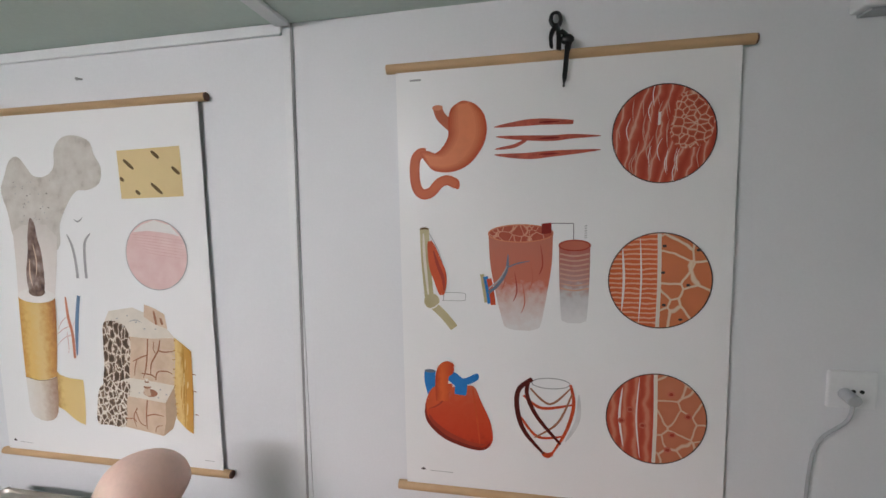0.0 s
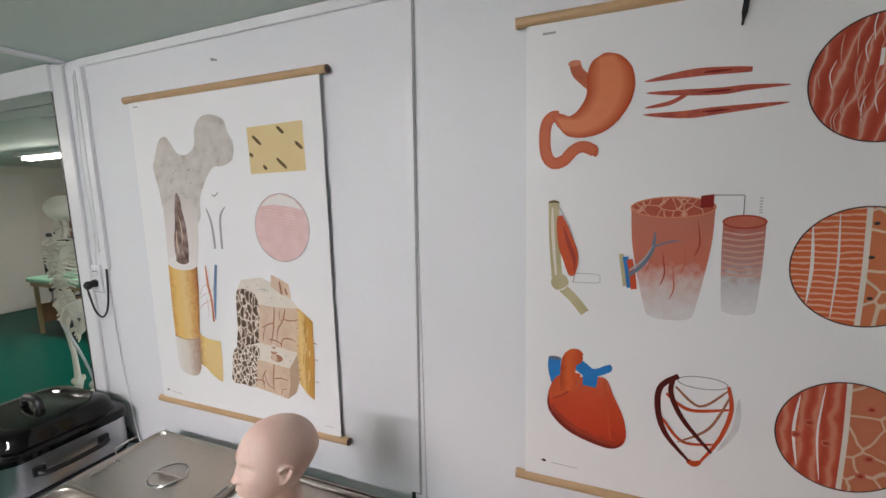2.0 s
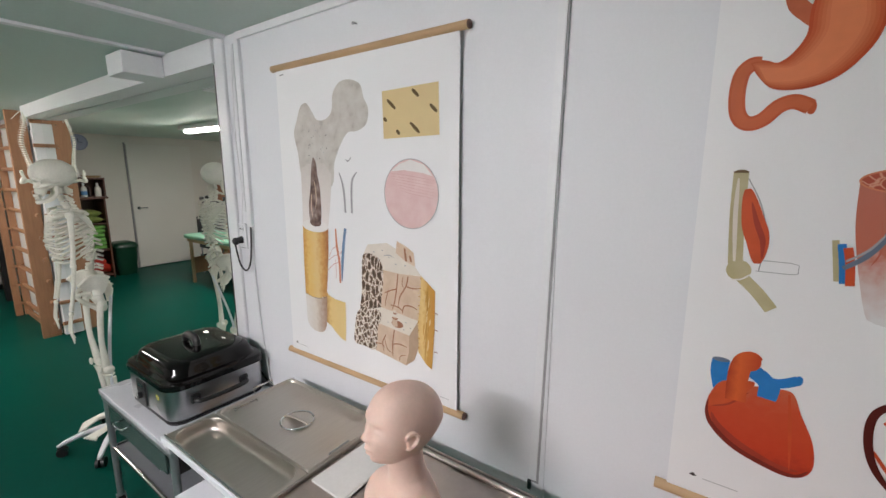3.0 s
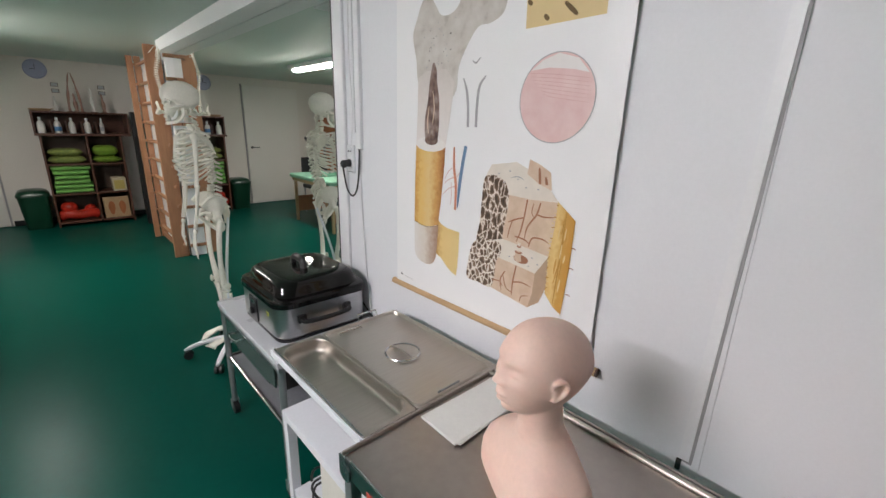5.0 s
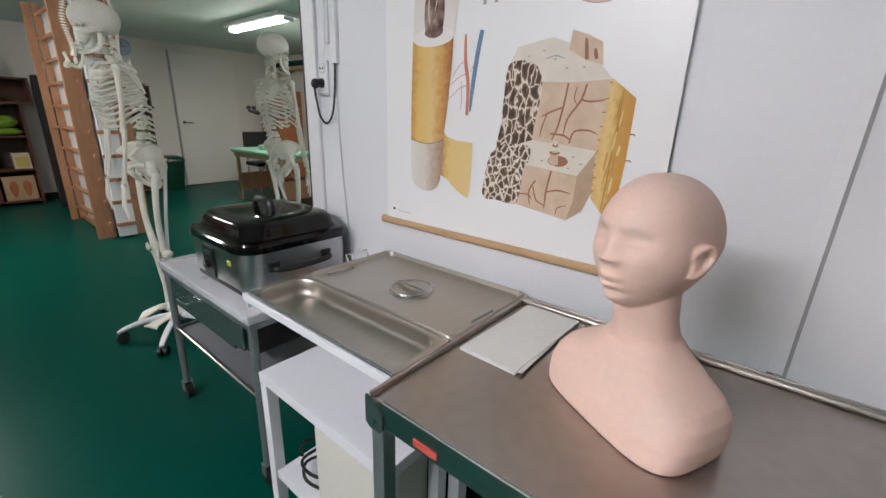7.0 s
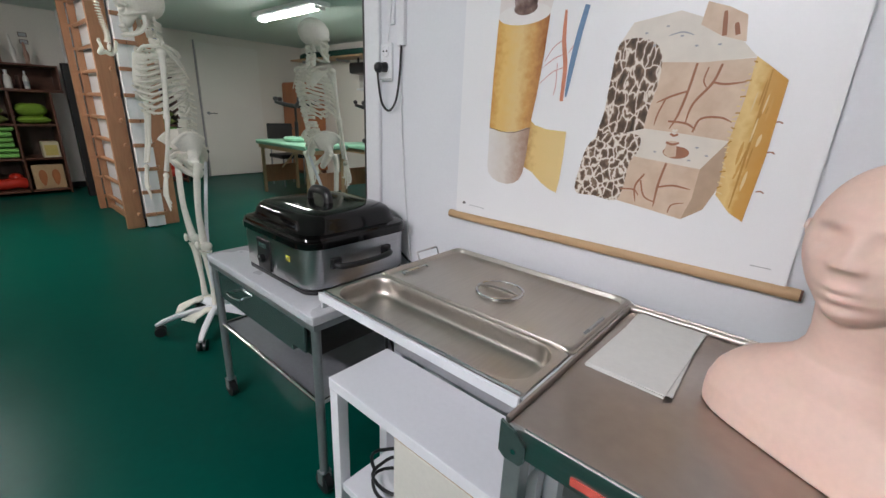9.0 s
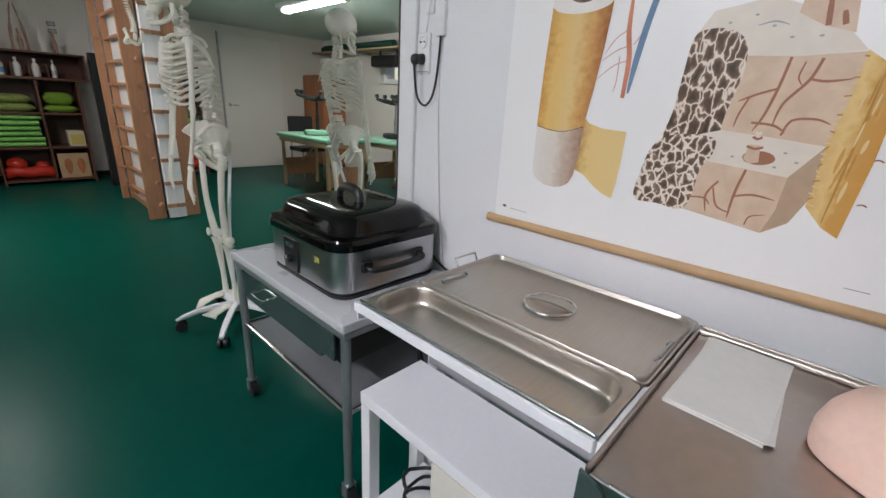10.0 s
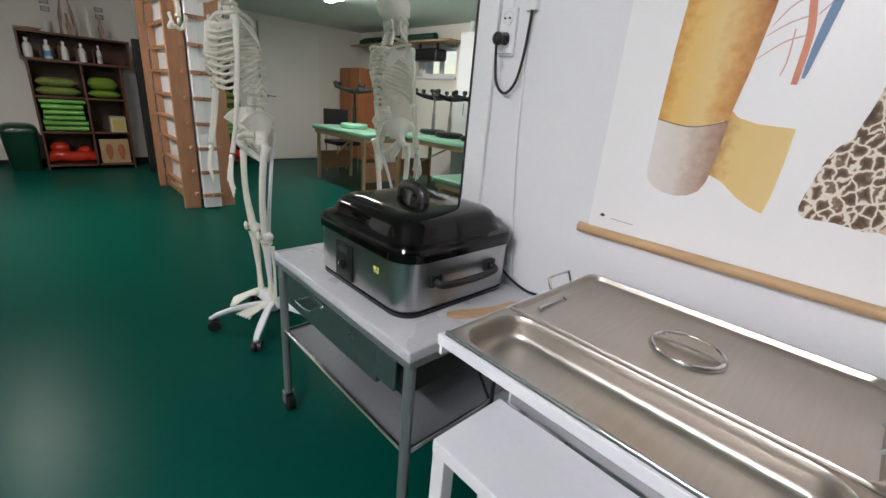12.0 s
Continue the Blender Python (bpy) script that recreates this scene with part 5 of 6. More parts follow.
cabn = thing("tall_wooden_cabinet", (-8.07, -1.9, 0), "tall orange-brown wooden cabinet", "cabinet")
part("body", box(-8.40, -7.75, -2.19, -1.75, 0.06, 1.58, 0.004), M_ORANGEWOOD, cabn)
part("plinth", box(-8.38, -7.77, -2.17, -1.78, 0.0, 0.0595), M_DARKWOOD, cabn)
for a, b in ((-8.395, -8.08), (-8.07, -7.755)):
    d = part("door", box(a, b, -1.7495, -1.73, 0.08, 1.56, 0.003), M_ORANGEWOOD, cabn)
    part("knob", ball(((b - 0.03) if a < -8.2 else (a + 0.03), -1.72, 0.8), 0.014, None, 10), M_CHROME, d, smooth=True)
chair = thing("black_chair", (-7.0, -0.95, 0), "black padded chair beside the massage table", "chair")
part("seat", box(-7.22, -6.82, -1.2, -0.8, 0.42, 0.48, 0.015), M_BLACK, chair)
part("backrest", box(-7.24, -7.19, -1.2, -0.8, 0.56, 0.92, 0.015), M_BLACK, chair)
for x in (-7.2, -6.85):
    for y in (-1.17, -0.83):
        part("leg", rod((x, y, 0), (x, y, 0.56 if x < -7 else 0.42), 0.012), M_GREYTUBE, chair, smooth=True)
ws = thing("wall_shelf", (-7.0, BACK, 1.95), "long light wooden wall shelf under the ceiling", "wall shelf")
part("board", box(-8.3, -5.75, BACK + 0.001, BACK + 0.32, 1.94, 1.965, 0.003), M_LIGHTWOOD, ws)
for x in (-8.0, -7.0, -6.0):
    part("bracket", box(x - 0.012, x + 0.012, BACK + 0.001, BACK + 0.26, 1.90, 1.9395, 0.002), M_GREYTUBE, ws)
for x0, x1, dy, r in ((-8.25, -6.35, 0.11, 0.055), (-8.0, -6.15, 0.22, 0.05)):
    ob = thing("rolled_mat", (x0, BACK + dy, 1.9655), "rolled dark green exercise mat on the shelf", "mat", "rolled mats")
    part("roll", rod((x0, BACK + dy, 1.9655 + r), (x1, BACK + dy, 1.9655 + r), r, sides=18), M_MAT, ob, smooth=True)
    part("strap", rod((x0 + 0.5, BACK + dy, 1.9655 + r), (x0 + 0.53, BACK + dy, 1.9655 + r), r + 0.002, sides=18), M_BLACK, ob, smooth=True)
hang = thing("black_bag", (-6.3, BACK + 0.16, 1.70), "black bag hanging under the wall shelf", "bag")
part("body", box(-6.65, -6.05, BACK + 0.06, BACK + 0.28, 1.70, 1.86, 0.03, seg=3), M_BLACK, hang)
for x in (-6.55, -6.15):
    part("strap", box(x - 0.02, x + 0.02, BACK + 0.16, BACK + 0.17, 1.855, 1.9395), M_BLACK, hang)
wc = thing("white_wardrobe", (-5.2, BACK, 0), "tall plain white cabinet by the window", "cabinet")
part("body", box(-5.42, -4.7, BACK + 0.002, BACK + 0.42, 0.05, 2.0, 0.004), M_WHITE, wc)
for a, b in ((-5.41, -5.065), (-5.055, -4.71)):
    d = part("door", box(a, b, BACK + 0.4205, BACK + 0.438, 0.07, 1.98, 0.002), M_WHITE, wc)
    part("handle", rod(((a + b) / 2, BACK + 0.45, 1.0), ((a + b) / 2, BACK + 0.45, 1.15), 0.006), M_CHROME, d, smooth=True)
part("plinth", box(-5.40, -4.72, BACK + 0.02, BACK + 0.40, 0, 0.0495), M_SEAM, wc)
pipe = thing("wall_pipe", (-5.6, BACK + 0.05, 0), "white upright heating pipe on the wall", "pipe")
part("tube", rod((-5.6, BACK + 0.05, 0.0), (-5.6, BACK + 0.05, TOP - 0.002), 0.035, sides=16), M_TRIM, pipe, smooth=True)
for z in (0.5, 1.6):
    part("clamp", box(-5.64, -5.56, BACK + 0.001, BACK + 0.09, z, z + 0.025, 0.003), M_GREYTUBE, pipe)
strap = thing("red_strap", (-5.77, BACK + 0.02, 1.27), "red strap hanging on the wall", "strap")
part("band", tube(spline([(-5.78, BACK + 0.012, 1.52), (-5.76, BACK + 0.02, 1.42), (-5.77, BACK + 0.015, 1.28)], 5), 0.018, sides=8, flat=0.3), M_RED, strap, smooth=True)
part("hook", rod((-5.78, BACK + 0.0, 1.525), (-5.78, BACK + 0.03, 1.525), 0.006), M_CHROME, strap)


# ---- printing on the charts ----
import itertools

def print_mat(name, kind, colors, scale=10.0, lo=0.0, hi=1.0, axis="X", distort=0.0, rot=0.0, squash=1.0):
    """Flat printing ink: plain, a fade along one axis, cells, bands or fibres."""
    m = bpy.data.materials.new(name)
    m.use_nodes = True
    n, link = m.node_tree.nodes, m.node_tree.links.new
    b = n["Principled BSDF"]
    b.inputs["Roughness"].default_value = 0.42
    b.inputs["Specular IOR Level"].default_value = 0.22
    co = n.new("ShaderNodeTexCoord")
    ramp = n.new("ShaderNodeValToRGB")
    el = ramp.color_ramp.elements
    while len(el) < len(colors):
        el.new(0.5)
    for e, (p, c) in zip(el, colors):
        e.position, e.color = p, (*c, 1)
    mp = n.new("ShaderNodeMapping")
    mp.inputs["Rotation"].default_value = (0, radians(rot), 0)
    mp.inputs["Scale"].default_value = (1, 1, squash)
    link(co.outputs["Object"], mp.inputs["Vector"])
    nz = n.new("ShaderNodeTexNoise")
    nz.inputs["Scale"].default_value, nz.inputs["Detail"].default_value = 60.0, 5.0
    link(mp.outputs["Vector"], nz.inputs["Vector"])
    if kind == "fade":
        sep = n.new("ShaderNodeSeparateXYZ")
        link(co.outputs["Object"], sep.inputs[0])
        r = n.new("ShaderNodeMapRange")
        r.inputs["From Min"].default_value, r.inputs["From Max"].default_value = lo, hi
        link(sep.outputs[axis], r.inputs["Value"])
        add = n.new("ShaderNodeMath")
        add.operation = "MULTIPLY_ADD"
        add.inputs[1].default_value, add.inputs[2].default_value = 0.36, -0.18
        link(nz.outputs["Fac"], add.inputs[0])
        s = n.new("ShaderNodeMath")
        s.operation = "ADD"
        link(add.outputs[0], s.inputs[0])
        link(r.outputs["Result"], s.inputs[1])
        value = s.outputs[0]
    elif kind == "cells":
        v = n.new("ShaderNodeTexVoronoi")
        v.feature = "DISTANCE_TO_EDGE"
        v.inputs["Scale"].default_value = scale
        warp = n.new("ShaderNodeVectorMath")
        warp.operation = "MULTIPLY_ADD"
        warp.inputs[1].default_value = (distort / scale,) * 3
        nz.inputs["Scale"].default_value, nz.inputs["Detail"].default_value = scale * 1.6, 1.0
        link(nz.outputs["Color"], warp.inputs[0])
        link(mp.outputs["Vector"], warp.inputs[2])
        link(warp.outputs["Vector"], v.inputs["Vector"])
        value = v.outputs["Distance"]
    elif kind == "wave":
        v = n.new("ShaderNodeTexWave")
        v.bands_direction = axis
        v.inputs["Scale"].default_value, v.inputs["Distortion"].default_value = scale, distort
        v.inputs["Detail"].default_value, v.inputs["Detail Scale"].default_value = 2.0, 1.5
        link(mp.outputs["Vector"], v.inputs["Vector"])
        value = v.outputs["Fac"]
    else:
        nz.inputs["Scale"].default_value = scale
        value = nz.outputs["Fac"]
    link(value, ramp.inputs["Fac"])
    link(ramp.outputs["Color"], b.inputs["Base Color"])
    return m


def ink(name, c, vary=0.12, scale=40):
    return print_mat(name, "noise", ((0.3, tuple(v * (1 - vary) for v in c)), (0.7, c)), scale)


LAYER = 0.0005
DRAWN = itertools.count()
FACE = WALL - 0.0165


def fill(name, pts, mat, layer, parent, label="", smooth=0):
    """A flat printed shape, given as x and z."""
    line = [(p.x, p.y) for p in spline([(x, z, 0) for x, z in pts], smooth, True)] if smooth else pts
    bm, y = bmesh.new(), FACE - LAYER * (layer + 0.02 * (next(DRAWN) % 24))
    face = bm.faces.new([bm.verts.new((x, y, z)) for x, z in line])
    face.normal_update()
    bmesh.ops.triangulate(bm, faces=[face])
    return part(name, bm, mat, parent, label)


def stroke(name, pts, width, mat, layer, parent, label="", steps=6, ends=(1.0, 1.0)):
    """A printed line; ends: how much of the width is left at its start and end."""
    line = spline([(x, z, 0) for x, z in pts], steps)
    bm, n, rows = bmesh.new(), len(line), []
    y = FACE - LAYER * (layer + 0.02 * (next(DRAWN) % 24))
    for i, p in enumerate(line):
        d = (line[min(i + 1, n - 1)] - line[max(i - 1, 0)]).normalized()
        t = i / (n - 1)
        ease = [u * (2 - u) for u in (min(1, t * 2), min(1, (1 - t) * 2))]
        w = width / 2 * (ends[0] + (1 - ends[0]) * ease[0]) * (ends[1] + (1 - ends[1]) * ease[1])
        rows.append([(p.x - d.y * w, y, p.y + d.x * w), (p.x + d.y * w, y, p.y - d.x * w)])
    return part(name, loft(rows, bm, False, False), mat, parent, label)


def ribbon(name, inner, outer, inset, mat, layer, parent):
    """A printed band between two edges, drawn in from both by a share of its width."""
    a = spline([(x, z, 0) for x, z in inner], 5)
    b = spline([(x, z, 0) for x, z in outer], 5)
    y, n = FACE - LAYER * (layer + 0.02 * (next(DRAWN) % 24)), len(a)
    skip = round(inset * n * 0.35)
    rows = [[(p.x, y, p.y), (q.x, y, q.y)] for p, q in ((u.lerp(v, inset), v.lerp(u, inset)) for u, v in zip(a[skip:n - skip], b[skip:n - skip]))]
    return part(name, loft(rows, bmesh.new(), False, False), mat, parent)


def ellipse(cx, cz, rx, rz, n=40, a0=0, a1=360):
    return [(cx + rx * math.cos(radians(a0 + (a1 - a0) * k / n)), cz + rz * math.sin(radians(a0 + (a1 - a0) * k / n))) for k in range(n + (a1 - a0 < 360))]


def ring(name, cx, cz, rx, rz, w, mat, layer, parent):
    pts = ellipse(cx, cz, rx, rz, 40)
    return stroke(name, pts + pts[:1], w, mat, layer, parent, steps=2)


I_RED = ink("ink_red", (0.60, 0.085, 0.03))
I_DKRED = ink("ink_dark_red", (0.25, 0.02, 0.015))
I_CORAL = ink("ink_coral", (0.66, 0.24, 0.13))
I_BLUE = ink("ink_blue", (0.028, 0.21, 0.56))
I_GREY = ink("ink_grey", (0.42, 0.42, 0.43))
I_DARK = ink("ink_dark", (0.06, 0.05, 0.05))
I_OLIVE = print_mat("ink_olive", "noise", ((0.3, (0.44, 0.38, 0.21)), (0.7, (0.52, 0.46, 0.28))), 20)
I_CREAM = ink("ink_cream", (0.77, 0.71, 0.63), 0.08, 30)
I_WHITE = ink("ink_white", (0.83, 0.80, 0.78), 0.04)
I_MAROON = ink("ink_maroon", (0.10, 0.015, 0.012))
I_TAN = print_mat("ink_tan", "noise", ((0.3, (0.60, 0.44, 0.32)), (0.7, (0.71, 0.56, 0.43))), 25)
I_VESSEL = ink("ink_vessel_brown", (0.38, 0.17, 0.10))
I_SPONGE = print_mat("ink_sponge", "cells", ((0.0, (0.78, 0.71, 0.63)), (0.045, (0.70, 0.61, 0.52)), (0.085, (0.24, 0.16, 0.11)), (0.2, (0.12, 0.08, 0.055)), (0.5, (0.05, 0.035, 0.025))), 56, distort=0.75, squash=0.52)
I_SPONGE_S = print_mat("ink_sponge_small", "cells", ((0.0, (0.80, 0.75, 0.68)), (0.07, (0.72, 0.64, 0.55)), (0.115, (0.28, 0.20, 0.14)), (0.22, (0.15, 0.10, 0.07)), (0.5, (0.06, 0.04, 0.03))), 58, distort=0.7, squash=0.8)
I_CELLS = print_mat("ink_muscle_cells", "cells", ((0.0, (0.72, 0.60, 0.47)), (0.030, (0.70, 0.52, 0.38)), (0.050, (0.60, 0.19, 0.085)), (0.5, (0.66, 0.21, 0.095))), 16, distort=0.2)
I_CELLS_S = print_mat("ink_small_cells", "cells", ((0.0, (0.72, 0.52, 0.42)), (0.06, (0.60, 0.25, 0.16)), (0.12, (0.50, 0.10, 0.055)), (0.5, (0.36, 0.05, 0.03))), 62)
I_CELLS_B = print_mat("ink_bundle_cells", "cells", ((0.0, (0.68, 0.38, 0.27)), (0.035, (0.58, 0.22, 0.14)), (0.07, (0.42, 0.085, 0.05)), (0.5, (0.46, 0.11, 0.065))), 40, distort=0.3)
I_CELLS_H = print_mat("ink_heart_cells", "cells", ((0.0, (0.66, 0.50, 0.38)), (0.028, (0.62, 0.40, 0.28)), (0.045, (0.52, 0.17, 0.09)), (0.5, (0.56, 0.20, 0.11))), 17, distort=0.2)
I_BANDS = print_mat("ink_striated", "wave", ((0.25, (0.66, 0.14, 0.05)), (0.6, (0.60, 0.12, 0.05)), (0.85, (0.78, 0.42, 0.28))), 26, axis="Z", distort=2.2)
I_FIBRE = print_mat("ink_fibres", "wave", ((0.0, (0.42, 0.06, 0.035)), (0.7, (0.52, 0.10, 0.06)), (0.93, (0.56, 0.16, 0.10)), (0.99, (0.66, 0.36, 0.28))), 11, axis="X", distort=4.0, rot=-14)
I_GOLD = print_mat("ink_gold", "fade", ((0.0, (0.60, 0.31, 0.08)), (0.2, (0.75, 0.50, 0.17)), (0.5, (0.74, 0.55, 0.25)), (0.74, (0.62, 0.34, 0.12)), (1.0, (0.34, 0.12, 0.045))), lo=-1.548, hi=-1.392)
I_GOLD2 = print_mat("ink_gold_flap", "fade", ((0.0, (0.48, 0.25, 0.08)), (0.25, (0.76, 0.56, 0.24)), (1.0, (0.76, 0.58, 0.28))), lo=-1.43, hi=-1.298)
I_GOLD3 = print_mat("ink_gold_side", "fade", ((0.0, (0.62, 0.36, 0.12)), (0.4, (0.76, 0.56, 0.24)), (0.62, (0.60, 0.34, 0.09)), (1.0, (0.58, 0.29, 0.06))), lo=-0.985, hi=-0.895)
I_CORE = print_mat("ink_white_core", "fade", ((0.0, (0.76, 0.73, 0.70)), (0.4, (0.70, 0.64, 0.58)), (0.8, (0.46, 0.33, 0.26)), (1.0, (0.34, 0.20, 0.14))), lo=-1.545, hi=-1.415)
I_BONE = print_mat("ink_femur", "noise", ((0.25, (0.42, 0.38, 0.34)), (0.42, (0.56, 0.52, 0.48)), (0.7, (0.64, 0.61, 0.57))), 26)
I_SHAFT = print_mat("ink_shaft", "fade", ((0.0, (0.78, 0.73, 0.71)), (0.5, (0.70, 0.65, 0.62)), (1.0, (0.58, 0.54, 0.50))), lo=1.45, hi=1.70, axis="Z")
I_MARROW = print_mat("ink_marrow", "noise", ((0.3, (0.07, 0.04, 0.035)), (0.5, (0.20, 0.13, 0.11)), (0.7, (0.42, 0.34, 0.31))), 30)
I_PINK = print_mat("ink_pink", "noise", ((0.3, (0.74, 0.50, 0.49)), (0.7, (0.80, 0.60, 0.58))), 26)
I_BLUSH = ink("ink_blush", (0.68, 0.40, 0.38))
I_ARTERY = ink("ink_artery", (0.68, 0.28, 0.18))
I_SAND = ink("ink_sand", (0.74, 0.58, 0.31), 0.05, 12)
I_FRINGE = ink("ink_golden_brown", (0.50, 0.26, 0.06))
I_STREAK = ink("ink_amber", (0.64, 0.36, 0.10))
I_BROWN = ink("ink_brown", (0.16, 0.10, 0.04), 0.2)
I_BUNDLE = print_mat("ink_bundle", "fade", ((0.0, (0.72, 0.70, 0.70)), (0.28, (0.64, 0.50, 0.47)), (0.5, (0.54, 0.16, 0.10)), (1.0, (0.50, 0.17, 0.12))), lo=1.372, hi=1.62, axis="Z")
I_SMALLB = print_mat("ink_small_bundle", "fade", ((0.0, (0.72, 0.71, 0.72)), (0.35, (0.55, 0.54, 0.55)), (0.5, (0.45, 0.28, 0.26)), (1.0, (0.45, 0.12, 0.09))), lo=1.392, hi=1.585, axis="Z")
I_AORTA_R = ink("ink_orange_red", (0.62, 0.10, 0.035))
I_DKRED2 = ink("ink_deep_red", (0.38, 0.05, 0.03))
I_CORE_RED = print_mat("ink_core_red", "noise", ((0.3, (0.48, 0.12, 0.075)), (0.7, (0.55, 0.16, 0.10))), 22)
I_HEARTFIBRE = print_mat("ink_heart_fibre", "wave", ((0.0, (0.46, 0.07, 0.04)), (0.6, (0.54, 0.11, 0.06)), (0.95, (0.60, 0.22, 0.14))), 12, axis="X", distort=3.0)
I_MAROON2 = ink("ink_dark_maroon", (0.22, 0.03, 0.02))
I_BANDPALE = ink("ink_pale_band", (0.62, 0.36, 0.28))
SHADES = [ink("ink_stomach_shade", (0.52 + 0.045 * k, 0.082 + 0.030 * k, 0.026 + 0.015 * k), 0.06) for k in range(6)]
I_GULLET = ink("ink_gullet", (0.52, 0.13, 0.06))
I_SPINDLE = print_mat("ink_spindle", "noise", ((0.3, (0.36, 0.07, 0.05)), (0.7, (0.56, 0.13, 0.08))), 50)
I_HEART = print_mat("ink_heart", "fade", ((0.0, (0.30, 0.025, 0.015)), (0.3, (0.54, 0.055, 0.022)), (0.75, (0.58, 0.078, 0.032)), (1.0, (0.56, 0.13, 0.065))), lo=1.01, hi=1.21, axis="Z")
I_AORTA = print_mat("ink_aorta", "fade", ((0.0, (0.42, 0.05, 0.02)), (0.4, (0.68, 0.13, 0.035)), (1.0, (0.52, 0.07, 0.025))), lo=-0.136, hi=-0.086)
I_STEPSHADE = ink("ink_step_shade", (0.50, 0.36, 0.25))
I_STEEL_INK = ink("ink_slate", (0.16, 0.20, 0.27))


def muscle_print(c):
    # stomach and duodenum
    gut = [(-0.148, 1.830), (-0.162, 1.830), (-0.175, 1.815), (-0.179, 1.78), (-0.174, 1.742), (-0.158, 1.724), (-0.135, 1.729), (-0.112, 1.752), (-0.090, 1.758), (-0.067, 1.747)]
    for k in range(5):
        stroke("duodenum", gut, 0.027 - 0.0045 * k, SHADES[k // 2 + 1], 0.8 + 0.12 * k, c, ends=(0.95, 0.95))
    fill("duodenum_end", ellipse(-0.066, 1.7465, 0.007, 0.0125, 18), SHADES[1], 1.5, c)
    inner = [(-0.052, 1.957), (-0.075, 1.944), (-0.084, 1.926), (-0.087, 1.905), (-0.088, 1.870), (-0.104, 1.842), (-0.122, 1.829), (-0.137, 1.834), (-0.154, 1.838), (-0.166, 1.834)]
    outer = [(-0.042, 1.957), (-0.018, 1.948), (0.002, 1.927), (0.010, 1.905), (0.012, 1.876), (0.000, 1.838), (-0.033, 1.798), (-0.076, 1.780), (-0.124, 1.783), (-0.150, 1.808)]
    stroke("gullet", [(-0.114, 1.942), (-0.106, 1.922), (-0.090, 1.905), (-0.074, 1.890)], 0.026, I_GULLET, 1.3, c, ends=(0.9, 1.0))
    for k in range(6):
        ribbon("stomach", inner, outer, 0.055 * k, SHADES[k], 1.4 + 0.35 * k, c)
    fill("gullet_mouth", ellipse(-0.114, 1.943, 0.014, 0.007, 20), I_CORAL, 4.2, c)
    # spindle cells
    stroke("muscle_cell", [(0.031, 1.887), (0.10, 1.893), (0.15, 1.894), (0.223, 1.889)], 0.016, I_SPINDLE, 1, c, ends=(0.1, 0.6))
    stroke("muscle_cell", [(0.035, 1.863), (0.09, 1.858), (0.17, 1.853), (0.22, 1.855), (0.287, 1.853)], 0.014, I_SPINDLE, 1, c, ends=(0.1, 0.1))
    stroke("muscle_cell", [(0.033, 1.832), (0.08, 1.838), (0.11, 1.852)], 0.009, I_SPINDLE, 1.5, c, ends=(0.2, 0.8))
    stroke("muscle_cell", [(0.031, 1.818), (0.11, 1.812), (0.17, 1.815), (0.287, 1.820)], 0.017, I_SPINDLE, 1, c, ends=(0.1, 0.1))
    for z in (1.815, 1.8535, 1.8925):
        stroke("nucleus", [(0.14, z), (0.165, z), (0.19, z)], 0.005, I_DKRED, 2.5, c, ends=(0.2, 0.2))
    # three microscope circles
    cx, r = 0.427, 0.114
    fill("smooth_muscle", ellipse(cx, 1.850, r, r, 48), I_FIBRE, 1, c)
    fill("cut_patch", [(cx + 0.02, 1.885), (cx + 0.03, 1.93), (cx + 0.06, 1.945), (cx + 0.095, 1.905), (cx + 0.108, 1.86), (cx + 0.09, 1.825), (cx + 0.04, 1.815), (cx + 0.015, 1.845)], I_CELLS_S, 2, c, smooth=5)
    rnd = random.Random(12)
    for k in range(54):
        a, q = rnd.uniform(0, 6.28), r * 0.9 * math.sqrt(rnd.random())
        x, z = cx + q * math.cos(a), 1.85 + q * math.sin(a)
        if x > cx + 0.01 and z > 1.80:
            continue
        dx = rnd.uniform(0.002, 0.012)
        stroke("fibre_gap", [(x + dx, z + 0.026), (x, z), (x + dx * 0.6, z - 0.028)], 0.0021, I_WHITE if k % 4 == 0 else I_BANDPALE, 2.4, c, ends=(0.1, 0.1))
    fill("gap", [(cx - 0.012, 1.90), (cx - 0.006, 1.902), (cx - 0.007, 1.872), (cx - 0.013, 1.87)], I_WHITE, 3, c)
    for zc, left, right in ((1.5, I_BANDS, I_CELLS), (1.149, I_HEARTFIBRE, I_CELLS_H)):
        xd = cx - 0.002
        a = math.degrees(math.acos((xd - cx) / 0.117))
        fill("fibre_half", ellipse(cx, zc, 0.117, 0.117, 30, a, 360 - a), left, 1, c)
        fill("cell_half", ellipse(cx, zc, 0.117, 0.117, 30, -a, a), right, 1, c)
        stroke("divider", [(xd, zc - 0.115), (xd + 0.002, zc), (xd, zc + 0.115)], 0.009, I_CREAM, 2, c)
    for x, w in ((-0.085, 0.006), (-0.045, 0.004)):
        h = math.sqrt(0.117 ** 2 - x * x) * 0.96
        stroke("fibre_gap", [(cx + x, 1.5 - h), (cx + x + 0.004, 1.5), (cx + x, 1.5 + h)], w, I_WHITE, 2, c, ends=(0.2, 0.2))
        stroke("fibre_gap", [(cx + x + 0.01, 1.149 - h), (cx + x, 1.149), (cx + x + 0.006, 1.149 + h)], w, I_WHITE, 2, c, ends=(0.2, 0.2))
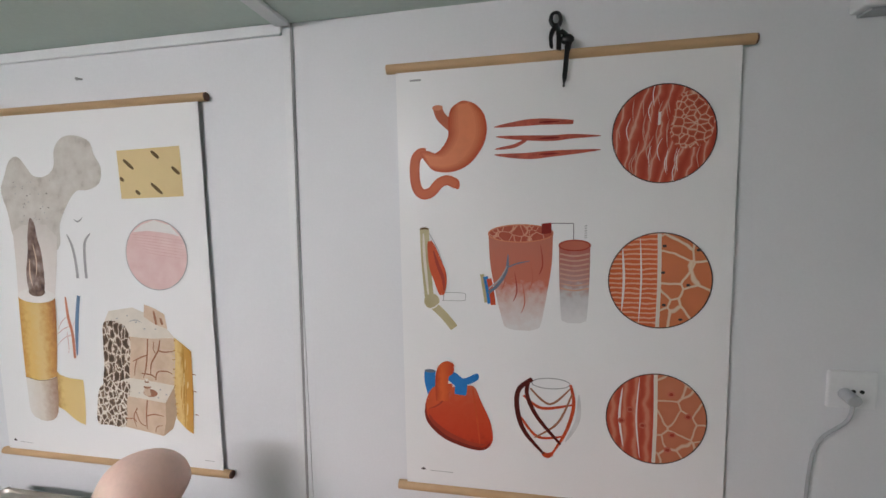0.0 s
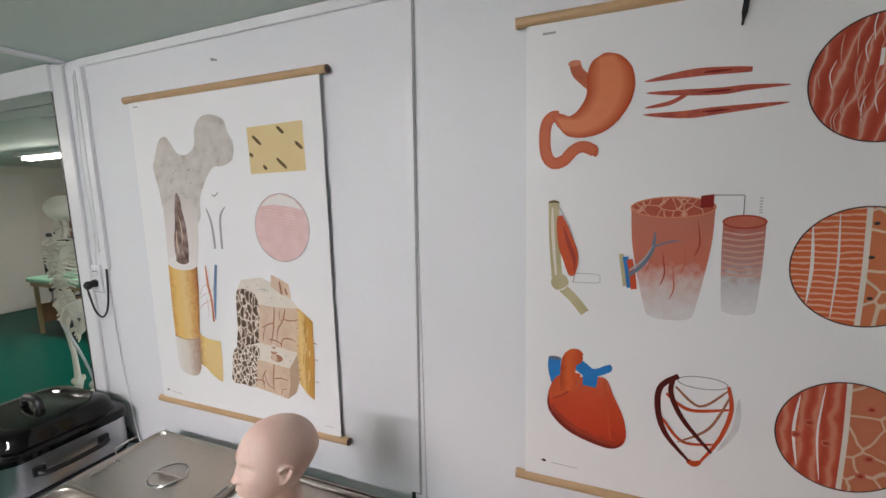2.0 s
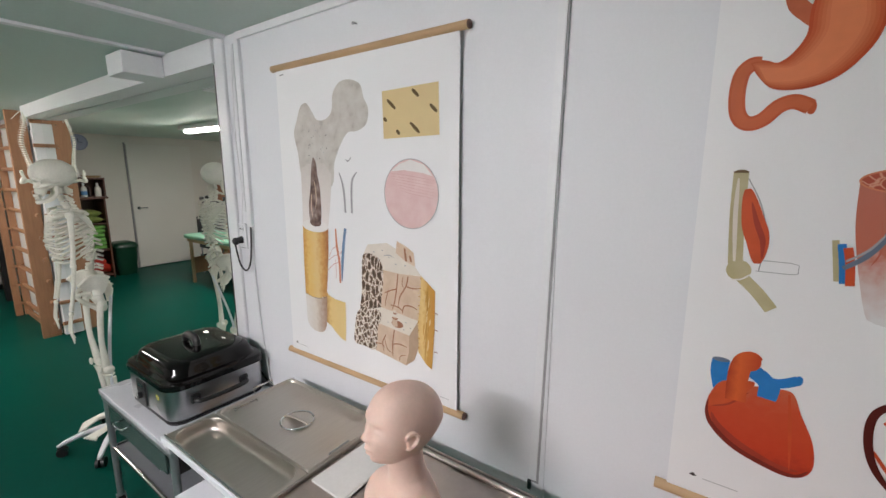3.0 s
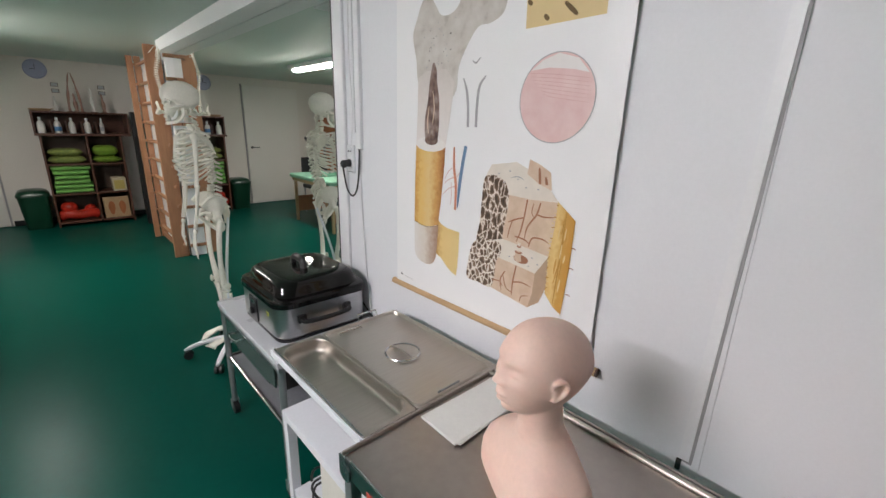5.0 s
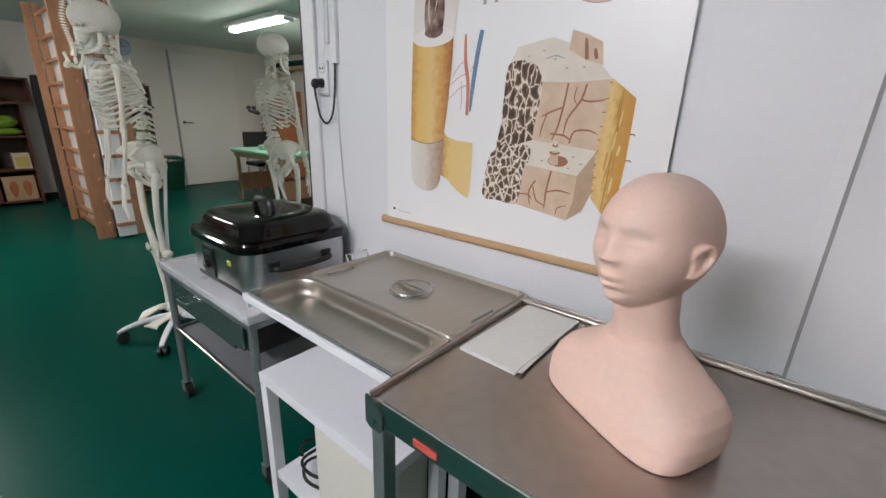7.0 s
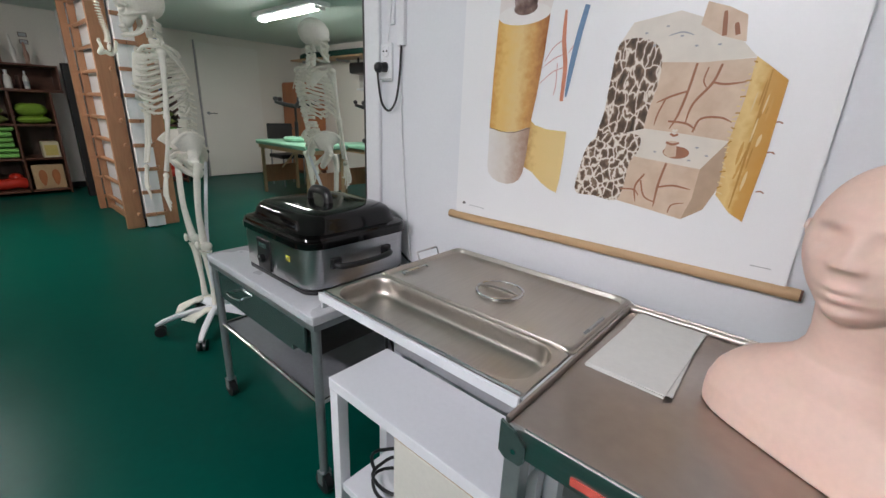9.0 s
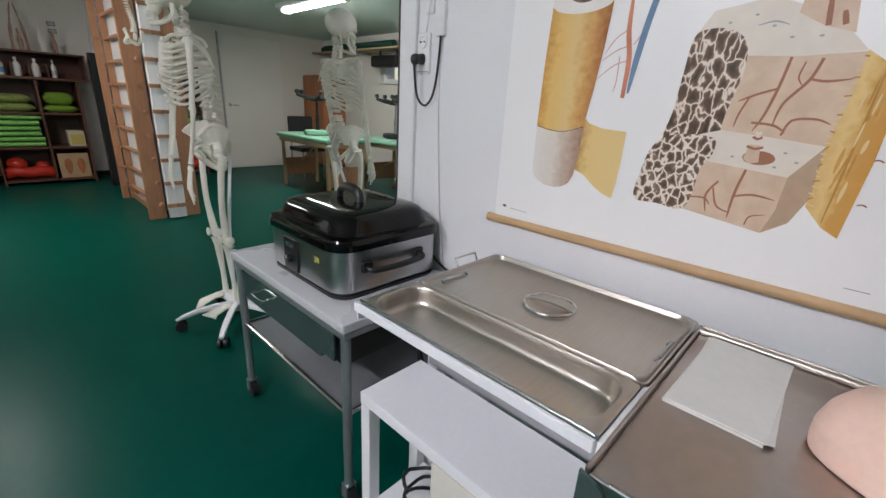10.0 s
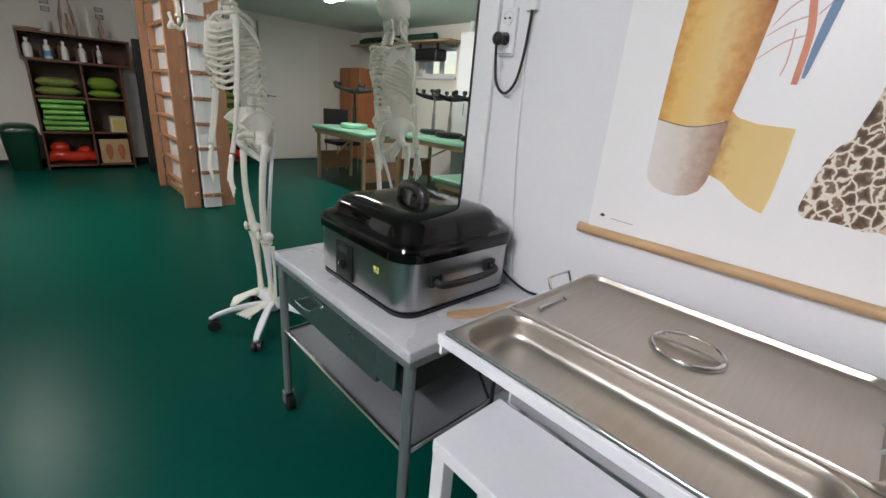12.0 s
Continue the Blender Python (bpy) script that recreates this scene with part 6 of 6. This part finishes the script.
    for x, z in ((-0.06, 1.17), (-0.03, 1.13), (-0.08, 1.14), (0.035, 1.215), (0.075, 1.16), (0.04, 1.11), (0.03, 1.07)):
        fill("nucleus", ellipse(cx + x, z, 0.009, 0.008, 16), I_CORE_RED, 2.5, c)
        fill("nucleus", ellipse(cx + x, z, 0.005, 0.004, 12), I_DKRED2, 2.9, c)
    for x, z in ((0.01, 1.585), (0.012, 1.44), (0.085, 1.575), (0.05, 1.405), (0.008, 1.52), (0.065, 1.49)):
        fill("nucleus", ellipse(cx + x, z, 0.005, 0.0035, 10), I_DARK, 2.5, c)
    for zc, q in ((1.85, 0.114), (1.5, 0.117), (1.149, 0.117)):
        ring("outline", cx, zc, q, q, 0.0026, I_DARK, 4, c)
    # arm
    stroke("upper_arm", [(-0.156, 1.632), (-0.154, 1.55), (-0.147, 1.45)], 0.025, I_OLIVE, 1, c)
    stroke("forearm", [(-0.140, 1.43), (-0.108, 1.40), (-0.080, 1.366)], 0.022, I_OLIVE, 1, c)
    fill("elbow", ellipse(-0.140, 1.438, 0.021, 0.021, 24), I_OLIVE, 1.5, c)
    stroke("bone_light", [(-0.159, 1.62), (-0.157, 1.55), (-0.149, 1.455)], 0.008, I_CREAM, 1.7, c, ends=(0.3, 0.5))
    stroke("bone_end", [(-0.1685, 1.632), (-0.156, 1.634), (-0.1435, 1.632)], 0.006, I_BROWN, 1.8, c, ends=(0.3, 0.3))
    stroke("joint_gap", [(-0.150, 1.417), (-0.134, 1.420), (-0.120, 1.432)], 0.0035, I_WHITE, 2.1, c, ends=(0.5, 0.5))
    stroke("biceps", [(-0.142, 1.60), (-0.128, 1.54), (-0.116, 1.50), (-0.112, 1.455)], 0.040, I_AORTA_R, 2, c, ends=(0.25, 0.25))
    stroke("biceps_shade", [(-0.133, 1.575), (-0.121, 1.535), (-0.108, 1.50), (-0.106, 1.465)], 0.010, I_DKRED2, 2.2, c, ends=(0.1, 0.1))
    stroke("tendon", [(-0.143, 1.62), (-0.118, 1.57), (-0.104, 1.51), (-0.108, 1.44)], 0.002, I_GREY, 1.6, c)
    stroke("swing_mark", [(-0.108, 1.462), (-0.060, 1.462), (-0.048, 1.459), (-0.048, 1.442), (-0.06, 1.440), (-0.112, 1.440)], 0.0014, I_GREY, 1, c, steps=1)
    # bundles
    ribbon("fascicle", [(0.014, 1.618), (0.018, 1.54), (0.032, 1.46), (0.050, 1.385), (0.060, 1.371), (0.080, 1.365)], [(0.176, 1.618), (0.173, 1.54), (0.161, 1.46), (0.147, 1.385), (0.138, 1.371), (0.118, 1.365)], 0.0, I_BUNDLE, 1, c)
    fill("bundle_end", ellipse(0.095, 1.618, 0.081, 0.022, 36), I_CELLS_B, 2, c)
    ring("bundle_rim", 0.095, 1.618, 0.081, 0.022, 0.003, I_CORAL, 3, c)
    for k, (x, z) in enumerate(((0.05, 1.50), (0.08, 1.47), (0.12, 1.50), (0.145, 1.54), (0.10, 1.44))):
        stroke("bundle_line", [(x, z + 0.05), (x + 0.006, z), (x - 0.004, z - 0.03)], 0.003, I_DKRED2 if k % 2 else I_CORE_RED, 2, c, ends=(0.1, 0.1))
    stroke("vessel", [(0.012, 1.462), (0.04, 1.488), (0.060, 1.525), (0.064, 1.565)], 0.009, I_STEEL_INK, 3, c, ends=(0.9, 0.2))
    stroke("vessel", [(0.014, 1.475), (0.042, 1.50), (0.062, 1.535)], 0.004, I_GREY, 3.5, c, ends=(0.9, 0.2))
    stroke("vessel", [(0.062, 1.53), (0.085, 1.54), (0.12, 1.548)], 0.004, I_STEEL_INK, 3.2, c, ends=(0.9, 0.1))
    for k, (m, w) in enumerate(((I_OLIVE, 0.010), (I_BLUE, 0.012), (I_RED, 0.013))):
        stroke("nerve_end", [(-0.004 + 0.009 * k, 1.512 - 0.006 * k), (0.002 + 0.009 * k, 1.472), (0.007 + 0.009 * k, 1.437 - 0.003 * k)], w, m, 1 + 0.5 * k, c)
    fill("fibre_block", [(0.148, 1.642), (0.172, 1.645), (0.172, 1.618), (0.148, 1.616)], I_DKRED, 3.5, c)
    stroke("leader", [(0.172, 1.643), (0.225, 1.642), (0.226, 1.64), (0.226, 1.60)], 0.0016, I_DARK, 2, c, steps=1)
    ribbon("fibre_cylinder", [(0.191, 1.587), (0.192, 1.50), (0.197, 1.405), (0.203, 1.393), (0.215, 1.388)], [(0.266, 1.587), (0.265, 1.50), (0.260, 1.405), (0.254, 1.393), (0.242, 1.388)], 0.0, I_SMALLB, 1, c)
    fill("small_bundle_end", ellipse(0.2285, 1.587, 0.0375, 0.013, 24), I_CORE_RED, 2, c)
    for k in range(8):
        z = 1.566 - 0.0125 * k
        stroke("band", [(0.193, z), (0.2285, z - 0.006), (0.264, z)], 0.0042, I_BANDPALE, 2, c)
    ring("bundle_rim", 0.2285, 1.587, 0.0375, 0.013, 0.003, I_DKRED2, 3, c)
    for k in range(6):
        stroke("note_bar", [(0.252, 1.605 + 0.006 * k), (0.258, 1.606 + 0.006 * k)], 0.002, I_GREY, 1, c)
    # heart
    fill("heart", [(-0.155, 1.178), (-0.166, 1.13), (-0.15, 1.09), (-0.105, 1.052), (-0.04, 1.030), (0.0, 1.030), (0.020, 1.058), (0.014, 1.11), (-0.01, 1.165), (-0.028, 1.205), (-0.06, 1.205), (-0.10, 1.200), (-0.135, 1.200)], I_HEART, 1.5, c, smooth=6)
    fill("atrium", [(-0.152, 1.178), (-0.162, 1.135), (-0.13, 1.15), (-0.095, 1.19), (-0.09, 1.21), (-0.13, 1.20)], I_AORTA_R, 2, c, smooth=5)
    stroke("heart_edge", [(-0.163, 1.150), (-0.163, 1.118), (-0.148, 1.088), (-0.105, 1.054), (-0.04, 1.033), (-0.004, 1.032), (0.014, 1.050)], 0.011, I_MAROON2, 2.3, c, ends=(0.1, 0.2))
    stroke("heart_shade", [(-0.155, 1.120), (-0.14, 1.094), (-0.10, 1.064), (-0.04, 1.042), (0.0, 1.044)], 0.016, I_DKRED2, 2.1, c, ends=(0.1, 0.1))
    stroke("atrium_edge", [(-0.155, 1.135), (-0.125, 1.150), (-0.095, 1.185)], 0.004, I_DKRED2, 2.6, c, ends=(0.2, 0.2))
    stroke("groove", [(-0.032, 1.20), (-0.022, 1.12), (-0.014, 1.04)], 0.006, I_RED, 2.2, c, ends=(0.6, 0.1))
    stroke("vena_cava", [(-0.149, 1.243), (-0.150, 1.215), (-0.142, 1.180)], 0.031, I_BLUE, 1, c)
    fill("vena_mouth", ellipse(-0.149, 1.243, 0.0155, 0.005, 20), I_STEEL_INK, 1.6, c)
    stroke("pulmonary_trunk", [(-0.066, 1.180), (-0.064, 1.205), (-0.066, 1.224)], 0.034, I_BLUE, 1.8, c, ends=(0.9, 0.95))
    stroke("pulmonary_branch", [(-0.064, 1.210), (-0.080, 1.224), (-0.098, 1.236)], 0.030, I_BLUE, 2.0, c)
    stroke("pulmonary_branch", [(-0.070, 1.218), (-0.048, 1.219), (-0.022, 1.233)], 0.019, I_BLUE, 2.2, c)
    fill("branch_end", ellipse(-0.021, 1.2335, 0.006, 0.0095, 16), I_BLUE, 2.4, c)
    stroke("aorta", [(-0.116, 1.160), (-0.117, 1.215), (-0.112, 1.245), (-0.100, 1.256), (-0.092, 1.250)], 0.036, I_AORTA, 3, c, ends=(1.0, 0.85))
    fill("aorta_bend", ellipse(-0.101, 1.252, 0.019, 0.021, 24), I_AORTA, 3.3, c)
    # fibre basket
    stroke("basket_fibre", [(0.125, 1.236), (0.090, 1.205), (0.086, 1.15), (0.105, 1.09), (0.155, 1.032)], 0.013, I_MAROON, 3, c, ends=(0.9, 0.4))
    stroke("basket_fibre", [(0.115, 1.23), (0.112, 1.19), (0.14, 1.13), (0.198, 1.062)], 0.011, I_MAROON, 3.5, c, ends=(0.9, 0.5))
    for pts, w in (([(0.222, 1.225), (0.230, 1.17), (0.212, 1.10), (0.175, 1.032)], 0.009), ([(0.102, 1.19), (0.15, 1.158), (0.229, 1.172)], 0.008), ([(0.095, 1.13), (0.14, 1.078), (0.208, 1.085)], 0.007), ([(0.226, 1.20), (0.19, 1.12), (0.13, 1.075)], 0.006), ([(0.12, 1.21), (0.17, 1.17), (0.222, 1.215)], 0.006), ([(0.152, 1.034), (0.165, 1.028), (0.178, 1.036)], 0.014)):
        stroke("basket_fibre", pts, w, I_VESSEL if w < 0.007 else I_RED, 2.5, c, ends=(0.7, 0.5))
    ring("basket_ring", 0.172, 1.226, 0.048, 0.014, 0.0024, I_GREY, 2, c)
    stroke("basket_shade", [(0.243, 1.20), (0.240, 1.13), (0.21, 1.07)], 0.012, ink("ink_pale_grey", (0.70, 0.70, 0.71)), 1, c, ends=(0.2, 0.2))
    fill("printer_mark", [(-0.182, 0.957), (-0.174, 0.963), (-0.166, 0.957), (-0.174, 0.954)], I_DARK, 1, c)
    stroke("note_bar", [(-0.155, 0.955), (-0.09, 0.954)], 0.0016, I_GREY, 1, c)
    stroke("note_bar", [(-0.186, 2.016), (-0.156, 2.016)], 0.005, I_GREY, 1, c)


def bone_print(c):
    # thigh bone, opened
    speck = random.Random(8)
    fill("thigh_bone", [(-1.486, 1.877), (-1.455, 1.845), (-1.43, 1.815), (-1.385, 1.812), (-1.348, 1.838), (-1.338, 1.895), (-1.305, 1.928), (-1.255, 1.932), (-1.205, 1.912), (-1.190, 1.87), (-1.170, 1.832), (-1.18, 1.785), (-1.225, 1.765), (-1.27, 1.762), (-1.31, 1.72), (-1.345, 1.66), (-1.362, 1.58), (-1.48, 1.56), (-1.535, 1.62), (-1.548, 1.70), (-1.566, 1.77), (-1.545, 1.82), (-1.52, 1.865)], I_BONE, 1, c, smooth=4)
    fill("shaft", [(-1.536, 1.64), (-1.49, 1.66), (-1.40, 1.66), (-1.360, 1.62), (-1.375, 1.52), (-1.392, 1.43), (-1.468, 1.40), (-1.543, 1.43), (-1.538, 1.53)], I_SHAFT, 1.6, c)
    fill("marrow", [(-1.458, 1.682), (-1.444, 1.66), (-1.440, 1.62), (-1.428, 1.56), (-1.430, 1.455), (-1.455, 1.430), (-1.492, 1.438), (-1.499, 1.50), (-1.484, 1.57), (-1.478, 1.62), (-1.468, 1.665)], I_MARROW, 2.6, c, smooth=5)
    for k in range(34):
        x, z = speck.gauss(-1.44, 0.045), speck.uniform(1.66, 1.80)
        fill("speck", ellipse(x, z, speck.uniform(0.0012, 0.0035), speck.uniform(0.001, 0.003), 7), I_GREY if k % 3 else I_DARK, 2.2, c)
    stroke("marrow_streak", [(-1.460, 1.60), (-1.452, 1.54), (-1.460, 1.49)], 0.005, I_TAN, 2.9, c, ends=(0.1, 0.1))
    stroke("marrow_streak", [(-1.478, 1.55), (-1.484, 1.50), (-1.478, 1.46)], 0.006, I_TAN, 2.9, c, ends=(0.1, 0.3))
    fill("periosteum", [(-1.543, 1.428), (-1.393, 1.428), (-1.398, 1.34), (-1.408, 1.24), (-1.42, 1.156), (-1.46, 1.142), (-1.51, 1.138), (-1.549, 1.148), (-1.548, 1.28)], I_GOLD, 2, c)
    fill("bone_ring", ellipse(-1.468, 1.427, 0.076, 0.024, 32), I_WHITE, 2.3, c)
    fill("ring_hole", ellipse(-1.464, 1.441, 0.034, 0.016, 24), I_MARROW, 2.6, c)
    fill("compact_core", [(-1.549, 1.148), (-1.46, 1.140), (-1.418, 1.155), (-1.422, 1.08), (-1.428, 1.035), (-1.438, 1.014), (-1.455, 1.002), (-1.478, 0.997), (-1.505, 0.999), (-1.528, 1.008), (-1.542, 1.022), (-1.547, 1.042)], I_CORE, 1.8, c)
    stroke("cut_edge", [(-1.549, 1.148), (-1.48, 1.138), (-1.42, 1.154)], 0.0018, I_BROWN, 2.4, c)
    fill("peeled_flap", [(-1.425, 1.18), (-1.405, 1.162), (-1.37, 1.153), (-1.314, 1.150), (-1.314, 1.09), (-1.317, 1.03), (-1.322, 0.995), (-1.345, 1.002), (-1.370, 1.016), (-1.400, 1.040), (-1.43, 1.052)], I_GOLD2, 1.5, c)
    # boxed section, circle, hairlines
    fill("section_box", [(-1.107, 1.879), (-0.887, 1.884), (-0.884, 1.737), (-1.103, 1.734)], I_SAND, 1, c)
    for x, z, q in ((-1.068, 1.837, 0.021), (-0.972, 1.862, 0.016), (-0.905, 1.813, 0.016), (-0.975, 1.762, 0.023), (-1.042, 1.752, 0.009), (-1.095, 1.793, 0.008)):
        stroke("canal", [(x - q * 0.8, z + q * 0.7), (x, z), (x + q * 0.8, z - q * 0.7)], 0.011, I_BROWN, 2, c, ends=(0.5, 0.5))
    fill("tissue_field", ellipse(-0.995, 1.562, 0.109, 0.108, 48), I_PINK, 1, c)
    fill("tissue_top", [(-1.075, 1.632), (-1.04, 1.655), (-0.995, 1.668), (-0.94, 1.652), (-0.908, 1.618), (-0.95, 1.628), (-1.02, 1.636)], I_WHITE, 2, c)
    for k in range(7):
        z = 1.615 - 0.009 * k
        stroke("tissue_line", [(-1.09 + 0.01 * k, z + 0.012), (-1.0, z + 0.004), (-0.90, z - 0.01)], 0.0012, I_BLUSH, 2.4, c, ends=(0.3, 0.3))
    ring("outline", -0.995, 1.562, 0.109, 0.108, 0.0022, I_GREY, 3, c)
    stroke("curved_plate", [(-1.322, 1.628), (-1.306, 1.590), (-1.298, 1.54), (-1.296, 1.487)], 0.010, I_GREY, 1, c, ends=(0.3, 1.0))
    stroke("curved_plate", [(-1.232, 1.630), (-1.256, 1.600), (-1.262, 1.54), (-1.262, 1.487)], 0.010, I_GREY, 1, c, ends=(0.3, 1.0))
    stroke("small_curve", [(-1.288, 1.675), (-1.274, 1.667), (-1.256, 1.680)], 0.005, I_GREY, 1, c, ends=(0.2, 0.4))
    stroke("artery", [(-1.352, 1.425), (-1.349, 1.36), (-1.338, 1.30), (-1.338, 1.222)], 0.011, I_ARTERY, 2, c, ends=(0.5, 0.8))
    stroke("vein", [(-1.300, 1.430), (-1.312, 1.37), (-1.322, 1.30), (-1.328, 1.232)], 0.014, ink("ink_steel_blue", (0.19, 0.30, 0.46)), 1.5, c, ends=(0.9, 0.3))
    for pts in ([(-1.342, 1.33), (-1.37, 1.32), (-1.40, 1.30)], [(-1.338, 1.30), (-1.37, 1.29), (-1.405, 1.262)], [(-1.352, 1.36), (-1.375, 1.345), (-1.395, 1.315)], [(-1.36, 1.31), (-1.358, 1.26), (-1.362, 1.235)], [(-1.32, 1.35), (-1.335, 1.33)]):
        stroke("fine_vessel", pts, 0.0022, I_BLUSH, 1.2, c, ends=(0.9, 0.4))
    # bone block
    fill("block_lamella", [(-1.19, 1.383), (-1.10, 1.397), (-1.05, 1.378), (-1.0, 1.352), (-0.955, 1.305), (-1.04, 1.298), (-1.13, 1.302), (-1.218, 1.335)], I_CREAM, 1, c)
    fill("block_plate", [(-1.055, 1.408), (-1.018, 1.395), (-0.985, 1.378), (-0.978, 1.332), (-1.02, 1.345), (-1.06, 1.368)], I_TAN, 2, c)
    for x in (-1.022, -1.000):
        stroke("plate_groove", [(x, 1.388 - (x + 1.022)), (x + 0.006, 1.345)], 0.008, I_VESSEL, 2.6, c, ends=(0.6, 1.0))
    fill("block_face", [(-1.135, 1.303), (-1.04, 1.299), (-0.952, 1.304), (-0.955, 1.23), (-0.967, 1.15), (-1.04, 1.158), (-1.14, 1.168)], I_TAN, 1.5, c)
    fill("spongy_bone", [(-1.216, 1.338), (-1.19, 1.352), (-1.155, 1.348), (-1.125, 1.325), (-1.118, 1.27), (-1.13, 1.20), (-1.138, 1.145), (-1.19, 1.135), (-1.235, 1.135), (-1.226, 1.20), (-1.222, 1.27)], I_SPONGE, 2, c, smooth=4)
    fill("step_top", [(-1.23, 1.138), (-1.13, 1.168), (-1.04, 1.160), (-0.968, 1.152), (-0.985, 1.11), (-1.005, 1.092), (-1.08, 1.100), (-1.15, 1.108)], I_CREAM, 2.2, c)
    fill("step_face", [(-1.155, 1.108), (-1.08, 1.100), (-1.005, 1.092), (-1.008, 1.03), (-1.022, 0.982), (-1.09, 0.992), (-1.165, 1.002)], I_TAN, 2, c)
    fill("step_side", [(-1.006, 1.092), (-0.968, 1.150), (-0.966, 1.06), (-0.985, 1.01), (-1.022, 0.982), (-1.009, 1.03)], I_STEPSHADE, 2.7, c)
    fill("spongy_bone", [(-1.235, 1.142), (-1.20, 1.155), (-1.14, 1.152), (-1.135, 1.12), (-1.15, 1.09), (-1.155, 1.03), (-1.17, 1.0), (-1.22, 1.004), (-1.270, 1.008), (-1.266, 1.07), (-1.255, 1.118)], I_SPONGE_S, 2.6, c, smooth=4)
    fill("gold_side", [(-0.955, 1.306), (-0.930, 1.288), (-0.899, 1.264), (-0.902, 1.13), (-0.912, 0.998), (-0.938, 1.012), (-0.968, 1.045), (-0.968, 1.15), (-0.958, 1.23)], I_GOLD3, 2.4, c)
    edge = random.Random(21)
    for k in range(26):
        t = k / 25
        x, z = -0.956 - 0.012 * math.sin(t * 2.6), 1.296 - 0.245 * t
        stroke("fringe", [(x - edge.uniform(0.001, 0.006), z + edge.uniform(-0.003, 0.003)), (x + edge.uniform(0.001, 0.006), z + edge.uniform(-0.004, 0.004))], 0.0026, I_SAND if k % 3 else I_FRINGE, 2.95, c, steps=1)
    for k in range(16):
        x, z, h = edge.uniform(-0.945, -0.908), edge.uniform(1.07, 1.25), edge.uniform(0.015, 0.05)
        stroke("streak", [(x, z + h / 2), (x - 0.002, z), (x - 0.004, z - h / 2)], edge.uniform(0.002, 0.006), (I_FRINGE, I_STREAK, I_SAND)[k % 3], 2.93, c, ends=(0.1, 0.1))
    stroke("flap_fold", [(-0.926, 1.283), (-0.930, 1.20), (-0.935, 1.10), (-0.940, 1.02)], 0.004, I_FRINGE, 2.97, c, ends=(0.4, 0.4))
    for z in (1.19, 1.135, 1.06):
        stroke("fine_vessel", [(-0.903, z), (-0.896, z + 0.002), (-0.890, z - 0.001)], 0.0025, I_VESSEL, 1, c)
    for pts, w in (([(-1.052, 1.298), (-1.058, 1.25), (-1.068, 1.20), (-1.08, 1.17)], 0.007), ([(-1.008, 1.295), (-1.018, 1.26), (-1.045, 1.22), (-1.052, 1.18)], 0.007), ([(-1.018, 1.262), (-0.995, 1.258), (-0.962, 1.262)], 0.006), ([(-1.060, 1.245), (-1.088, 1.235), (-1.115, 1.222)], 0.006), ([(-1.098, 1.23), (-1.108, 1.20), (-1.112, 1.175)], 0.005), ([(-1.085, 1.185), (-1.05, 1.182), (-1.03, 1.17)], 0.006), ([(-1.035, 1.165), (-1.025, 1.192), (-0.992, 1.196), (-0.970, 1.188)], 0.006), ([(-1.03, 1.29), (-1.034, 1.265), (-1.025, 1.25)], 0.004),
                    ([(-1.160, 1.03), (-1.13, 1.032), (-1.118, 1.02)], 0.005), ([(-1.112, 1.07), (-1.128, 1.04), (-1.122, 1.005)], 0.006), ([(-1.118, 1.055), (-1.105, 1.02), (-1.078, 1.01)], 0.005), ([(-1.072, 1.098), (-1.080, 1.05), (-1.082, 1.0)], 0.007), ([(-1.078, 1.045), (-1.05, 1.052), (-1.015, 1.048)], 0.006), ([(-1.05, 0.992), (-1.045, 1.01), (-1.022, 1.018)], 0.004)):
        stroke("bone_vessel", pts, w * 0.72, I_VESSEL, 3, c, ends=(0.9, 0.3))
    fill("osteon_pit", ellipse(-1.058, 1.122, 0.026, 0.013, 24), I_VESSEL, 3, c)
    fill("osteon_base", [(-1.082, 1.118), (-1.078, 1.145), (-1.060, 1.145), (-1.056, 1.114), (-1.070, 1.110)], I_TAN, 3.5, c)
    for k in range(4):
        w = 0.013 - 0.0028 * k
        stroke("osteon_ring", [(-1.068 - w, 1.142 + 0.009 * k), (-1.068, 1.138 + 0.009 * k), (-1.068 + w, 1.142 + 0.009 * k)], 0.0045, I_CREAM if k % 2 else I_VESSEL, 4, c)
    for x, z in ((-1.10, 1.12), (-1.02, 1.135), (-1.0, 1.12), (-1.03, 1.108), (-1.16, 1.36), (-1.12, 1.37), (-1.09, 1.35), (-1.06, 1.33), (-1.02, 1.33), (-1.14, 1.335)):
        fill("pore", ellipse(x, z, 0.0035, 0.002, 8), I_GREY, 3, c)
    stroke("crack", [(-1.115, 1.352), (-1.09, 1.357), (-1.068, 1.35)], 0.003, I_GREY, 3, c, ends=(0.3, 0.3))
    fill("printer_mark", [(-1.634, 0.917), (-1.626, 0.923), (-1.618, 0.917), (-1.626, 0.914)], I_DARK, 1, c)
    stroke("note_bar", [(-1.605, 0.914), (-1.55, 0.912)], 0.0016, I_GREY, 1, c)
    stroke("note_bar", [(-0.88, 0.914), (-0.845, 0.914)], 0.0016, I_GREY, 1, c)
    stroke("note_bar", [(-1.636, 1.990), (-1.61, 1.990)], 0.004, I_GREY, 1, c)


bone_print(CHART_A)
muscle_print(CHART_B)
